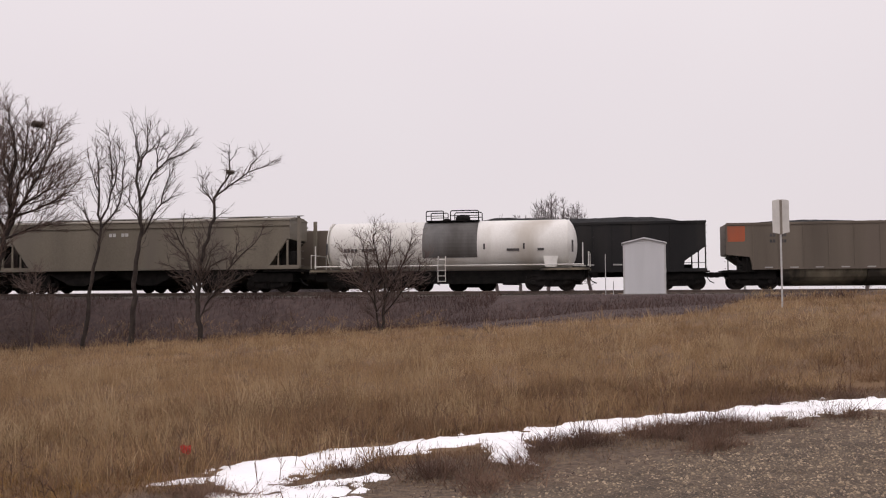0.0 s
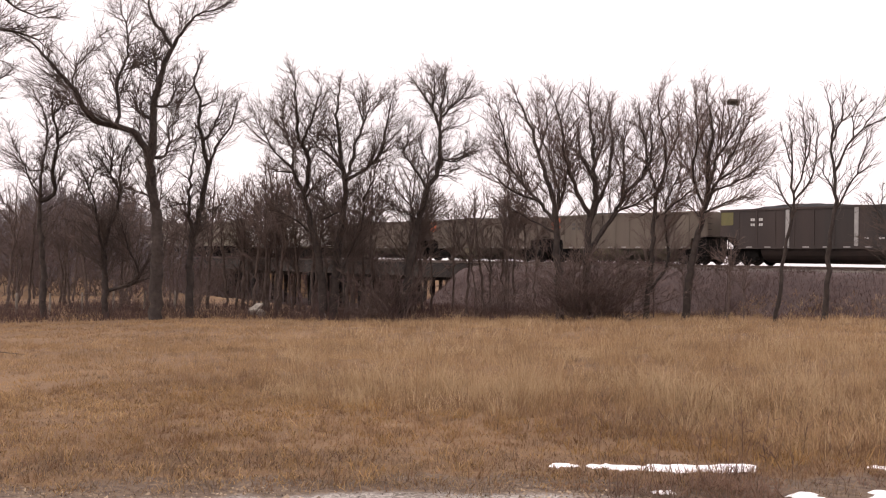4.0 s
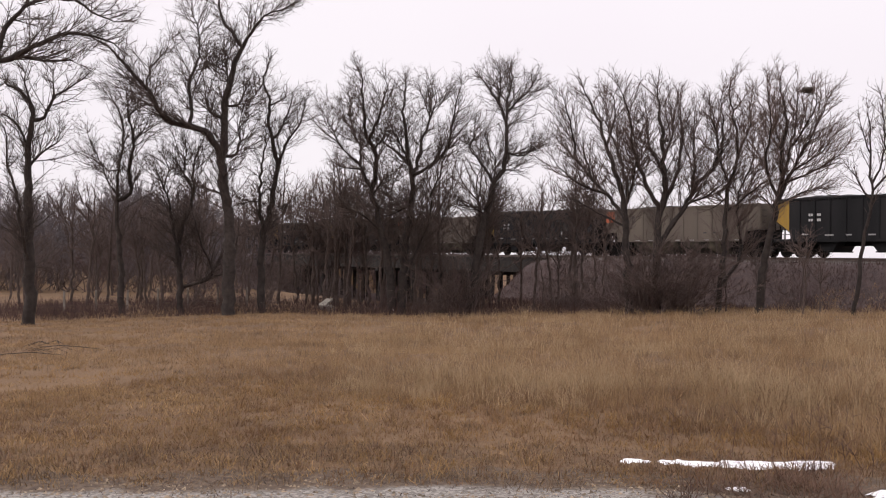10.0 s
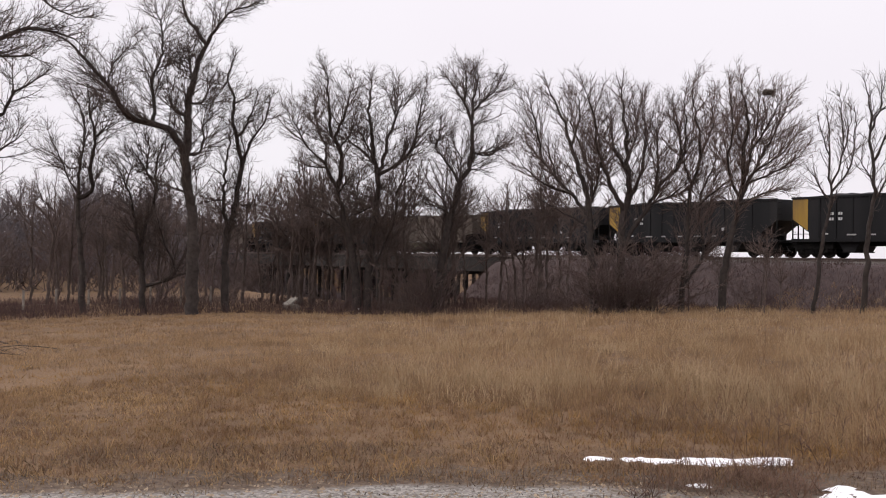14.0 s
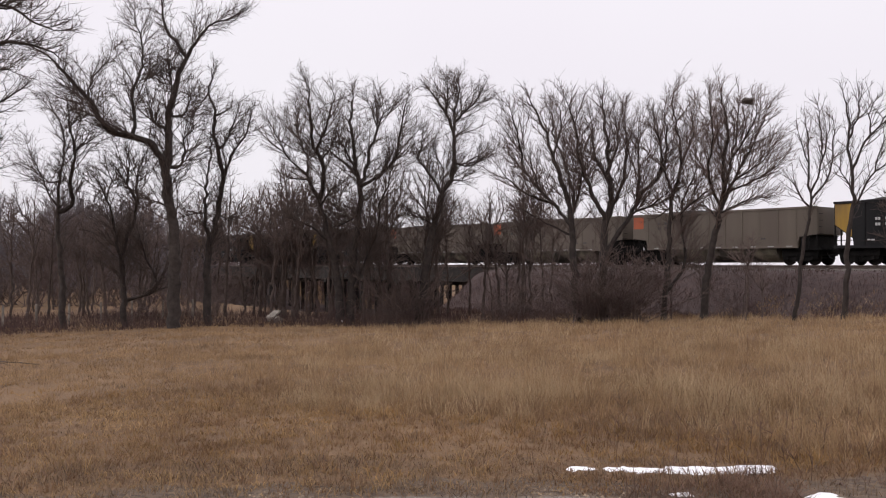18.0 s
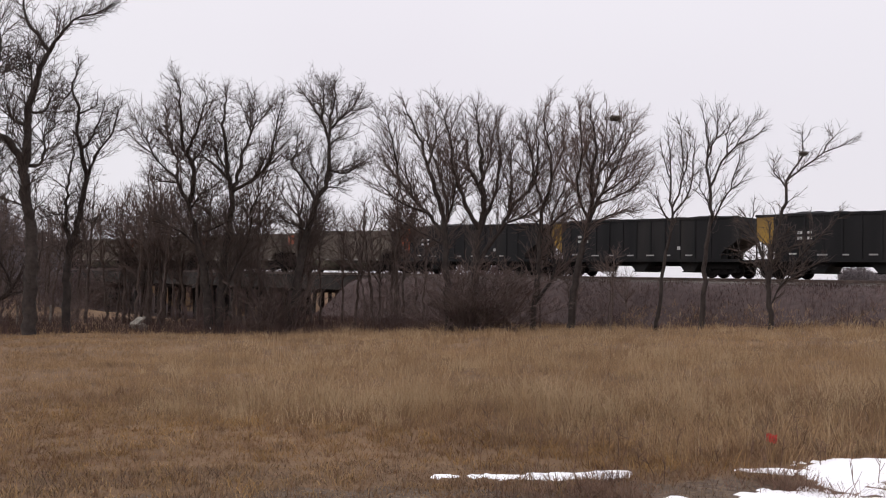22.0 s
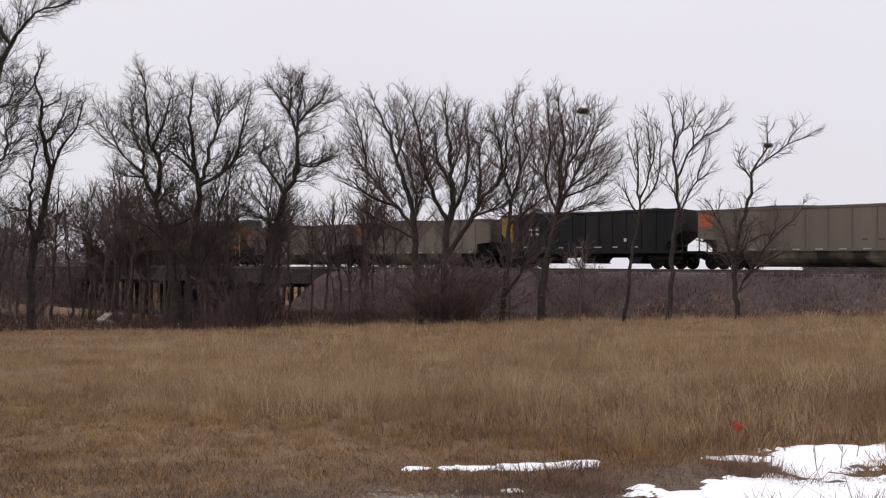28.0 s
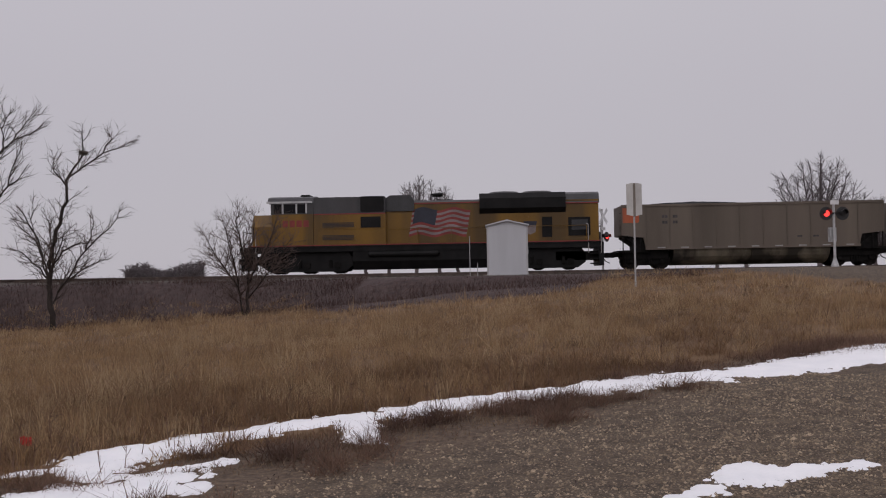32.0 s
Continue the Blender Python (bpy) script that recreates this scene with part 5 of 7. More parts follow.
def tubes(name, segs, material, sides):
    """Tapered branches out of rows (x0, y0, z0, x1, y1, z1, r0, r1); those with r1 = 0 run out to a point."""
    a = np.array(segs, dtype=float)
    point = a[:, 7] <= 0
    i = np.arange(sides)[None, :]
    j = (i + 1) % sides
    b = a[~point]
    ring = ring_of(b[:, 3:6] - b[:, 0:3], sides)
    low, high = b[:, None, 0:3] + b[:, 6][:, None, None] * ring, b[:, None, 3:6] + b[:, 7][:, None, None] * ring
    verts = np.concatenate([low, high], axis=1).reshape(-1, 3)
    base = (np.arange(len(b)) * 2 * sides)[:, None]
    quads = np.stack([base + i, base + j, base + j + sides, base + i + sides], -1).reshape(-1, 4)
    if not point.any():
        return fast_mesh(name, verts, quads, M[material], smooth=sides > 3)
    c = a[point]
    ring = ring_of(c[:, 3:6] - c[:, 0:3], sides)
    cone = np.concatenate([c[:, None, 0:3] + c[:, 6][:, None, None] * ring, c[:, None, 3:6]], axis=1).reshape(-1, 3)
    base = len(verts) + (np.arange(len(c)) * (sides + 1))[:, None]
    tris = np.stack([base + i, base + j, base + sides + 0 * i], -1).reshape(-1, 3)
    verts = np.concatenate([verts, cone])
    me = bpy.data.meshes.new(name)
    me.vertices.add(len(verts))
    me.vertices.foreach_set("co", verts.astype(np.float32).ravel())
    me.loops.add(quads.size + tris.size)
    me.loops.foreach_set("vertex_index", np.concatenate([quads.ravel(), tris.ravel()]).astype(np.int32))
    me.polygons.add(len(quads) + len(tris))
    me.polygons.foreach_set("loop_start", np.concatenate([np.arange(len(quads)) * 4, quads.size + np.arange(len(tris)) * 3]).astype(np.int32))
    me.update(calc_edges=True)
    me.validate()
    me.materials.append(M[material])
    return me


def limb_mesh(name, points, radii, material, sides, ref):
    """One unbroken tapering limb along points."""
    p, r = np.array(points, float), np.array(radii, float)
    d = np.zeros_like(p)
    d[1:-1], d[0], d[-1] = p[2:] - p[:-2], p[1] - p[0], p[-1] - p[-2]
    ring = ring_of(d, sides, np.array([tuple(ref)]))
    uneven = 1 + 0.10 * np.sin(np.arange(len(p))[:, None] * 1.9 + np.arange(sides)[None, :] * 2.1)
    verts = (p[:, None, :] + (r[:, None] * uneven)[:, :, None] * ring).reshape(-1, 3)
    i, j = np.arange(sides)[None, :], (np.arange(sides) + 1)[None, :] % sides
    base = (np.arange(len(p) - 1) * sides)[:, None]
    quads = np.stack([base + i, base + j, base + j + sides, base + i + sides], -1).reshape(-1, 4)
    return fast_mesh(name, verts, quads, M[material], smooth=True)


class Tree:
    """Grows limb by limb: stems wander and reach upwards, children leave at an angle and thin out."""

    def __init__(self, seed, lift=0.12, wander=0.16, angle=38, forks=5, twig=0.008, depth=4, ratio=0.62, droop=0.0):
        self.r = random.Random(seed)
        self.lift, self.wander, self.angle, self.forks, self.twig, self.depth, self.ratio, self.droop = lift, wander, angle, forks, twig, depth, ratio, droop
        self.stem, self.limbs, self.fine = [], [], []

    def turn(self, d, degrees):
        axis = d.orthogonal().normalized()
        axis.rotate(Matrix.Rotation(self.r.uniform(0, 2 * math.pi), 3, d))
        out = d.copy()
        out.rotate(Matrix.Rotation(radians(degrees), 3, axis))
        return out

    def branch(self, p, d, length, radius, level, bare=0.3, lift=None):
        n = max(3, int(length / (0.9 if level < 2 else 0.5)))
        step = length / n
        end = max(self.twig * 0.6, radius * (0.35 if level < 2 else 0.25))
        lift = self.lift if lift is None else lift
        for i in range(n):
            t0, t1 = i / n, (i + 1) / n
            r0, r1 = radius + (end - radius) * t0, radius + (end - radius) * t1
            w = self.wander * (0.5 if level == 0 else 1.0)
            d = (d + Vector((self.r.gauss(0, w), self.r.gauss(0, w), self.r.gauss(0, w * 0.7) + lift - self.droop * t0 * level))).normalized()
            q = p + d * step
            last = level == self.depth and i == n - 1
            (self.stem if level == 0 else self.limbs if r0 > 0.03 else self.fine).append((*p, *q, r0, 0.0 if last else r1))
            p = q
            if level < self.depth and t1 > bare:
                many = self.forks * (1 if level < 2 else 0.8) / n / (1 - bare)
                k = int(many) + (self.r.random() < many % 1)
                for _ in range(k):
                    size = length * self.ratio * (1.15 - 0.6 * t1) * self.r.uniform(0.7, 1.2)
                    if size > 0.25:
                        self.branch(p.copy(), self.turn(d, self.angle * self.r.uniform(0.65, 1.3)), size, max(self.twig, r1 * self.r.uniform(0.45, 0.7)), level + 1, 0.15)
        if level < self.depth:
            for _ in range(2):
                self.branch(p.copy(), self.turn(d, self.angle * 0.5), length * self.ratio * 0.6, max(self.twig, end * 0.85), level + 1, 0.1)


def spot(az, r, sink=0.1):
    """The place on the ground at an azimuth (degrees left of +y) and distance."""
    x, y = -r * math.sin(radians(az)), r * math.cos(radians(az))
    return x, y, float(land(x, y)) - sink


def curve(points, step):
    """A smooth line through points, in even steps."""
    p = [Vector(q) for q in points]
    p = [p[0] * 2 - p[1]] + p + [p[-1] * 2 - p[-2]]
    out = [p[1].copy()]
    for a, b, c, d in zip(p, p[1:], p[2:], p[3:]):
        n = max(1, round((c - b).length / step))
        for k in range(1, n + 1):
            t = k / n
            out.append(0.5 * (2 * b + (c - a) * t + (2 * a - 5 * b + 4 * c - d) * t * t + (3 * b - a - 3 * c + d) * t * t * t))
    return out


class Crown:
    """Branches that leave the limbs, bend upwards, fork three times and run out in fine twigs."""

    def __init__(self, seed, rise=0.13, wander=0.11, thin=0.0062, dense=1.0, angle=44, levels=3):
        self.r = random.Random(seed)
        self.rise, self.wander, self.thin, self.dense, self.angle, self.levels = rise, wander, thin, dense, angle, levels
        self.rows = []

    def turn(self, d, degrees):
        axis = d.orthogonal()
        axis.rotate(Matrix.Rotation(self.r.uniform(0, 6.283), 3, d))
        out = d.copy()
        out.rotate(Matrix.Rotation(radians(degrees), 3, axis))
        return out.normalized()

    def grow(self, p, d, length, radius, level):
        r = self.r
        if level == self.levels:
            e = p + (d + Vector((r.gauss(0, 0.06), r.gauss(0, 0.06), r.gauss(0.1, 0.08)))).normalized() * length
            self.rows.append((*p, *e, radius, 0.0))
            return
        n = max(2, round(length / (0.32 if level == 1 else 0.26)))
        step = length / n
        gap = (0.25 if level == 1 else 0.17) / self.dense
        owed = r.uniform(0, 1)
        for i in range(n):
            t0, t1 = i / n, (i + 1) / n
            w = self.wander
            d = (d + Vector((r.gauss(0, w), r.gauss(0, w), r.gauss(0, w) + self.rise * (1 - max(0.0, d.z))))).normalized()
            q = p + d * step
            r0, r1 = radius + (self.thin - radius) * t0, radius + (self.thin - radius) * t1
            self.rows.append((*p, *q, r0, 0.0 if i == n - 1 else r1))
            owed += step / gap * (0.4 if level == 1 and t1 < 0.25 else 1.0)
            while owed >= 1:
                owed -= 1
                size = (length * 0.58 * (1.1 - 0.55 * t1) if level == 1 else 0.46) * r.uniform(0.55, 1.25)
                at = p.lerp(q, r.random())
                self.grow(at, self.turn(d, self.angle * r.uniform(0.55, 1.2)), max(0.2, size), max(self.thin, r1 * 0.75) if level == 1 else self.thin, level + 1)
            p = q


def grown(az, r, limbs, label, seed, bare=0.12, size=1.0, gap=0.36, rise=0.12, dense=1.0, thin=0.0088, wander=0.075, angle=46, levels=3, name="tree", category="tree", group="trees along the creek", bark="bark", twig="twig"):
    """A bare tree from its main limbs: rows of a thickness and a line (sideways, up), the trunk first."""
    rng = random.Random(seed)
    a = radians(az)
    side, ahead = Vector((-math.cos(a), -math.sin(a), 0)), Vector((-math.sin(a), math.cos(a), 0))
    crown = Crown(seed + 1, rise, wander, thin, dense, angle, levels)
    made, nodes = [], []
    fork = min([line[0][1] for _, line in limbs[1:]] + [limbs[0][1][-1][1] * 0.5])
    for k, (thick, line) in enumerate(limbs):
        s0, z0 = line[0]
        ground = k == 0 or z0 < 0.0
        near = None if ground else min(nodes, key=lambda q: (q[0] - s0) ** 2 + (q[2] - z0) ** 2)
        d0 = 0.0 if near is None else near[1]
        slope = rng.uniform(-0.07, 0.07) if k == 0 else rng.choice((-1, 1)) * rng.uniform(0.15, 0.55)
        pts, run = [], 0.0
        for (s, z), (ps, pz) in zip(line, line[:1] + line[:-1]):
            run += math.hypot(s - ps, z - pz)
            pts.append(Vector((s, d0 + slope * run, z)))
        if near is not None:
            pts[0] = Vector(near)
        tip = pts[-1] - pts[-2]
        pts[-1] = pts[-2] + tip * max(0.3, 1 - 0.85 * size / max(tip.length, 0.01))
        path = curve(pts, 0.34)
        n = len(path)
        for i in range(1, n):
            path[i] += Vector((rng.gauss(0, 1), rng.gauss(0, 1), 0)) * 0.038
        end = max(thin * 1.5, thick * 0.12)
        radii = [end + (thick - end) * (1 - i / (n - 1)) ** 0.8 for i in range(n)]
        if k == 0:
            radii = [q * 1.12 for q in radii]
            radii[0] *= 1.3
        nodes += [tuple(q) for q in path]
        world_ = [side * q.x + ahead * q.y + Vector((0, 0, q.z)) for q in path]
        made.append((world_, radii))
        owed = rng.random()
        for i in range(1, n):
            t = i / (n - 1)
            free = path[i].z > fork * 0.85 and t > 0.2 if k == 0 else t > bare
            if not free:
                continue
            d = (world_[i] - world_[i - 1])
            owed += d.length / gap * 2.9
            d.normalize()
            while owed >= 1:
                owed -= 1
                length = size * rng.uniform(0.8, 2.1) * (1.3 - 0.8 * t)
                away = crown.turn(d, angle * rng.uniform(0.6, 1.3))
                if away.z < -0.15:
                    away.z *= -0.5
                crown.grow(world_[i], away.normalized(), length, min(radii[i] * 0.7, 0.010 + 0.009 * length), 1)
        d = (world_[-1] - world_[-2]).normalized()
        for _ in range(3):
            crown.grow(world_[-1], crown.turn(d, rng.uniform(4, 26)), size * rng.uniform(0.5, 0.85), end, 1)
    x, y, z = spot(az, r)
    t = thing(name, label, category, group, at=pose(x, y, z))
    for k, (line, radii) in enumerate(made):
        part("trunk" if k == 0 else "limb", limb_mesh("trunk" if k == 0 else "limb", line, radii, bark, 9 if k == 0 else 6, ahead), "", t)
    tagged(part("crown", tubes("crown", crown.rows, twig, 3), "", t), kind="stuff")
    return t


def fan(rng, height, wide, many, thick, fork=0.3):
    """Limbs that fan up from one trunk into a rounded crown."""
    b = rng.uniform(-0.08, 0.08) * height
    limbs = [(thick, [(0.0, -0.2), (b * 0.3, height * fork * 0.6), (b * 0.6, height * fork), (b, height * 0.65), (b * 1.1, height * 0.93)])]
    for k in range(many):
        u = (k + 0.5 + rng.uniform(-0.3, 0.3)) / many * 2 - 1
        z0 = height * fork * rng.uniform(0.75, 1.5)
        s1, z1 = u * wide, height * (0.95 - 0.33 * u * u) * rng.uniform(0.88, 1.0)
        limbs.append((thick * rng.uniform(0.3, 0.5), [(b * 0.5, z0), (b * 0.5 + (s1 - b) * 0.42, z0 + (z1 - z0) * 0.3), (s1 * 0.82, z0 + (z1 - z0) * 0.66), (s1, z1)]))
    return limbs


def build_trees():
    grown(82.4, 36, [(0.24, [(0, -0.2), (-0.1, 3), (0.3, 5.5), (-0.5, 8.5), (-1.1, 10.1), (-1.4, 10.8), (-1.9, 11.5), (-2.3, 12.3)]), (0.13, [(-0.1, 7.9), (-0.6, 9.1), (-1.3, 9.4), (-1.8, 9.7), (-2.4, 10), (-2.9, 10.3), (-3.4, 10.4), (-4, 10.3), (-4.6, 10.1), (-5.2, 9.6)]), (0.06, [(-1.8, 9.4), (-2.5, 9.4), (-3.2, 9.5), (-4.1, 9.1)]), (0.06, [(-2.9, 11.7), (-3.4, 11.7), (-3.9, 11.3), (-4.7, 11), (-5.7, 11)]), (0.07, [(-1.7, 11.3), (-2.4, 11.6), (-3.2, 11.6), (-3.5, 11.7)]), (0.04, [(-1.8, 9.7), (-2.1, 10.2), (-2.7, 10.9)]), (0.04, [(-1.4, 10.7), (-1.7, 10.8), (-2.3, 10.7)])],
          "tall bare tree with a long overhanging limb", 31, size=1.0, gap=0.42)
    grown(78.9, 45, [(0.25, [(0.1, -0.2), (0.1, 3.1), (0.2, 6.1), (0.2, 7.6), (0.1, 8.7), (0, 9.3), (0.2, 9.9), (0.5, 10.3), (1, 10.5), (1.4, 10.6)]), (0.085, [(0.1, 9), (-0.4, 9.2), (-0.7, 9.9), (-1.3, 10.4), (-1.9, 10.8), (-2.4, 11.1)]), (0.06, [(0.2, 7.1), (-0.2, 7.6), (-0.9, 8.1), (-1, 8.5), (-1.2, 9.6)]), (0.07, [(0.2, 7.3), (0.4, 8.3), (0.8, 8.9), (1.3, 9.1), (1.9, 9)]), (0.06, [(0, 9.3), (0.3, 10.2), (0.4, 11), (0.6, 11.6)]), (0.04, [(-0.7, 9.9), (-0.7, 10.6), (-0.9, 11.3)]), (0.09, [(0.3, 2.5), (0.5, 4.6), (0.7, 6.1), (1, 6.8), (1, 8), (1.2, 8.6), (1.6, 8.7)])],
          "bare tree with a thick pale trunk and forked crown", 32, size=0.95, gap=0.42, dense=0.85)
    grown(74, 54, [(0.17, [(0.1, -0.2), (0.2, 3.2), (0.4, 5.3), (0.4, 6.9), (0.3, 8.3), (0.1, 9.4), (0, 10.1)]), (0.12, [(0.4, 6.4), (-0.3, 6.7), (-0.2, 7.8), (-0.4, 9.5), (-0.2, 10.6), (0, 11.8), (-0.3, 13.4)]), (0.06, [(0.1, 9.4), (0.2, 10.7), (0.7, 11.9), (1.2, 12.7)]), (0.05, [(0.4, 6.6), (0.9, 7.4), (1.3, 8.4), (1.8, 9.4), (2.1, 10.5)]), (0.06, [(-0.4, 9.5), (-1, 10.2), (-1.4, 11.3)]), (0.05, [(-0.2, 10.6), (-0.8, 11.9), (-1, 13.1)]), (0.05, [(0.3, 7.8), (0.8, 7.9), (1.6, 8.1)])],
          "slender bare tree with crooked upper limbs", 33, size=1.15)
    grown(70.6, 53, [(0.16, [(0.2, -0.2), (0.3, 2.5), (0.2, 4.7), (-0.3, 5.9), (-0.3, 6.9), (0.2, 7.8), (0.5, 8.4), (1.1, 9.3)]), (0.1, [(0.3, 3.1), (0.7, 5.3), (1.1, 6.8), (1.5, 7.7), (2.3, 8.5)]), (0.08, [(-0.3, 6.7), (-0.4, 8.1), (-0.7, 9.1), (-1.1, 9.8)]), (0.06, [(0.2, 7.8), (0, 9), (0.2, 10.2)]), (0.09, [(-2.2, 1), (-1.4, 2.2), (-0.9, 3.8), (-0.5, 5), (-0.3, 6.1)]), (0.05, [(1.1, 6.8), (0.9, 8.1), (1.4, 9.3)])],
          "crooked dark bare tree between taller ones", 44, size=1.2)
    grown(68.1, 50, [(0.31, [(0, -0.2), (0, 4.6), (0.2, 6.3), (0.4, 7.8), (0.3, 9), (0.3, 10.7), (0.1, 12), (-0.2, 13.2), (-0.5, 14.1), (0, 14.9), (0.4, 15.5), (0.6, 16.2), (0.9, 17.4)]), (0.2, [(0.4, 8.3), (0.8, 9.1), (1.3, 9.6), (2, 9.8), (2.9, 9.9), (3.4, 10.3), (3.9, 11.3), (4.6, 12), (5.3, 12.8), (6, 13.4), (6.9, 13.8)]), (0.1, [(1.9, 9.8), (1.9, 10.7), (2.1, 11.8), (1.9, 12.8), (1.6, 13.9), (1.7, 15.1), (2.1, 16.5), (2.2, 17.4)]), (0.1, [(-0.5, 14.1), (-1, 14.8), (-1.7, 15.6), (-2.7, 15.9), (-3.5, 16.1)]), (0.09, [(0.3, 10.4), (1, 10.7), (1.2, 11.6), (1.8, 12)]), (0.09, [(0.3, 8.3), (-0.3, 8.5), (-0.5, 9.3), (-0.5, 10), (-1.1, 10.8), (-1.6, 11.7)]), (0.07, [(0.2, 11), (-0.4, 11.1), (-0.8, 12), (-1.2, 12.8)]), (0.07, [(0.1, 12), (0.2, 13.1), (0.2, 14), (-0.2, 15.2)]), (0.07, [(3.6, 10.6), (4.1, 11.7), (3.9, 12.7), (3.2, 13.8), (3, 15.3)]), (0.06, [(0.4, 6.2), (0.8, 6.6), (1.4, 6.8)])],
          "tall dark bare tree with a long crooked side limb", 34, size=1.35, gap=0.38)
    grown(66.1, 52, [(0.2, [(0, -0.2), (0.1, 3.1), (-0.2, 5), (-0.5, 6.5), (-0.7, 8.1), (-0.5, 9.3), (-0.4, 10), (-0.2, 10.8), (-0.3, 11.8), (0.1, 12.7), (-0.2, 13.7), (-0.5, 14.6)]), (0.08, [(-0.5, 9.6), (-1, 10.4), (-1.4, 11.5), (-1.6, 12.4)]), (0.08, [(-0.8, 8.1), (-1, 9), (-1.4, 9.8), (-2, 10.5), (-2.1, 11.5), (-2.4, 12)]), (0.12, [(0, 4.1), (0.2, 6.2), (0.1, 8.1), (-0.1, 9.8), (0.1, 10.8)]), (0.05, [(0.1, 6.1), (0.7, 6.2), (1.3, 6), (1.6, 5.3)]), (0.05, [(-0.3, 11.6), (-0.8, 11.8), (-1.3, 12)]), (0.05, [(0.1, 12.7), (0.6, 11.9), (1, 11.1)]), (0.04, [(-0.6, 6.2), (-1.1, 5.8), (-1.4, 6.1)])],
          "bare tree with two upright stems", 35, size=0.95)
    grown(58.6, 55, [(0.25, [(-0.4, -0.2), (0, 3.3), (0.4, 5), (0.7, 6.3), (1, 7.4), (1.3, 8), (1.7, 8.8), (2.4, 9.4), (3, 10.3)]), (0.15, [(0.9, 7.4), (0.7, 8.6), (0.8, 9.6), (1.3, 10.3), (1.4, 11.6), (1.5, 13.3), (1.8, 14.5)]), (0.09, [(1.2, 10.1), (0.8, 10.8), (0.5, 11.5), (0.1, 12.9), (0.3, 14.2)]), (0.08, [(1.7, 8.8), (1.6, 9.6), (2.2, 11.4), (2.4, 12.9), (2.7, 14.4)]), (0.06, [(0.8, 7.1), (0.1, 8.1), (-1, 8.4)]), (0.06, [(3, 10.3), (3.6, 11.4), (4, 12.5)]), (0.07, [(0.4, 5), (1.4, 5.8), (2.2, 6.2), (3.1, 6.6)]), (0.05, [(0.8, 9.6), (0.3, 10.3), (-0.2, 11.1)]), (0.05, [(1.8, 8.6), (2.7, 8.6), (3.6, 7.9)])],
          "bare tree forking into leaning dark limbs", 36, size=1.3, gap=0.42)
    grown(57, 55, [(0.24, [(0.7, -0.2), (0.5, 3.8), (0.2, 6.1), (0.1, 7.9), (0.4, 9.4), (0.5, 10.7), (0.7, 12), (0.5, 13.4), (0.9, 14.3)]), (0.11, [(0.4, 8.8), (1.3, 9.9), (1.9, 10.4), (2.7, 10.6)]), (0.07, [(0.4, 9.4), (1, 10.4), (1.5, 11.4), (1.2, 12.7)]), (0.13, [(0.1, 8.2), (-0.3, 9.4), (-0.5, 10.7), (-0.9, 11.7), (-0.5, 13.1), (-0.1, 14.4)]), (0.11, [(0, 8.2), (-1.2, 9), (-1.9, 9.9), (-2.2, 11.6), (-2.4, 12.7), (-2.9, 13.9)]), (0.09, [(-1.7, 2), (-0.9, 5.9), (-0.9, 7.1), (-0.4, 8.2)]), (0.07, [(-1, 6.9), (-1.4, 8.1), (-1.7, 9.2), (-2.3, 10.4)]), (0.06, [(-0.9, 11.7), (-1.3, 12.9), (-1.1, 14.2)]), (0.06, [(0.1, 6.4), (1.1, 6.1), (2.3, 5.6)])],
          "dark bare tree with a knotted fork and spreading limbs", 45, size=1.3, gap=0.42)
    grown(54.3, 56, [(0.25, [(-0.7, -0.2), (-1.3, 4.4), (-1.7, 6.1), (-2.1, 7.6), (-2.2, 8.2), (-2.7, 8.8), (-2.9, 10.2), (-2.8, 11.7), (-2.4, 12.8), (-1.7, 13.9), (-1, 15)]), (0.1, [(-2.8, 11.7), (-3, 13.2), (-3.3, 14.6), (-2.9, 15.8)]), (0.08, [(-2.5, 12.7), (-2.5, 14.2), (-2.3, 15.5)]), (0.08, [(-2.9, 12.2), (-3.6, 13.1), (-4.4, 13.8), (-4.7, 14.9)]), (0.11, [(-2.1, 7.9), (-1.4, 9.2), (-0.7, 10.2), (-0.3, 10.9)]), (0.06, [(-0.7, 10.2), (-1, 11.4), (-1.1, 12.6)]), (0.06, [(-2.1, 8.1), (-2.2, 9.5), (-1.8, 10.4), (-1.6, 11.7)]), (0.07, [(-2.8, 9.8), (-3.9, 9.7), (-4.7, 10.5), (-5.1, 11.4)]), (0.06, [(-2.7, 8.8), (-3.3, 8.8), (-4.1, 8.4)]), (0.05, [(-2.8, 11.4), (-3.3, 11.7), (-3.6, 11.9)]), (0.06, [(-1.7, 6), (-0.8, 6.5), (0.1, 6.8)])],
          "leaning bare tree with an upright top", 37, size=1.3, gap=0.36)
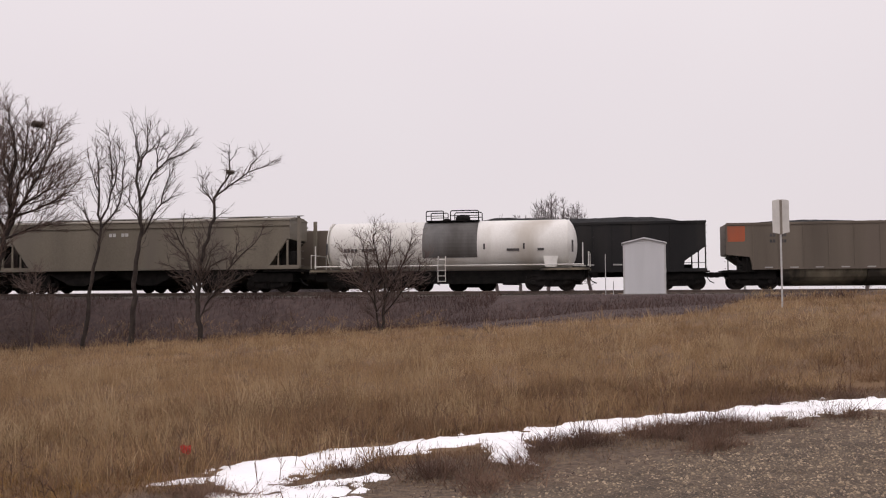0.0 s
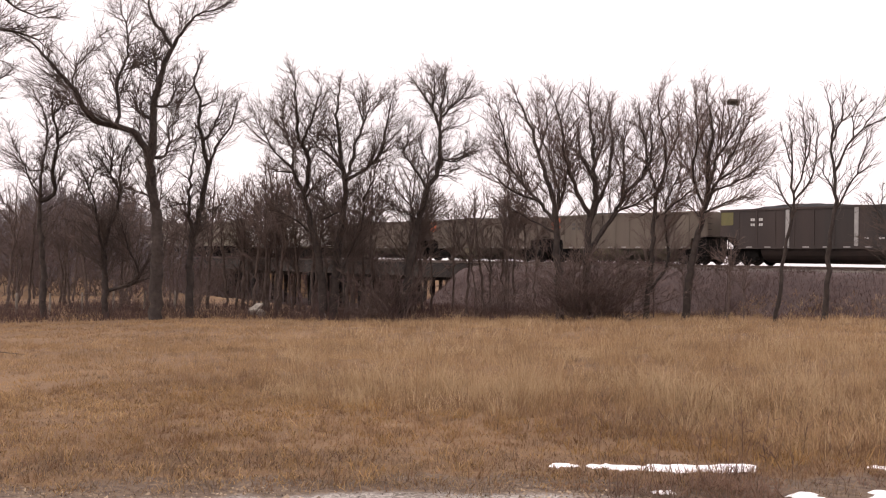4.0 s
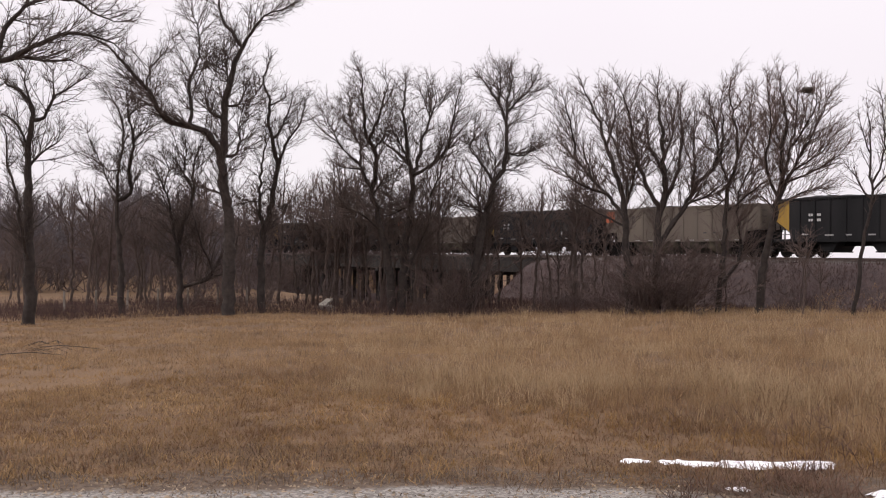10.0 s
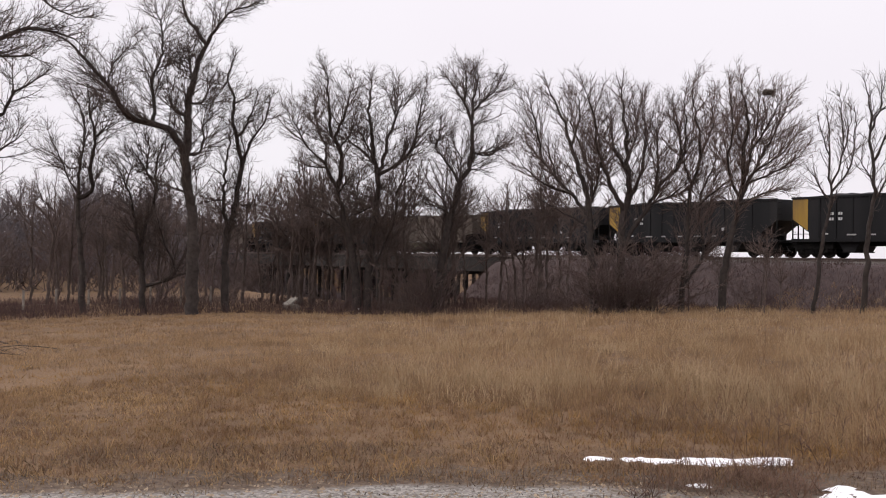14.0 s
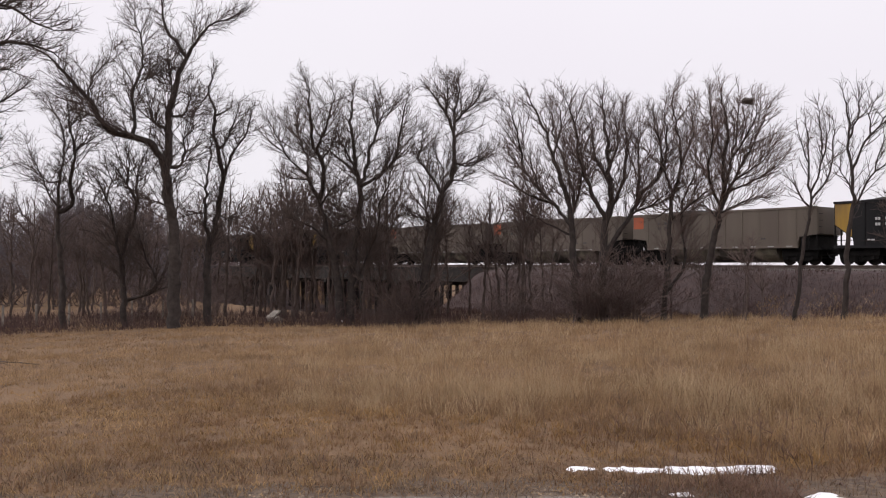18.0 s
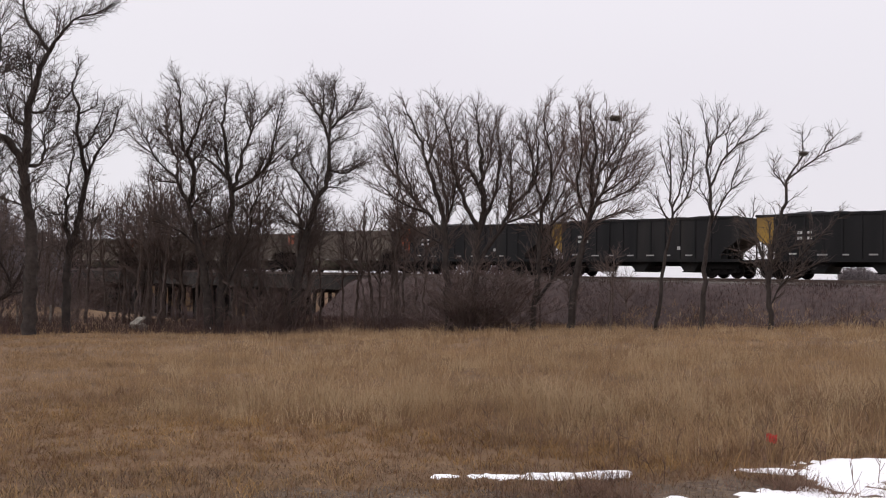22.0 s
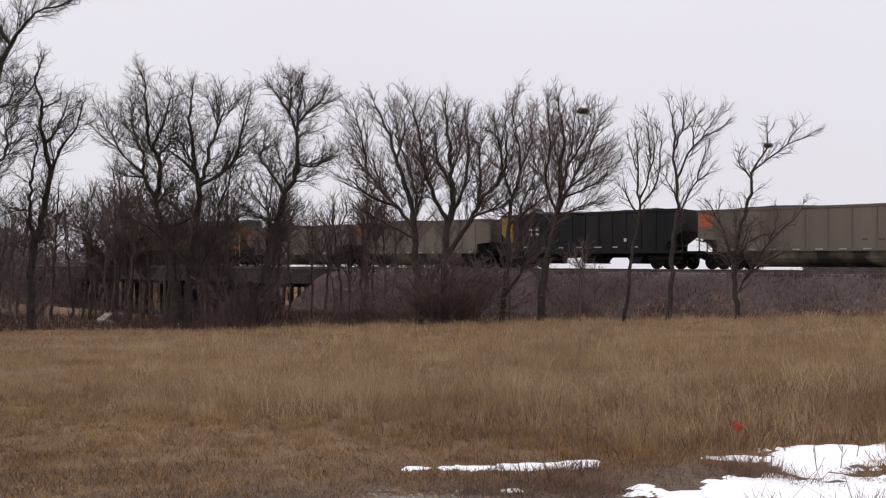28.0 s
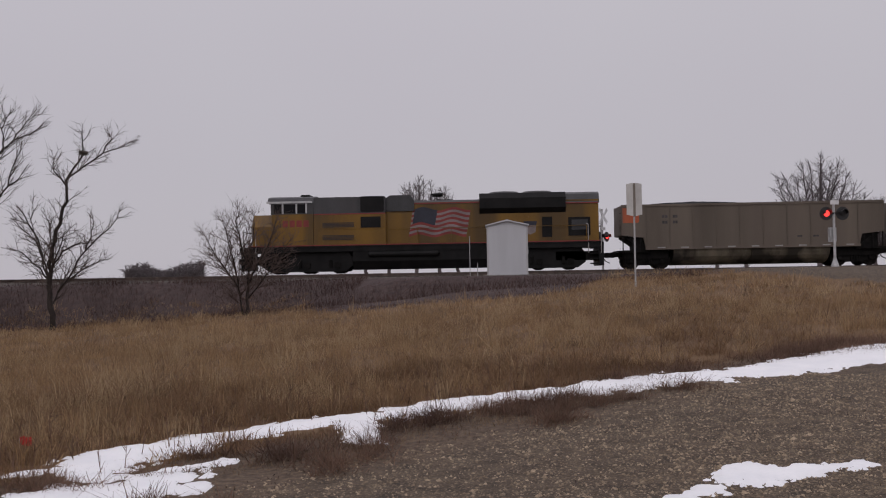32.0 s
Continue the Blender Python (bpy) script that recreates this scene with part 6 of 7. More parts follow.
    grown(43.4, 50, [(0.2, [(0.4, -0.2), (0.6, 3.3), (0.7, 5.3), (0.9, 6.6), (1.3, 7.8), (1.7, 9), (2.2, 10.6), (2.8, 11.8), (3.3, 13)]), (0.11, [(0.8, 5.3), (1.7, 6.5), (2.6, 7.5), (3.3, 8.4), (4.2, 9.4), (4.8, 10.7)]), (0.11, [(0.7, 5.4), (0.6, 6.6), (1.1, 8.7), (1.7, 10.3), (2, 13)]), (0.08, [(1.6, 6.4), (3.1, 7), (4.2, 7.9), (5, 9)]), (0.07, [(3.3, 8.4), (3.6, 9.9), (4, 11.5), (4.4, 12.5)]), (0.07, [(1.7, 9), (1.3, 10.6), (1.4, 11.8), (1.2, 12.5)]), (0.07, [(0.6, 6.3), (0.2, 7.8), (0.3, 9.4), (0.1, 11)]), (0.06, [(2.6, 7.5), (3, 9), (3, 10.2)]), (0.06, [(0.8, 4.8), (2, 5.4), (3.4, 6.2), (4.3, 6.2)])],
          "many-stemmed bare tree fanning out over the grass", 46, size=1.35, gap=0.55, rise=0.17, angle=36, twig="twig_pale")
    grown(42, 50, [(0.24, [(0.2, -0.2), (0.3, 3.2), (0.2, 5.1), (-0.1, 6.6), (0, 8.4), (0.1, 9.9), (0.3, 11.4), (0.6, 13)]), (0.13, [(0.3, 5.4), (1, 7.2), (1.5, 8.4), (1.6, 9.9), (2, 11.1), (2.3, 12.3)]), (0.11, [(0.2, 5.5), (-0.7, 7.5), (-1, 9.6), (-0.8, 11.4), (-0.9, 12.7)]), (0.1, [(0, 7.2), (0.7, 9), (0.9, 10.8), (1.2, 12)]), (0.14, [(0.2, 3.5), (-0.5, 4.8), (-1.2, 5.8), (-1.7, 6.9), (-2.5, 7.7), (-3, 8.7), (-3.1, 10.2), (-2.9, 11.4), (-3.1, 12.7)]), (0.08, [(-1.5, 6.5), (-1.6, 8.1), (-1.6, 10.2), (-1.8, 12)]), (0.06, [(-2.5, 7.7), (-2.8, 9), (-2.4, 10.5), (-2.2, 11.7)]), (0.06, [(-0.1, 8.1), (-0.5, 9.6), (-0.3, 11.4), (-0.2, 12.5)]), (0.06, [(-1.2, 5.8), (-2.2, 6.3), (-3.1, 7), (-3.8, 8.4)])],
          "broad many-limbed bare tree fanning up from one trunk", 38, size=1.35, gap=0.55, rise=0.17, angle=36, twig="twig_pale")
    grown(38.2, 50.5, [(0.14, [(0.6, -0.2), (0.3, 2.9), (0.2, 5.3), (0, 6.8), (-0.4, 8.3), (-0.2, 10.2), (0.1, 11.7), (-0.1, 12.7)]), (0.07, [(0, 6.8), (0.5, 8), (0.7, 9.6), (1.2, 11)]), (0.07, [(-0.3, 8.3), (-0.9, 9.6), (-1, 11.1), (-1.3, 12)]), (0.1, [(0.5, 1.6), (-0.6, 3.2), (-0.4, 5.3), (-0.6, 6.8), (-1.2, 8.3), (-1.3, 9.9), (-1.1, 11.3)]), (0.06, [(0.2, 5.5), (-0.8, 6.1), (-1.9, 7), (-2.3, 8)]), (0.05, [(0.1, 6.2), (0.8, 5.6), (1.4, 5.3)])],
          "thin-stemmed bare tree with crossing limbs", 47, size=1.3, gap=0.5, rise=0.17, angle=38, twig="twig_pale")
    grown(35.2, 50, [(0.19, [(1.2, -0.2), (0.9, 2.8), (0.4, 5.2), (0.1, 6.7), (0.1, 8.2), (-0.1, 9.7), (0.2, 11.2), (0.3, 12.8)]), (0.09, [(0.1, 6.8), (-0.3, 8.5), (-0.6, 10.3), (-0.8, 12.3)]), (0.1, [(0.3, 5.8), (-0.4, 7.3), (-1.3, 9.1), (-2, 10.6), (-2.3, 11.8)]), (0.08, [(0.3, 6), (0.9, 7.6), (0.6, 9.4), (0.8, 11.1), (0.9, 12.2)]), (0.06, [(-0.2, 6.7), (-1.3, 7.2), (-2.5, 7.9), (-3, 8.9)]), (0.06, [(0.3, 5.6), (-1.3, 6.3), (-2.6, 6)]), (0.06, [(-0.3, 8.5), (-1.3, 10), (-1.6, 11.8)]), (0.06, [(-0.4, 7.3), (-1.8, 8.2), (-2.8, 9.7)]), (0.06, [(0.1, 8.2), (0.6, 10.2), (0.3, 11.5)]), (0.06, [(0.4, 5.3), (1.2, 6.1), (1.8, 5.3)])],
          "rounded bare tree with fine dense twigs", 39, size=1.35, gap=0.48, rise=0.14, angle=40, twig="twig_pale")
    grown(31.4, 48.5, [(0.1, [(0.1, -0.2), (-0.3, 3.3), (-0.7, 5.6), (-0.6, 7), (-0.6, 8.8), (-0.4, 10.6)]), (0.05, [(-0.6, 5.8), (0.1, 6.7), (0.6, 7.6)]), (0.05, [(-0.7, 6.5), (-1.2, 7.9), (-1.1, 9.3), (-1, 10.9)]), (0.05, [(-0.9, 5.8), (-1.6, 7.4), (-1.8, 9.6), (-1.6, 10.8)]), (0.035, [(-0.6, 7.9), (-0.2, 9.1), (0, 9.9)]), (0.035, [(-1.2, 7.9), (-1.5, 9.2), (-1.4, 10.3)])],
          "thin bare sapling leaning beside the bank", 41, size=0.85, gap=0.62, dense=0.7, rise=0.2, angle=34)
    grown(28.9, 48, [(0.13, [(0, -0.2), (-0.2, 3.1), (-0.4, 5.4), (-0.4, 6.8), (-0.3, 8.2), (-0.3, 9.3), (-0.1, 10.5), (0.1, 11.6)]), (0.05, [(-0.3, 8.4), (-0.6, 9.5), (-0.8, 10.5), (-1.1, 11.4)]), (0.06, [(-0.4, 7.1), (-1, 8.4), (-1.6, 9.1), (-2.3, 9.4), (-3.2, 10)]), (0.035, [(-1.6, 9.1), (-2.1, 10), (-2.7, 10.9)]), (0.035, [(-1.1, 8.6), (-1.2, 9.8), (-1.8, 10.8)]), (0.05, [(-0.5, 5.4), (-1.3, 7), (-1.8, 8.5), (-2, 9.3)]), (0.04, [(-0.4, 6.2), (0.1, 7.3), (0, 8.2)]), (0.035, [(-0.6, 9.5), (-1, 9.8), (-1.4, 10.6)]), (0.035, [(-1.3, 7), (-1.8, 7.3), (-2.3, 8)])],
          "thin bare tree with upright whippy branches", 40, size=0.85, gap=0.62, dense=0.7, rise=0.2, angle=34)
    grown(25, 46, [(0.12, [(-0.1, -0.2), (0.1, 2.1), (0, 3.5), (-0.4, 5.3), (-0.6, 6), (-0.6, 6.7), (-0.8, 7.3), (-1.3, 8.1), (-1.4, 8.8), (-1.2, 9.7)]), (0.045, [(-0.7, 6.9), (-1.4, 7.6), (-2.2, 8.2), (-3.1, 8.5), (-3.5, 8.9)]), (0.03, [(-2.2, 8.3), (-2.5, 8.8), (-2.8, 9.2)]), (0.04, [(-0.6, 6.7), (-0.2, 7.4), (0, 8.5)]), (0.025, [(-1.4, 8.8), (-1.9, 9.4)]), (0.05, [(0.1, 2.1), (0.5, 3.9), (0.9, 5.2), (0.6, 6.5)]), (0.05, [(0, 2.7), (-0.5, 3.7), (-1.2, 4.1), (-1.7, 3.8)]), (0.04, [(0.6, 4.5), (1.1, 5.3), (1.4, 5.9)]), (0.04, [(0.1, 3.5), (0.1, 4.8), (0.4, 5.9)]), (0.04, [(0.4, 1.3), (-0.7, 2.7), (-1, 3.7)]), (0.05, [(-0.1, 1.9), (-1.4, 3.7), (-2.5, 4.8), (-3, 5.9)]), (0.045, [(-0.1, 2.6), (0.7, 4.2), (1.4, 4.9), (1.8, 5.6)]), (0.04, [(-0.1, 2.3), (-0.5, 4.4), (-1, 5.1)]), (0.04, [(-0.2, 2.2), (-1.7, 3.1), (-2.8, 3.5)]), (0.04, [(-0, 2.4), (1.2, 3.6), (2.1, 4.1)]), (0.035, [(-1.4, 3.7), (-1.8, 4.9), (-1.6, 5.7)])],
          "small crooked bare tree with drooping side limbs", 42, size=0.7, gap=0.5, dense=0.75, rise=0.1)
    grown(14.2, 43.5, [(0.07, [(0.0, -0.2), (-0.2, 2.4), (-0.5, 5.2)]), (0.05, [(0.1, -0.1), (0.5, 2.6), (1.1, 4.9)]), (0.045, [(-0.3, 1.6), (-1.2, 3.6), (-1.5, 5.0)]), (0.04, [(-0.1, 0.8), (-1.5, 2.6), (-2.2, 3.9)]), (0.04, [(0.3, 1.2), (1.4, 3.0), (1.9, 4.2)]), (0.04, [(-0.2, 2.2), (0.3, 4.0), (0.2, 5.4)])],
          "small bare bush at the embankment's foot", 43, size=0.75, gap=0.26, thin=0.0065, twig="twig_pale", name="bush", category="bush")
    # slimmer trees and saplings of the second row
    rng = random.Random(5)
    made = []
    for k in range(6):
        made.append(grown(58 + 3 * k, 62 + k, fan(rng, rng.uniform(7.5, 9.5), rng.uniform(1.3, 2.0), 4, 0.085, 0.42), "slim bare tree in the second row", 50 + k, bare=0.1, size=1.15, gap=0.75, thin=0.0105, dense=1.2, wander=0.15, levels=2, bark="bark_hazed", twig="twig_pale", group="second row of trees"))
    rows = [(rng.uniform(60, 80), rng.uniform(56, 78)) for _ in range(24)] + [(rng.uniform(69, 77), rng.uniform(56, 66)) for _ in range(8)] + [(rng.uniform(52.8, 66), rng.uniform(57, 66)) for _ in range(22)] + [(rng.uniform(44, 49), rng.uniform(58, 63)) for _ in range(6)] + [(rng.uniform(31, 40), rng.uniform(50, 53)) for _ in range(5)]
    for k, (az, r) in enumerate(rows):
        x, y, z = spot(az, r)
        if y > 43.5 and x > -62 or 49.2 < az < 52.6:
            continue
        o = copy_thing(made[k % 6], pose(x, y, z, 0, 0, rng.uniform(0, 360)))
        o.scale = (rng.uniform(0.75, 1.12) * (0.55 if az < 44 else 1.2 if az < 67 else 1.0),) * 3
    for az, r, k in ((49.6, 61, 0.95), (50.4, 63, 0.8), (48.5, 60, 1.0), (52.3, 63, 0.9), (53.4, 60, 1.05), (47.4, 60, 0.85), (51.7, 63, 0.8)):
        o = copy_thing(made[int(az * 7) % 6], pose(*spot(az, r), 0, 0, az * 40))
        o.scale = (k * 1.2, k * 1.2, k * 1.25)
    edge = []
    for k in range(3):
        edge.append(grown(80 + 4 * k, 120, fan(rng, 10 + k, 3.0, 6, 0.2, 0.25), "bare tree at the edge of the far woods", 70 + k, size=1.8, gap=1.1, dense=0.7, thin=0.02, levels=2, bark="hazed_wood", twig="hazed_wood", group="far woods"))
    # undergrowth trees between the trunks, in front of the embankment
    for k in range(17):
        az = rng.choice((rng.uniform(55, 64), rng.uniform(46.5, 52), rng.uniform(33, 40), rng.uniform(44, 66)))
        r = min(rng.uniform(38, 43.4) / math.cos(radians(az)), 64)
        if 49.0 < az < 52.8:
            continue
        x, y, z = spot(az, r)
        o = copy_thing(made[(k * 5) % 6], pose(x, y, z, 0, 0, rng.uniform(0, 360)))
        o.scale = (rng.uniform(0.6, 1.0) * (1.0 if az > 44 else 0.72),) * 3
    for k in range(40):
        az, r = rng.uniform(69, 92), rng.uniform(88, 150)
        x, y, z = spot(az, r)
        o = copy_thing(edge[k % 3], pose(x, y, z, 0, 0, rng.uniform(0, 360)))
        o.scale = (rng.uniform(0.8, 1.25),) * 3
    # brush between the trunks
    brushes = []
    for k in range(4):
        t = Tree(60 + k, angle=34, forks=2.9, lift=0.06, wander=0.24, depth=2, ratio=0.6, twig=0.012)
        for _ in range(8):
            t.branch(Vector((rng.uniform(-0.9, 0.9), rng.uniform(-0.6, 0.6), 0)), Vector((rng.gauss(0, 0.45), rng.gauss(0, 0.45), 1)).normalized(), rng.uniform(1.8, 3.8), 0.028, 0, 0.15, 0.02)
        brushes.append(tubes("brush", t.stem + t.limbs + t.fine, "twig_red" if k == 2 else "twig_pale", 3))
    rows = [(rng.choice((rng.uniform(46.5, 50), rng.uniform(53, 76), rng.uniform(53, 76))), rng.uniform(52, 62), 0.7) for _ in range(24)] + [(rng.uniform(33, 47), rng.uniform(50, 54), 0.6) for _ in range(7)] + [(rng.uniform(41.0, 43.4), rng.uniform(48.5, 50.5), 1.1) for _ in range(20)] + [(rng.uniform(53.2, 55.6), rng.uniform(55, 58), 1.0) for _ in range(10)] + [(rng.uniform(56, 62), rng.uniform(52, 56), 0.6) for _ in range(6)] + [(rng.uniform(43.5, 48.7), rng.uniform(52, 58), 0.7) for _ in range(6)] + [(62.5 + 0.5 * k + rng.uniform(-0.3, 0.3), rng.uniform(82, 92), 1.5) for k in range(46)]
    for k, (az, r, s) in enumerate(rows):
        x, y, z = spot(az, r)
        if y > 46.5 and x > -58 or 48.9 < az < 52.6:
            continue
        o = tagged(new("brush", brushes[k % 4]), "tangled leafless brush between the trees", "bush", "brush along the creek", "stuff")
        o.matrix_basis = pose(x, y, z, 0, 0, rng.uniform(0, 360))
        o.scale = (s * rng.uniform(0.8, 1.4), s * rng.uniform(0.8, 1.4), s * rng.uniform(0.35, 0.95))
    # trees beyond the tracks
    for k, (az, r, h, w) in enumerate([(4.2, 150, 19.5, 3.4), (2.6, 150, 18.5, 3.2), (5.8, 160, 16.5, 2.8), (7.2, 160, 16, 2.8), (1.5, 160, 15, 2.8), (-19.4, 120, 17.2, 6.0), (-15.6, 135, 11, 2.6), (-24.2, 125, 13, 3.4), (-22.4, 135, 12, 3.0), (-13.9, 150, 10, 2.4)]):
        grown(az, r, fan(rng, h, w, 12, 0.3, 0.25), "distant bare tree beyond the railway", 80 + k, size=1.5, gap=0.5, dense=1.0, thin=0.022, levels=2, bark="hazed_wood", twig="hazed_wood", group="trees beyond the tracks")


build_trees()


def far_woods():
    """Woods too far off to count: thin uneven stems and twigs in one mass."""
    rng = np.random.default_rng(9)
    rows = []
    for az0, az1, r0, r1, n, h0, h1 in ((66, 100, 95, 190, 900, 6, 12.5), (17, 21.3, 300, 330, 420, 3.0, 7.2)):
        az, r = np.radians(rng.uniform(az0, az1, n)), rng.uniform(r0, r1, n)
        hump = 0.8 + 0.2 * np.sin(np.degrees(az) * 1.3 + 2 * np.sin(np.degrees(az) * 0.61))
        h = rng.uniform(h0, h1, n) * hump
        x, y = -r * np.sin(az), r * np.cos(az)
        z = land(x, y)
        wide = 0.00045 * r
        for i in range(n):
            top = (x[i] + rng.normal(0, 0.4), y[i] + rng.normal(0, 0.4), z[i] + h[i])
            rows.append((x[i], y[i], z[i] - 0.3, *top, wide[i] * 1.0, wide[i] * 0.5))
            for _ in range(16):
                k = rng.uniform(0.25, 0.9)
                px, py, pz = x[i] + (top[0] - x[i]) * k, y[i] + (top[1] - y[i]) * k, z[i] + h[i] * k
                l = h[i] * 0.2
                rows.append((px, py, pz, px + rng.normal(0, l), py + rng.normal(0, l), pz + abs(rng.normal(0.9, 0.3)) * l, wide[i] * 1.1, 0.0))
    tagged(new("far_woods", tubes("far_woods", rows, "hazed_wood", 3)), "leafless woods in the distance, greyed by painted haze", "woods", kind="stuff")
    # thicket along the creek beyond the bridge
    rows = []
    n = 1200
    az, y = np.radians(np.where(np.arange(n) % 4 == 0, rng.uniform(37, 50, n), rng.uniform(52.7, 68, n))), rng.uniform(62, 74, n)
    x, h = -y * np.tan(az), rng.uniform(2.4, 5.2, n)
    z = land(x, y)
    for i in range(n):
        lean = rng.normal(0, 0.35, 2)
        rows.append((x[i], y[i], z[i] - 0.3, x[i] + lean[0], y[i] + lean[1], z[i] + h[i], 0.045, 0.015))
        for _ in range(14):
            k = rng.uniform(0.08, 0.9)
            px, py, pz = x[i] + lean[0] * k, y[i] + lean[1] * k, z[i] + h[i] * k
            l = h[i] * 0.24
            rows.append((px, py, pz, px + rng.normal(0, l), py + rng.normal(0, l), pz + abs(rng.normal(0.6, 0.4)) * l, 0.04, 0.005))
    tagged(new("thicket", tubes("thicket", rows, "twig_red", 3)), "dark leafless thicket along the creek beyond the railway", "bushes", kind="stuff")


far_woods()


def nest(az, r, up, size):
    x, y, _ = spot(az, r)
    rng = random.Random(int(az * 10))
    s = Shape()
    s.lathe([(-0.5 * size, 0.12 * size), (-0.35 * size, 0.75 * size), (0.05 * size, size), (0.4 * size, 0.8 * size), (0.5 * size, 0.4 * size)], 10, "z")
    for _ in range(70):
        a, b = rng.uniform(0, 6.28), rng.uniform(-0.5, 0.5) * size
        p = Vector((math.cos(a) * size * 0.8, math.sin(a) * size * 0.8, b))
        s.tube(p, p + Vector((rng.gauss(0, 0.5), rng.gauss(0, 0.5), rng.gauss(0, 0.3))) * size, 0.012, 0.006, 3)
    solid("squirrel_nest", s, "nest", "dark ball of leaves and twigs high in a bare tree", "nest", "nests in the trees", at=pose(x, y, EYE + r * math.tan(radians(up))))


for row in ((33.98, 49.6, 9.5, 0.3), (41.99, 49.7, 6.9, 0.17), (60.97, 54.8, 8.4, 0.17), (23.27, 45.8, 7.2, 0.2)):
    nest(*row)
# ---- things by the crossing ----
def build_shed():
    x0, x1, y0, y1 = 0.38, 2.38, 46.6, 48.6
    b = float(land(1.2, 46.6))
    z0, z1 = b - 0.02, b + 2.5
    t = thing("signal_shed", "pale grey metal railway signal shed with a low gable roof", "shed", at=pose(0, 0, 0))
    part("wall", Shape().box(x0, x1, y0, y1, z0, z1, 0.02), "shed_paint", t)
    roof = Shape().prism([(x0 - 0.08, z1 - 0.03), ((x0 + x1) / 2, z1 + 0.22), (x1 + 0.08, z1 - 0.03), (x1 + 0.08, z1 + 0.03), ((x0 + x1) / 2, z1 + 0.29), (x0 - 0.08, z1 + 0.03)], y0 - 0.12, y1 + 0.12)
    part("roof", roof, "shed_paint", t)
    part("gable", Shape().prism([(x0, z1 - 0.02), (x1, z1 - 0.02), ((x0 + x1) / 2, z1 + 0.22)], y0 + 0.02, y0 + 0.06), "shed_paint", t)
    part("corner_trim", Shape().box(x0 - 0.02, x0 + 0.06, y0 - 0.012, y0 + 0.03, z0, z1 - 0.05), "galvanised", t)
    part("corner_trim", Shape().box(x1 - 0.06, x1 + 0.02, y0 - 0.012, y0 + 0.03, z0, z1 - 0.05), "galvanised", t)
    part("foundation", Shape().box(x0 - 0.1, x1 + 0.1, y0 - 0.05, y1 + 0.1, z0 - 0.4, z0 + 0.06), "concrete", t)
    d = part("door", Shape().box(x1, x1 + 0.03, y0 + 0.5, y0 + 1.5, z0 + 0.2, z1 - 0.25), "shed_paint", t)
    part("door_handle", Shape().box(x1 + 0.03, x1 + 0.07, y0 + 0.6, y0 + 0.66, z0 + 1.1, z0 + 1.3), "galvanised", d)
    for x, h in ((-0.12, 0.65), (-0.5, 2.0)):
        z = float(land(x, 47.0))
        solid("marker_post", Shape().tube((x, 47.0, z - 0.2), (x, 47.0, z + h), 0.02, 0.02, 8), "galvanised", "thin pale marker post beside the shed", "post", "marker posts")


build_shed()


def build_sign():
    x, y = 6.0, 36.0
    z = float(land(x, y))
    t = thing("road_sign", "tall pale sign panels seen from behind on a steel post", "sign", at=pose(x, y, z))
    top = 4.87 - z
    part("post", Shape().box(-0.03, 0.03, 0.0, 0.05, -0.3, top - 0.1), "galvanised", t)
    part("sign_panel", Shape().prism([(-0.29, top - 1.22), (-0.03, top - 1.28), (-0.03, top), (-0.29, top - 0.05)], -0.04, -0.02), "sign_back", t)
    part("sign_panel", Shape().prism([(0.05, top - 1.28), (0.30, top - 1.22), (0.30, top - 0.05), (0.05, top)], -0.03, -0.01), "sign_back", t)
    part("seam", Shape().box(-0.035, 0.055, -0.045, -0.03, top - 1.3, top - 0.02), "fence_wood", t)


build_sign()


def crossing_signal(x, y, lit, turn, buck):
    z = float(land(x, y))
    t = thing("crossing_signal", "railway crossing signal with red flashing lamps and crossbuck", "crossing signal", "crossing signals", at=pose(x, y, z, 0, 0, turn))
    part("mast", Shape().tube((0, 0, 0), (0, 0, 4.4 if buck else 3.3), 0.07, 0.06, 12), "galvanised", t)
    part("base", Shape().lathe([(0, 0.18), (0.1, 0.17), (0.3, 0.1), (0.4, 0.09)], 14, "z"), "galvanised", t)
    part("lamp_arm", Shape().box(-0.5, 0.5, -0.06, 0.06, 2.52, 2.62), "black_paint", t)
    for s in (-0.42, 0.42):
        disc = part("backboard", Shape().lathe([(-0.06, 0.33), (-0.03, 0.33)], 24, "y", (s, 0, 2.57)), "black_paint", t)
        lens_ = part("lens", Shape().lathe([(-0.10, 0.15), (-0.12, 0.11), (-0.13, 0.02)], 20, "y", (s, 0, 2.57)), "lamp_red" if (s < 0) == lit else "black_paint", disc)
        hood = Shape()
        ring = np.linspace(math.radians(-10), math.radians(190), 14)
        hood.add([(s + 0.17 * math.cos(a), -0.07, 2.57 + 0.17 * math.sin(a)) for a in ring] + [(s + 0.17 * math.cos(a), -0.32, 2.59 + 0.17 * math.sin(a)) for a in ring], [(i, i + 1, i + 15, i + 14) for i in range(13)])
        part("hood", hood, "black_paint", disc)
    for a in buck:
        b = Shape().box(-0.62, 0.62, -0.1, -0.085, -0.11, 0.11)
        part("crossbuck_board", b, "sign_white", t, at=pose(0, 0 if a > 0 else -0.02, 3.95, 0, a, 0))
    part("count_plate", Shape().box(-0.22, 0.22, -0.1, -0.09, 3.0, 3.2), "sign_white", t)
    part("control_box", Shape().box(-0.16, 0.16, 0.08, 0.3, 1.2, 1.9, 0.02), "galvanised", t)


crossing_signal(17.15, 46.0, True, 10, ())
crossing_signal(8.0, 62.0, False, 50, (45, -45))


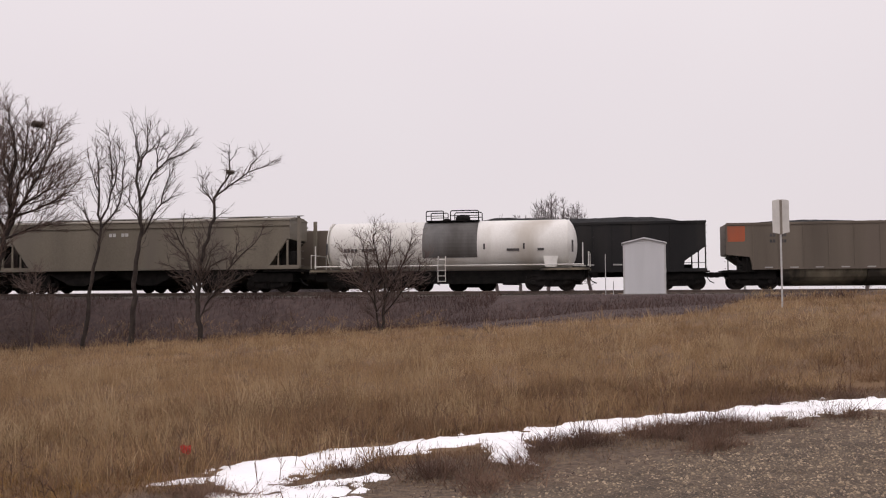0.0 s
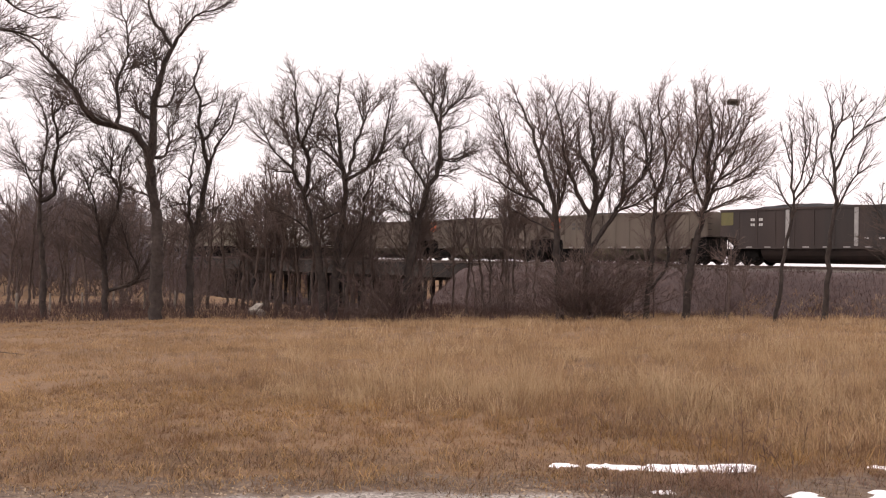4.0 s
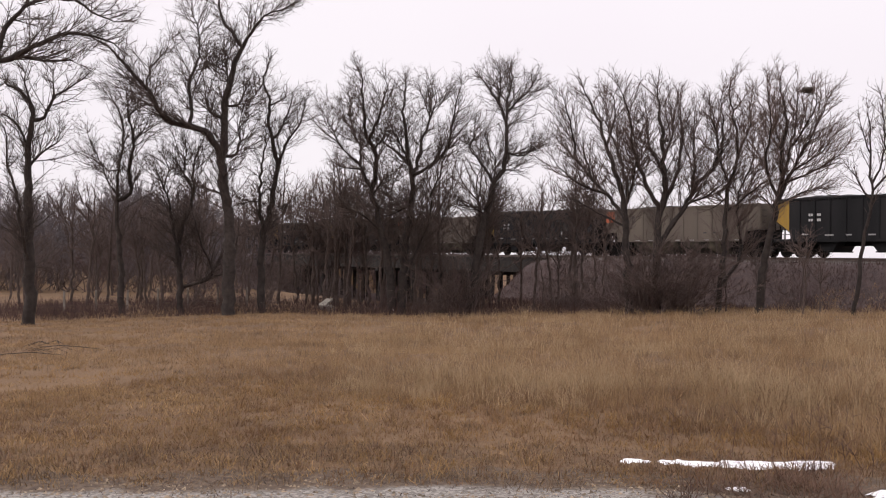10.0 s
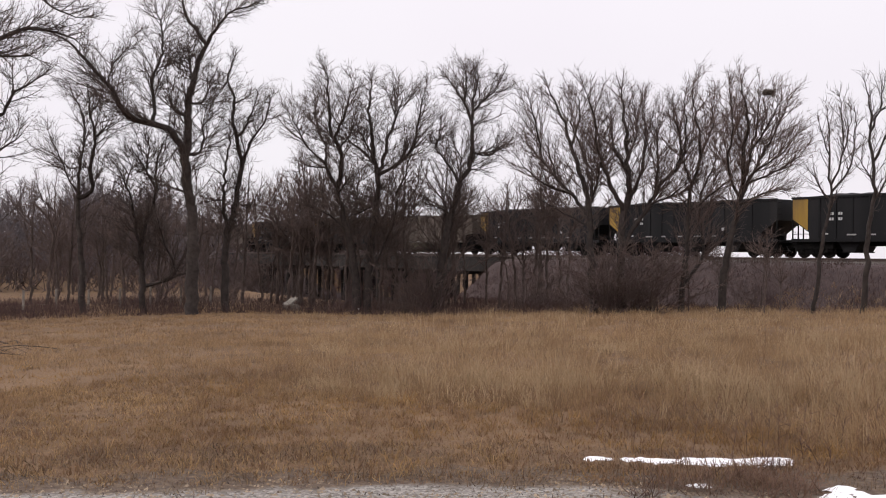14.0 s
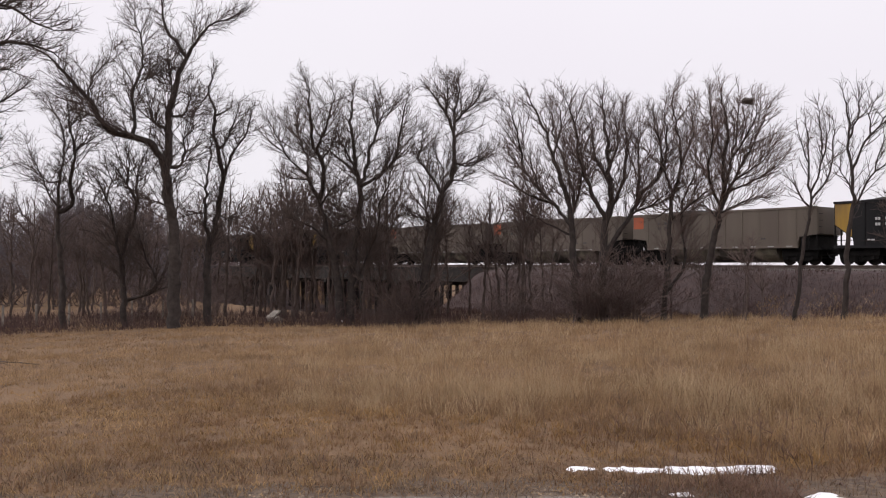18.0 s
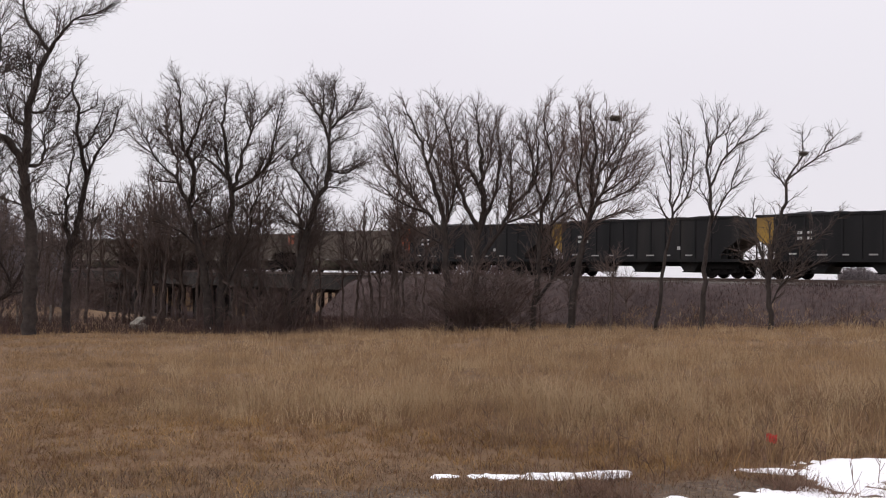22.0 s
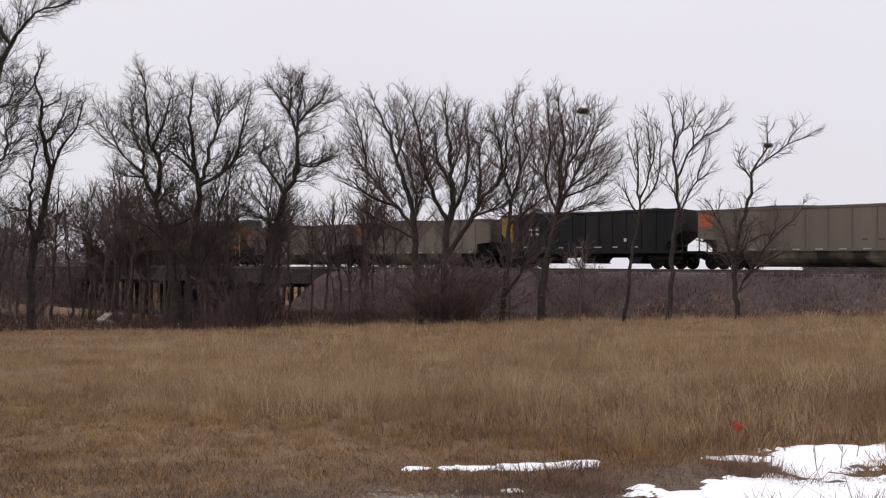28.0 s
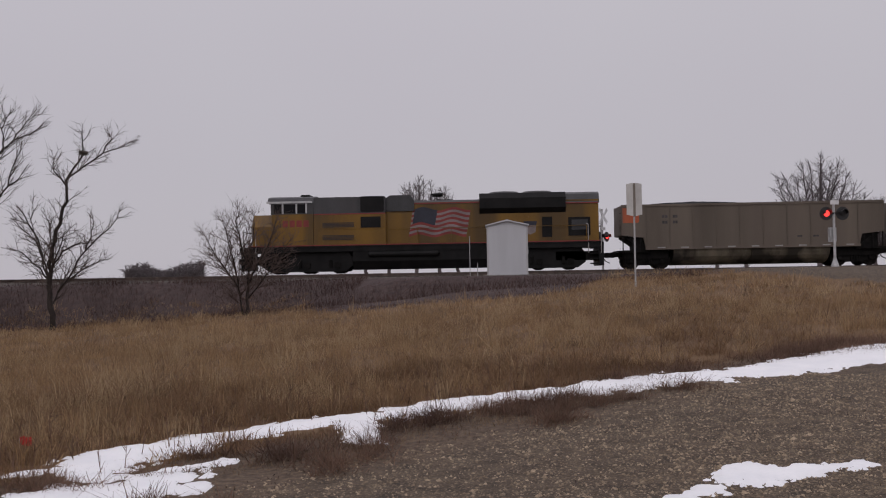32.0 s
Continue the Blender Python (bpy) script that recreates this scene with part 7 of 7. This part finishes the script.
def flag_marker():
    x, y = -3.93, 8.3
    z = float(land(x, y))
    t = thing("survey_flag", "small red marker flag on a wire in the grass", "marker flag", at=pose(x, y, z - 0.09, 0, 0, 35))
    part("wire", Shape().tube((0, 0, -0.05), (0, 0, 0.26), 0.003, 0.003, 6), "galvanised", t)
    fl = Shape()
    for j in range(6):
        xa, xb = 0.1 * j / 6, 0.1 * (j + 1) / 6
        fl.prism([(xa, 0.19 + 0.008 * math.sin(j)), (xb, 0.19 + 0.008 * math.sin(j + 1)), (xb, 0.27 + 0.008 * math.sin(j + 1)), (xa, 0.27 + 0.008 * math.sin(j))], 0.01 * math.sin(j * 1.1) - 0.001, 0.01 * math.sin(j * 1.1) + 0.001)
    part("flag", fl, "flag_red", t)


flag_marker()


def build_bridge():
    b = thing("railway_bridge", "dark low railway trestle over the creek", "bridge", kind="structure")
    x0, x1 = BRIDGE
    for y in (NEAR, FAR):
        part("deck", Shape().box(x0 - 1, x1 + 1, y - 2.1, y + 2.1, RAIL - 0.5, RAIL - 0.2, 0.04), "timber", b)
        for s in (-1.9, -0.75, 0.75, 1.9):
            part("girder", Shape().box(x0 - 0.5, x1 + 0.5, y + s - 0.2, y + s + 0.2, RAIL - 1.45, RAIL - 0.5, 0.03), "timber", b)
        n = 9
        for k in range(n + 1):
            x = x0 + (x1 - x0) * k / n
            part("pier_cap", Shape().box(x - 0.25, x + 0.25, y - 2.2, y + 2.2, RAIL - 1.8, RAIL - 1.45, 0.03), "timber", b)
            for s in (-1.7, 0.0, 1.7):
                g = float(land(x, y + s))
                part("pile", Shape().tube((x, y + s * 1.12, min(g, -1) - 0.5), (x, y + s, RAIL - 1.8), 0.19, 0.17, 8), "timber", b)
    for x, d in ((x0, -1), (x1, 1)):
        part("abutment", Shape().box(min(x, x + d * 1.5), max(x, x + d * 1.5), NEAR - 2.8, FAR + 2.8, -4.5, RAIL - 0.5, 0.05), "timber", b)


build_bridge()
snow_patch([(-81, 63.2), (-78, 62.4), (-75, 62.2)], [0.3, 0.5, 0.3], 11, "old snow on the creek bank beyond the bridge", 0.25)
snow_patch([(-80, 47), (-83, 47.5)], [0.4, 0.5], 12, "scrap of snow on the creek bank", 0.12)


def build_fence():
    f = thing("field_fence", "old wire fence with leaning wooden posts", "fence", kind="structure")
    pts = []
    for k in range(14):
        az, r = 67 + k * 1.7, 58 - 0.2 * k
        x, y, z = spot(az, r, 0)
        pts.append(Vector((x, y, z)))
        part("fence_post", Shape().tube((x, y, z - 0.3), (x + 0.05 * math.sin(k * 2.1), y, z + 1.25), 0.07, 0.06, 8), "fence_wood", f)
    for h in (0.4, 0.8, 1.15):
        part("wire", Shape().path([p + Vector((0, 0, h)) for p in pts], 0.004, 4), "fence_wood", f)


build_fence()


def small_leavings():
    x, y, z = spot(58.2, 54)
    solid("white_stake", Shape().box(-0.03, 0.03, -0.03, 0.03, -0.1, 0.45), "sign_white", "short white stake at the field's edge", "stake", at=pose(x, y, z))
    x, y, z = spot(62.3, 56)
    solid("fallen_board", Shape().box(-1.1, 1.1, -0.2, 0.2, 0.0, 0.12, 0.03), "pale_wood", "pale weathered board lying by the creek", "board", at=pose(x, y, z + 0.55, 0, -8, 140))
    solid("log", Shape().tube((-1.0, 0, 0), (1.0, 0, 0.1), 0.28, 0.22, 10), "fence_wood", "grey fallen log under the board", "log", at=pose(x, y, z + 0.25, 0, 0, 170))
    rng = random.Random(3)
    for az, r in ((79.6, 21.5), (76.8, 23.0)):
        x, y, z = spot(az, r, 0)
        t = thing("fallen_branch", "dark fallen branch lying in the grass", "branch", "fallen branches", at=pose(x, y, z, 0, 0, rng.uniform(0, 360)))
        t.scale = (0.85, 0.85, 0.45)
        part("stick", Shape().path([(-0.9, 0, 0.03), (-0.3, 0.15, 0.18), (0.3, 0.1, 0.22), (1.0, -0.1, 0.06)], 0.02), "bark", t)
        for k in range(5):
            a = rng.uniform(-0.6, 0.8)
            part("side_twig", Shape().path([(a, 0.1, 0.28), (a + 0.25, 0.1 + rng.uniform(-0.4, 0.4), 0.42), (a + 0.5, rng.uniform(-0.6, 0.6), 0.2)], 0.009), "bark", t)


small_leavings()
# ---- grass, weeds and stones too many to count ----
GEN = np.random.default_rng(4)


def scatter(n, az0, az1, r0, r1):
    """Even places over a sector of the plan."""
    az = np.radians(GEN.uniform(az0, az1, n))
    r = np.sqrt(GEN.uniform(r0 * r0, r1 * r1, n))
    return -r * np.sin(az), r * np.cos(az)


def patchy(x, y, s, k=0.0):
    return np.sin(x * s + 1.7 * np.sin(y * s * 0.71 + k)) * np.sin(y * s * 1.13 + 1.9 * np.sin(x * s * 0.57 + 2 * k))


def blades(name, x, y, h, w, material, label, bend=0.35, two=True, out=None):
    """Bent, tapering blades at x, y."""
    n = len(x)
    z = land(x, y) - 0.01
    a = GEN.uniform(0, 2 * np.pi, n)
    lean_ = GEN.normal(0, bend, (n, 2)) * h[:, None]
    if out is not None:
        lean_ = lean_ + out * h[:, None]
    ux, uy = np.cos(a) * w / 2, np.sin(a) * w / 2
    b = np.stack([x, y, z], 1)
    m = b + np.stack([lean_[:, 0] * 0.35, lean_[:, 1] * 0.35, h * 0.55], 1)
    t = b + np.stack([lean_[:, 0], lean_[:, 1], h * np.clip(1 - 0.3 * np.abs(lean_).sum(1) / h, 0.4, 1)], 1)
    u = np.stack([ux, uy, 0 * ux], 1)
    if two:
        verts = np.stack([b - u, b + u, m - u * 0.8, m + u * 0.8, t - u * 0.15, t + u * 0.15], 1).reshape(-1, 3)
        k = (np.arange(n) * 6)[:, None]
        quads = np.concatenate([k + np.array([[0, 1, 3, 2]]), k + np.array([[2, 3, 5, 4]])], 0)
    else:
        verts = np.stack([b - u, b + u, t + u * 0.3, t - u * 0.3], 1).reshape(-1, 3)
        quads = (np.arange(n) * 4)[:, None] + np.array([[0, 1, 2, 3]])
    tagged(new(name, fast_mesh(name, verts, quads, M[material])), label, "grass", kind="stuff")


def tallness(x, y):
    """Height of the standing grass: mown by the lane and to the left, tall on the slope."""
    side = -lane_side(x, y)
    az = np.degrees(np.arctan2(-x, y))
    edge = 5.8 - 0.31 * (-x - 5.8)
    mown = np.where(x < -4.6, smooth01(-0.3, 3.0, y - edge), smooth01(0.9, 2.6, side))
    tall = 0.26 + (0.13 - 0.26) * smooth01(46, 72, az)
    h = 0.085 + (tall - 0.085) * mown
    return h * smooth01(-0.5, 0.5, side), side, mown


def sow(n, az0, az1, r0, r1, width, two, suffix, many, spread):
    """Grass in tufts: the blades of one tuft share its height, colour and middle, and lean outwards."""
    x, y = scatter(n // many, az0, az1, r0, r1)
    h, side, mown = tallness(x, y)
    clump = 0.8 + 0.30 * patchy(x, y, 1.1, 4.0) + 0.2 * patchy(x, y, 2.9)
    bare = smooth01(-0.16, 0.02, snow_cover(x, y) + 0.12 * patchy(x, y, 4.0, 1.0)) * 0.985 if r0 < 20 else 0 * x
    keep = (GEN.uniform(0, 1, len(x)) > bare) & ((side > 1.2 + 0.3 * patchy(x, y, 3.1, 2.0)) | (x < -3.7) & (side > 0.12)) & (GEN.uniform(0, 1, len(x)) < 0.6 + 0.4 * clump) & (y < 47 + 0 * x) & (mound(x, y) < 0.5 + 0.3 * patchy(x, y, 1.3)) & (crossing(x, y) < 0.3)
    x, y, h, clump, mown, side = x[keep], y[keep], h[keep], clump[keep], mown[keep], side[keep]
    k = len(x)
    size = GEN.gamma(6.0, 1 / 6.0, k)
    h = np.maximum(0.03, h * (0.55 + 0.45 * clump) * size)
    red = GEN.uniform(0, 1, k) < 0.16 + 0.22 * patchy(x, y, 0.5, 3.0) + 0.14 * patchy(x, y, 1.9, 1.0) + 0.2 * (1 - mown) + 0.5 * smooth01(7, 0.5, side) * (x > -4) + 0.12 * smooth01(-14, 2, x)
    red &= GEN.uniform(0, 1, k) < (1.0 if r0 < 10 else 0.6)
    tall = mown > 0.5
    pale = tall & ~red & (patchy(x, y, 1.4, 2.5) + 0.6 * patchy(x, y, 4.3, 0.5) > 0.45 + GEN.normal(0, 0.4, k)) & (np.degrees(np.arctan2(-x, y)) < 62)
    gold = ~tall & ~red & (patchy(x, y, 0.33, 1.5) + 0.4 * patchy(x, y, 1.7) > 0.35 + GEN.normal(0, 0.2, k))
    dull = GEN.uniform(0, 1, k) < 0.10 + 0.10 * patchy(x, y, 0.8, 6.0)
    stalk = tall & (GEN.uniform(0, 1, k) < 0.05)

    def tufts(name, pick, scale, material, label, bend):
        cx, cy, ch, cs = x[pick], y[pick], h[pick], size[pick]
        ox, oy = GEN.normal(0, 1, (len(cx), many)), GEN.normal(0, 1, (len(cx), many))
        reach = spread * (0.6 + 0.4 * cs)[:, None]
        bh = (ch[:, None] * scale * np.exp(-0.12 * (ox ** 2 + oy ** 2)) * GEN.uniform(0.6, 1.25, ox.shape)).ravel()
        out = np.stack([(ox * 0.22).ravel(), (oy * 0.22).ravel()], 1)
        blades(name, (cx[:, None] + ox * reach).ravel(), (cy[:, None] + oy * reach).ravel(), bh, width * GEN.uniform(0.6, 1.4, len(bh)), material, label + " " + suffix, bend, two, out)

    tufts("dull_grass", dull, 0.8, "verge_brown", "dark weathered tufts of dead grass", 0.5)
    tufts("pale_grass", pale & ~dull, 1.25, "grass_pale", "pale bleached tufts of dry grass", 0.35)
    tufts("tall_grass", tall & ~red & ~pale & ~dull, 1.0, "grass_tall", "tall dry tan grass", 0.4)
    tufts("gold_grass", gold & ~dull, 1.0, "grass_gold", "short yellowish dry grass", 0.7)
    tufts("mown_grass", ~tall & ~red & ~gold & ~dull, 1.0, "grass_mown", "short mown dry grass", 0.7)
    tufts("rust_grass", red & ~dull, 0.95, "grass_rust", "reddish brown dry grass and weeds", 0.5)
    sx, sy = x[stalk], y[stalk]
    blades("grass_stalks", sx, sy, h[stalk] * GEN.uniform(1.4, 2.1, len(sx)), width * 0.7 * np.ones(len(sx)), "grass_pale", "single pale grass stalks " + suffix, 0.2, two)


sow(260000, -27, 84, 4.6, 14, 0.0068, True, "by the lane", 14, 0.055)
sow(200000, -27, 84, 14, 27, 0.009, False, "on the slope", 18, 0.07)
sow(205000, -27, 84, 27, 56, 0.017, False, "far down the field", 16, 0.13)


def verge():
    """Low dark weeds between snow and gravel, and stalks that stand out of the snow."""
    n = 60000
    pts = np.array(LANE[1:-1], float)
    run = np.concatenate([[0], np.cumsum(np.hypot(*np.diff(pts, axis=0).T))])
    d, off = GEN.uniform(0, run[-1], n), GEN.uniform(-0.35, 1.5, n)
    x0, y0 = np.interp(d, run, pts[:, 0]), np.interp(d, run, pts[:, 1])
    x1, y1 = np.interp(d + 0.3, run, pts[:, 0]), np.interp(d + 0.3, run, pts[:, 1])
    l = np.hypot(x1 - x0, y1 - y0) + 1e-6
    x, y = x0 - (y1 - y0) / l * off, y0 + (x1 - x0) / l * off
    keep = (snow_cover(x, y) < 0.02 + 0.2 * patchy(x, y, 5.0)) & (GEN.uniform(0, 1, n) < 0.7 + 0.45 * patchy(x, y, 2.6, 1.0)) & (off > 0.1 + 0.3 * patchy(x, y, 2.0))
    x, y, off = x[keep], y[keep], off[keep]
    dark = GEN.uniform(0, 1, len(x)) < (0.12 + 0.3 * smooth01(0.4, 0.9, off) + 0.25 * patchy(x, y, 1.6, 3.0)) * np.where(x > -4, 1, 0.3)
    h = GEN.uniform(0.03, 0.13, len(x)) * (0.9 + 0.4 * patchy(x, y, 3.0))
    w = 0.006 * GEN.uniform(0.6, 1.4, len(x))
    blades("verge_weeds", x[dark], y[dark], h[dark], w[dark], "weed_red", "low dark reddish weeds along the snow", 0.7)
    blades("verge_grass", x[~dark], y[~dark], h[~dark] * 0.85, w[~dark], "verge_brown", "dull brown grass along the gravel", 0.8)
    n = 40000
    x, y = scatter(n, -30, 90, 4.4, 16)
    side = lane_side(x, y)
    keep = (side > -0.25) & (side < 7) & (GEN.uniform(0, 1, n) < 0.25 + 0.6 * patchy(x, y, 1.1, 5.0) + 0.75 * (1 - smooth01(0.0, 0.8, side)))
    x, y = x[keep], y[keep]
    blades("lane_weeds", x, y, GEN.uniform(0.015, 0.05, len(x)), 0.007 * GEN.uniform(0.6, 1.4, len(x)), "weed", "sparse dead weeds in the gravel", 0.8)
    # round tussocks of dead red weeds, some of them standing in the snow
    m = 1500
    d, off = GEN.uniform(0, run[-1] * 0.8, m), GEN.uniform(-0.05, 1.45, m) + GEN.normal(0, 0.15, m)
    x0, y0 = np.interp(d, run, pts[:, 0]), np.interp(d, run, pts[:, 1])
    x1, y1 = np.interp(d + 0.3, run, pts[:, 0]), np.interp(d + 0.3, run, pts[:, 1])
    l = np.hypot(x1 - x0, y1 - y0) + 1e-6
    cx, cy = x0 - (y1 - y0) / l * off, y0 + (x1 - x0) / l * off
    keep = (GEN.uniform(0, 1, m) > 0.88 * smooth01(-0.08, 0.06, snow_cover(cx, cy))) & (patchy(cx, cy, 1.9, 2.0) > 0.0) & (cx > -4.2)
    cx, cy = cx[keep], cy[keep]
    many = 60
    size = GEN.uniform(0.05, 0.15, len(cx))
    gx, gy = GEN.normal(0, 1, (len(cx), many)), GEN.normal(0, 1, (len(cx), many))
    x, y = (cx[:, None] + gx * size[:, None]).ravel(), (cy[:, None] + gy * size[:, None] * 0.8).ravel()
    h = ((0.05 + size[:, None] * 0.9) * np.exp(-(gx ** 2 + gy ** 2) * 0.25) * GEN.uniform(0.5, 1.3, gx.shape)).ravel() + 0.02
    blades("tussocks", x, y, h * 1.35, 0.007 * GEN.uniform(0.6, 1.4, len(x)), "weed_red", "tussocks of dead reddish weeds along the snow", 0.8, False)
    # stalks
    k = 0
    rows = []
    rng = random.Random(8)
    while k < 170:
        i = rng.uniform(0, 1)
        d = rng.uniform(0.5, 2.6)
        px, py = -4.5 + 13 * i, 5.0 + 13 * i ** 1.05
        px, py = px - d * 0.75 + rng.gauss(0, 0.3), py + d * 0.6
        z = float(land(px, py))
        h = rng.uniform(0.12, 0.38)
        tx, ty = px + rng.gauss(0, 0.05), py + rng.gauss(0, 0.05)
        rows.append((px, py, z - 0.03, tx, ty, z + h, 0.004, 0.002))
        for _ in range(rng.randint(2, 5)):
            q = rng.uniform(0.35, 0.95)
            bx, by, bz = px + (tx - px) * q, py + (ty - py) * q, z + h * q
            rows.append((bx, by, bz, bx + rng.gauss(0, 0.04), by + rng.gauss(0, 0.04), bz + rng.uniform(0.02, 0.08), 0.003, 0.002))
        k += 1
    tagged(new("weed_stalks", tubes("weed_stalks", rows, "weed_red", 4)), "dead weed stalks standing out of the snow", "weeds", kind="stuff")


verge()


def bank_cover():
    n = 60000
    x, y = GEN.uniform(-64, 10, n), GEN.uniform(42.5, 50.2, n)
    keep = (GEN.uniform(0, 1, n) < 0.7 + 0.5 * patchy(x, y, 0.6)) & ~((x > -6) & (y > 45))
    x, y = x[keep], y[keep]
    blades("bank_weeds", x, y, GEN.uniform(0.12, 0.5, len(x)) * (0.8 + 0.3 * patchy(x, y, 0.9)), 0.02 * GEN.uniform(0.5, 1.5, len(x)), "bank_weed", "purple-brown dead weeds on the embankment", 0.35, False)
    n = 26000
    x, y = GEN.uniform(-10, 7, n), GEN.uniform(33, 46, n)
    keep = (mound(x, y) > 0.5) & (GEN.uniform(0, 1, n) < 0.45 + 0.5 * patchy(x, y, 0.7, 2.0))
    x, y = x[keep], y[keep]
    blades("pad_weeds", x, y, GEN.uniform(0.03, 0.13, len(x)), 0.016 * GEN.uniform(0.5, 1.5, len(x)), "bank_weed", "sparse dead weeds on the dark pad", 0.6, False)
    n = 30000
    x, y = scatter(n, 44, 84, 50, 66)
    keep = (y < 47) & (GEN.uniform(0, 1, n) < 0.6 + 0.5 * patchy(x, y, 0.5))
    x, y = x[keep], y[keep]
    blades("creek_weeds", x, y, GEN.uniform(0.2, 0.8, len(x)), 0.025 * GEN.uniform(0.5, 1.5, len(x)), "bank_weed", "brown dead weeds under the trees", 0.35, False)


bank_cover()


def stones():
    n = 150000
    x, y = scatter(n, -40, 90, 4.2, 13)
    side = lane_side(x, y)
    keep = (side > -0.1 + 0.25 * patchy(x, y, 3.0) + 0.35 * GEN.uniform(0, 1, n) ** 2) & (side < 8) & (GEN.uniform(0, 1, n) < 0.8 + 0.3 * patchy(x, y, 1.1, 5.0))
    x, y = x[keep], y[keep]
    n = len(x)
    s = 0.006 + 0.013 * GEN.uniform(0, 1, n) ** 2.2 + 0.016 * (GEN.uniform(0, 1, n) > 0.993)
    base = np.array([[1, 0, -0.3], [0, 1, -0.3], [-1, 0, -0.3], [0, -1, -0.3], [0, 0, 0.55]])
    v = base[None] * GEN.uniform(0.6, 1.35, (n, 5, 3)) * s[:, None, None]
    a = GEN.uniform(0, 6.28, n)
    c, d = np.cos(a)[:, None], np.sin(a)[:, None]
    v[:, 4, :2] += GEN.uniform(-0.55, 0.55, (n, 2)) * s[:, None]
    v = np.stack([v[..., 0] * c - v[..., 1] * d, v[..., 0] * d + v[..., 1] * c, v[..., 2]], -1)
    v += np.stack([x, y, land(x, y) + s * 0.25], 1)[:, None, :]
    f = np.array([[0, 1, 4], [1, 2, 4], [2, 3, 4], [3, 0, 4]])
    tri = ((np.arange(n) * 5)[:, None, None] + f[None]).reshape(-1, 3)
    tagged(new("gravel_stones", fast_mesh("gravel_stones", v.reshape(-1, 3), tri, M["stone"])), "loose pale limestone gravel on the lane", "gravel", kind="stuff")


stones()

motions()
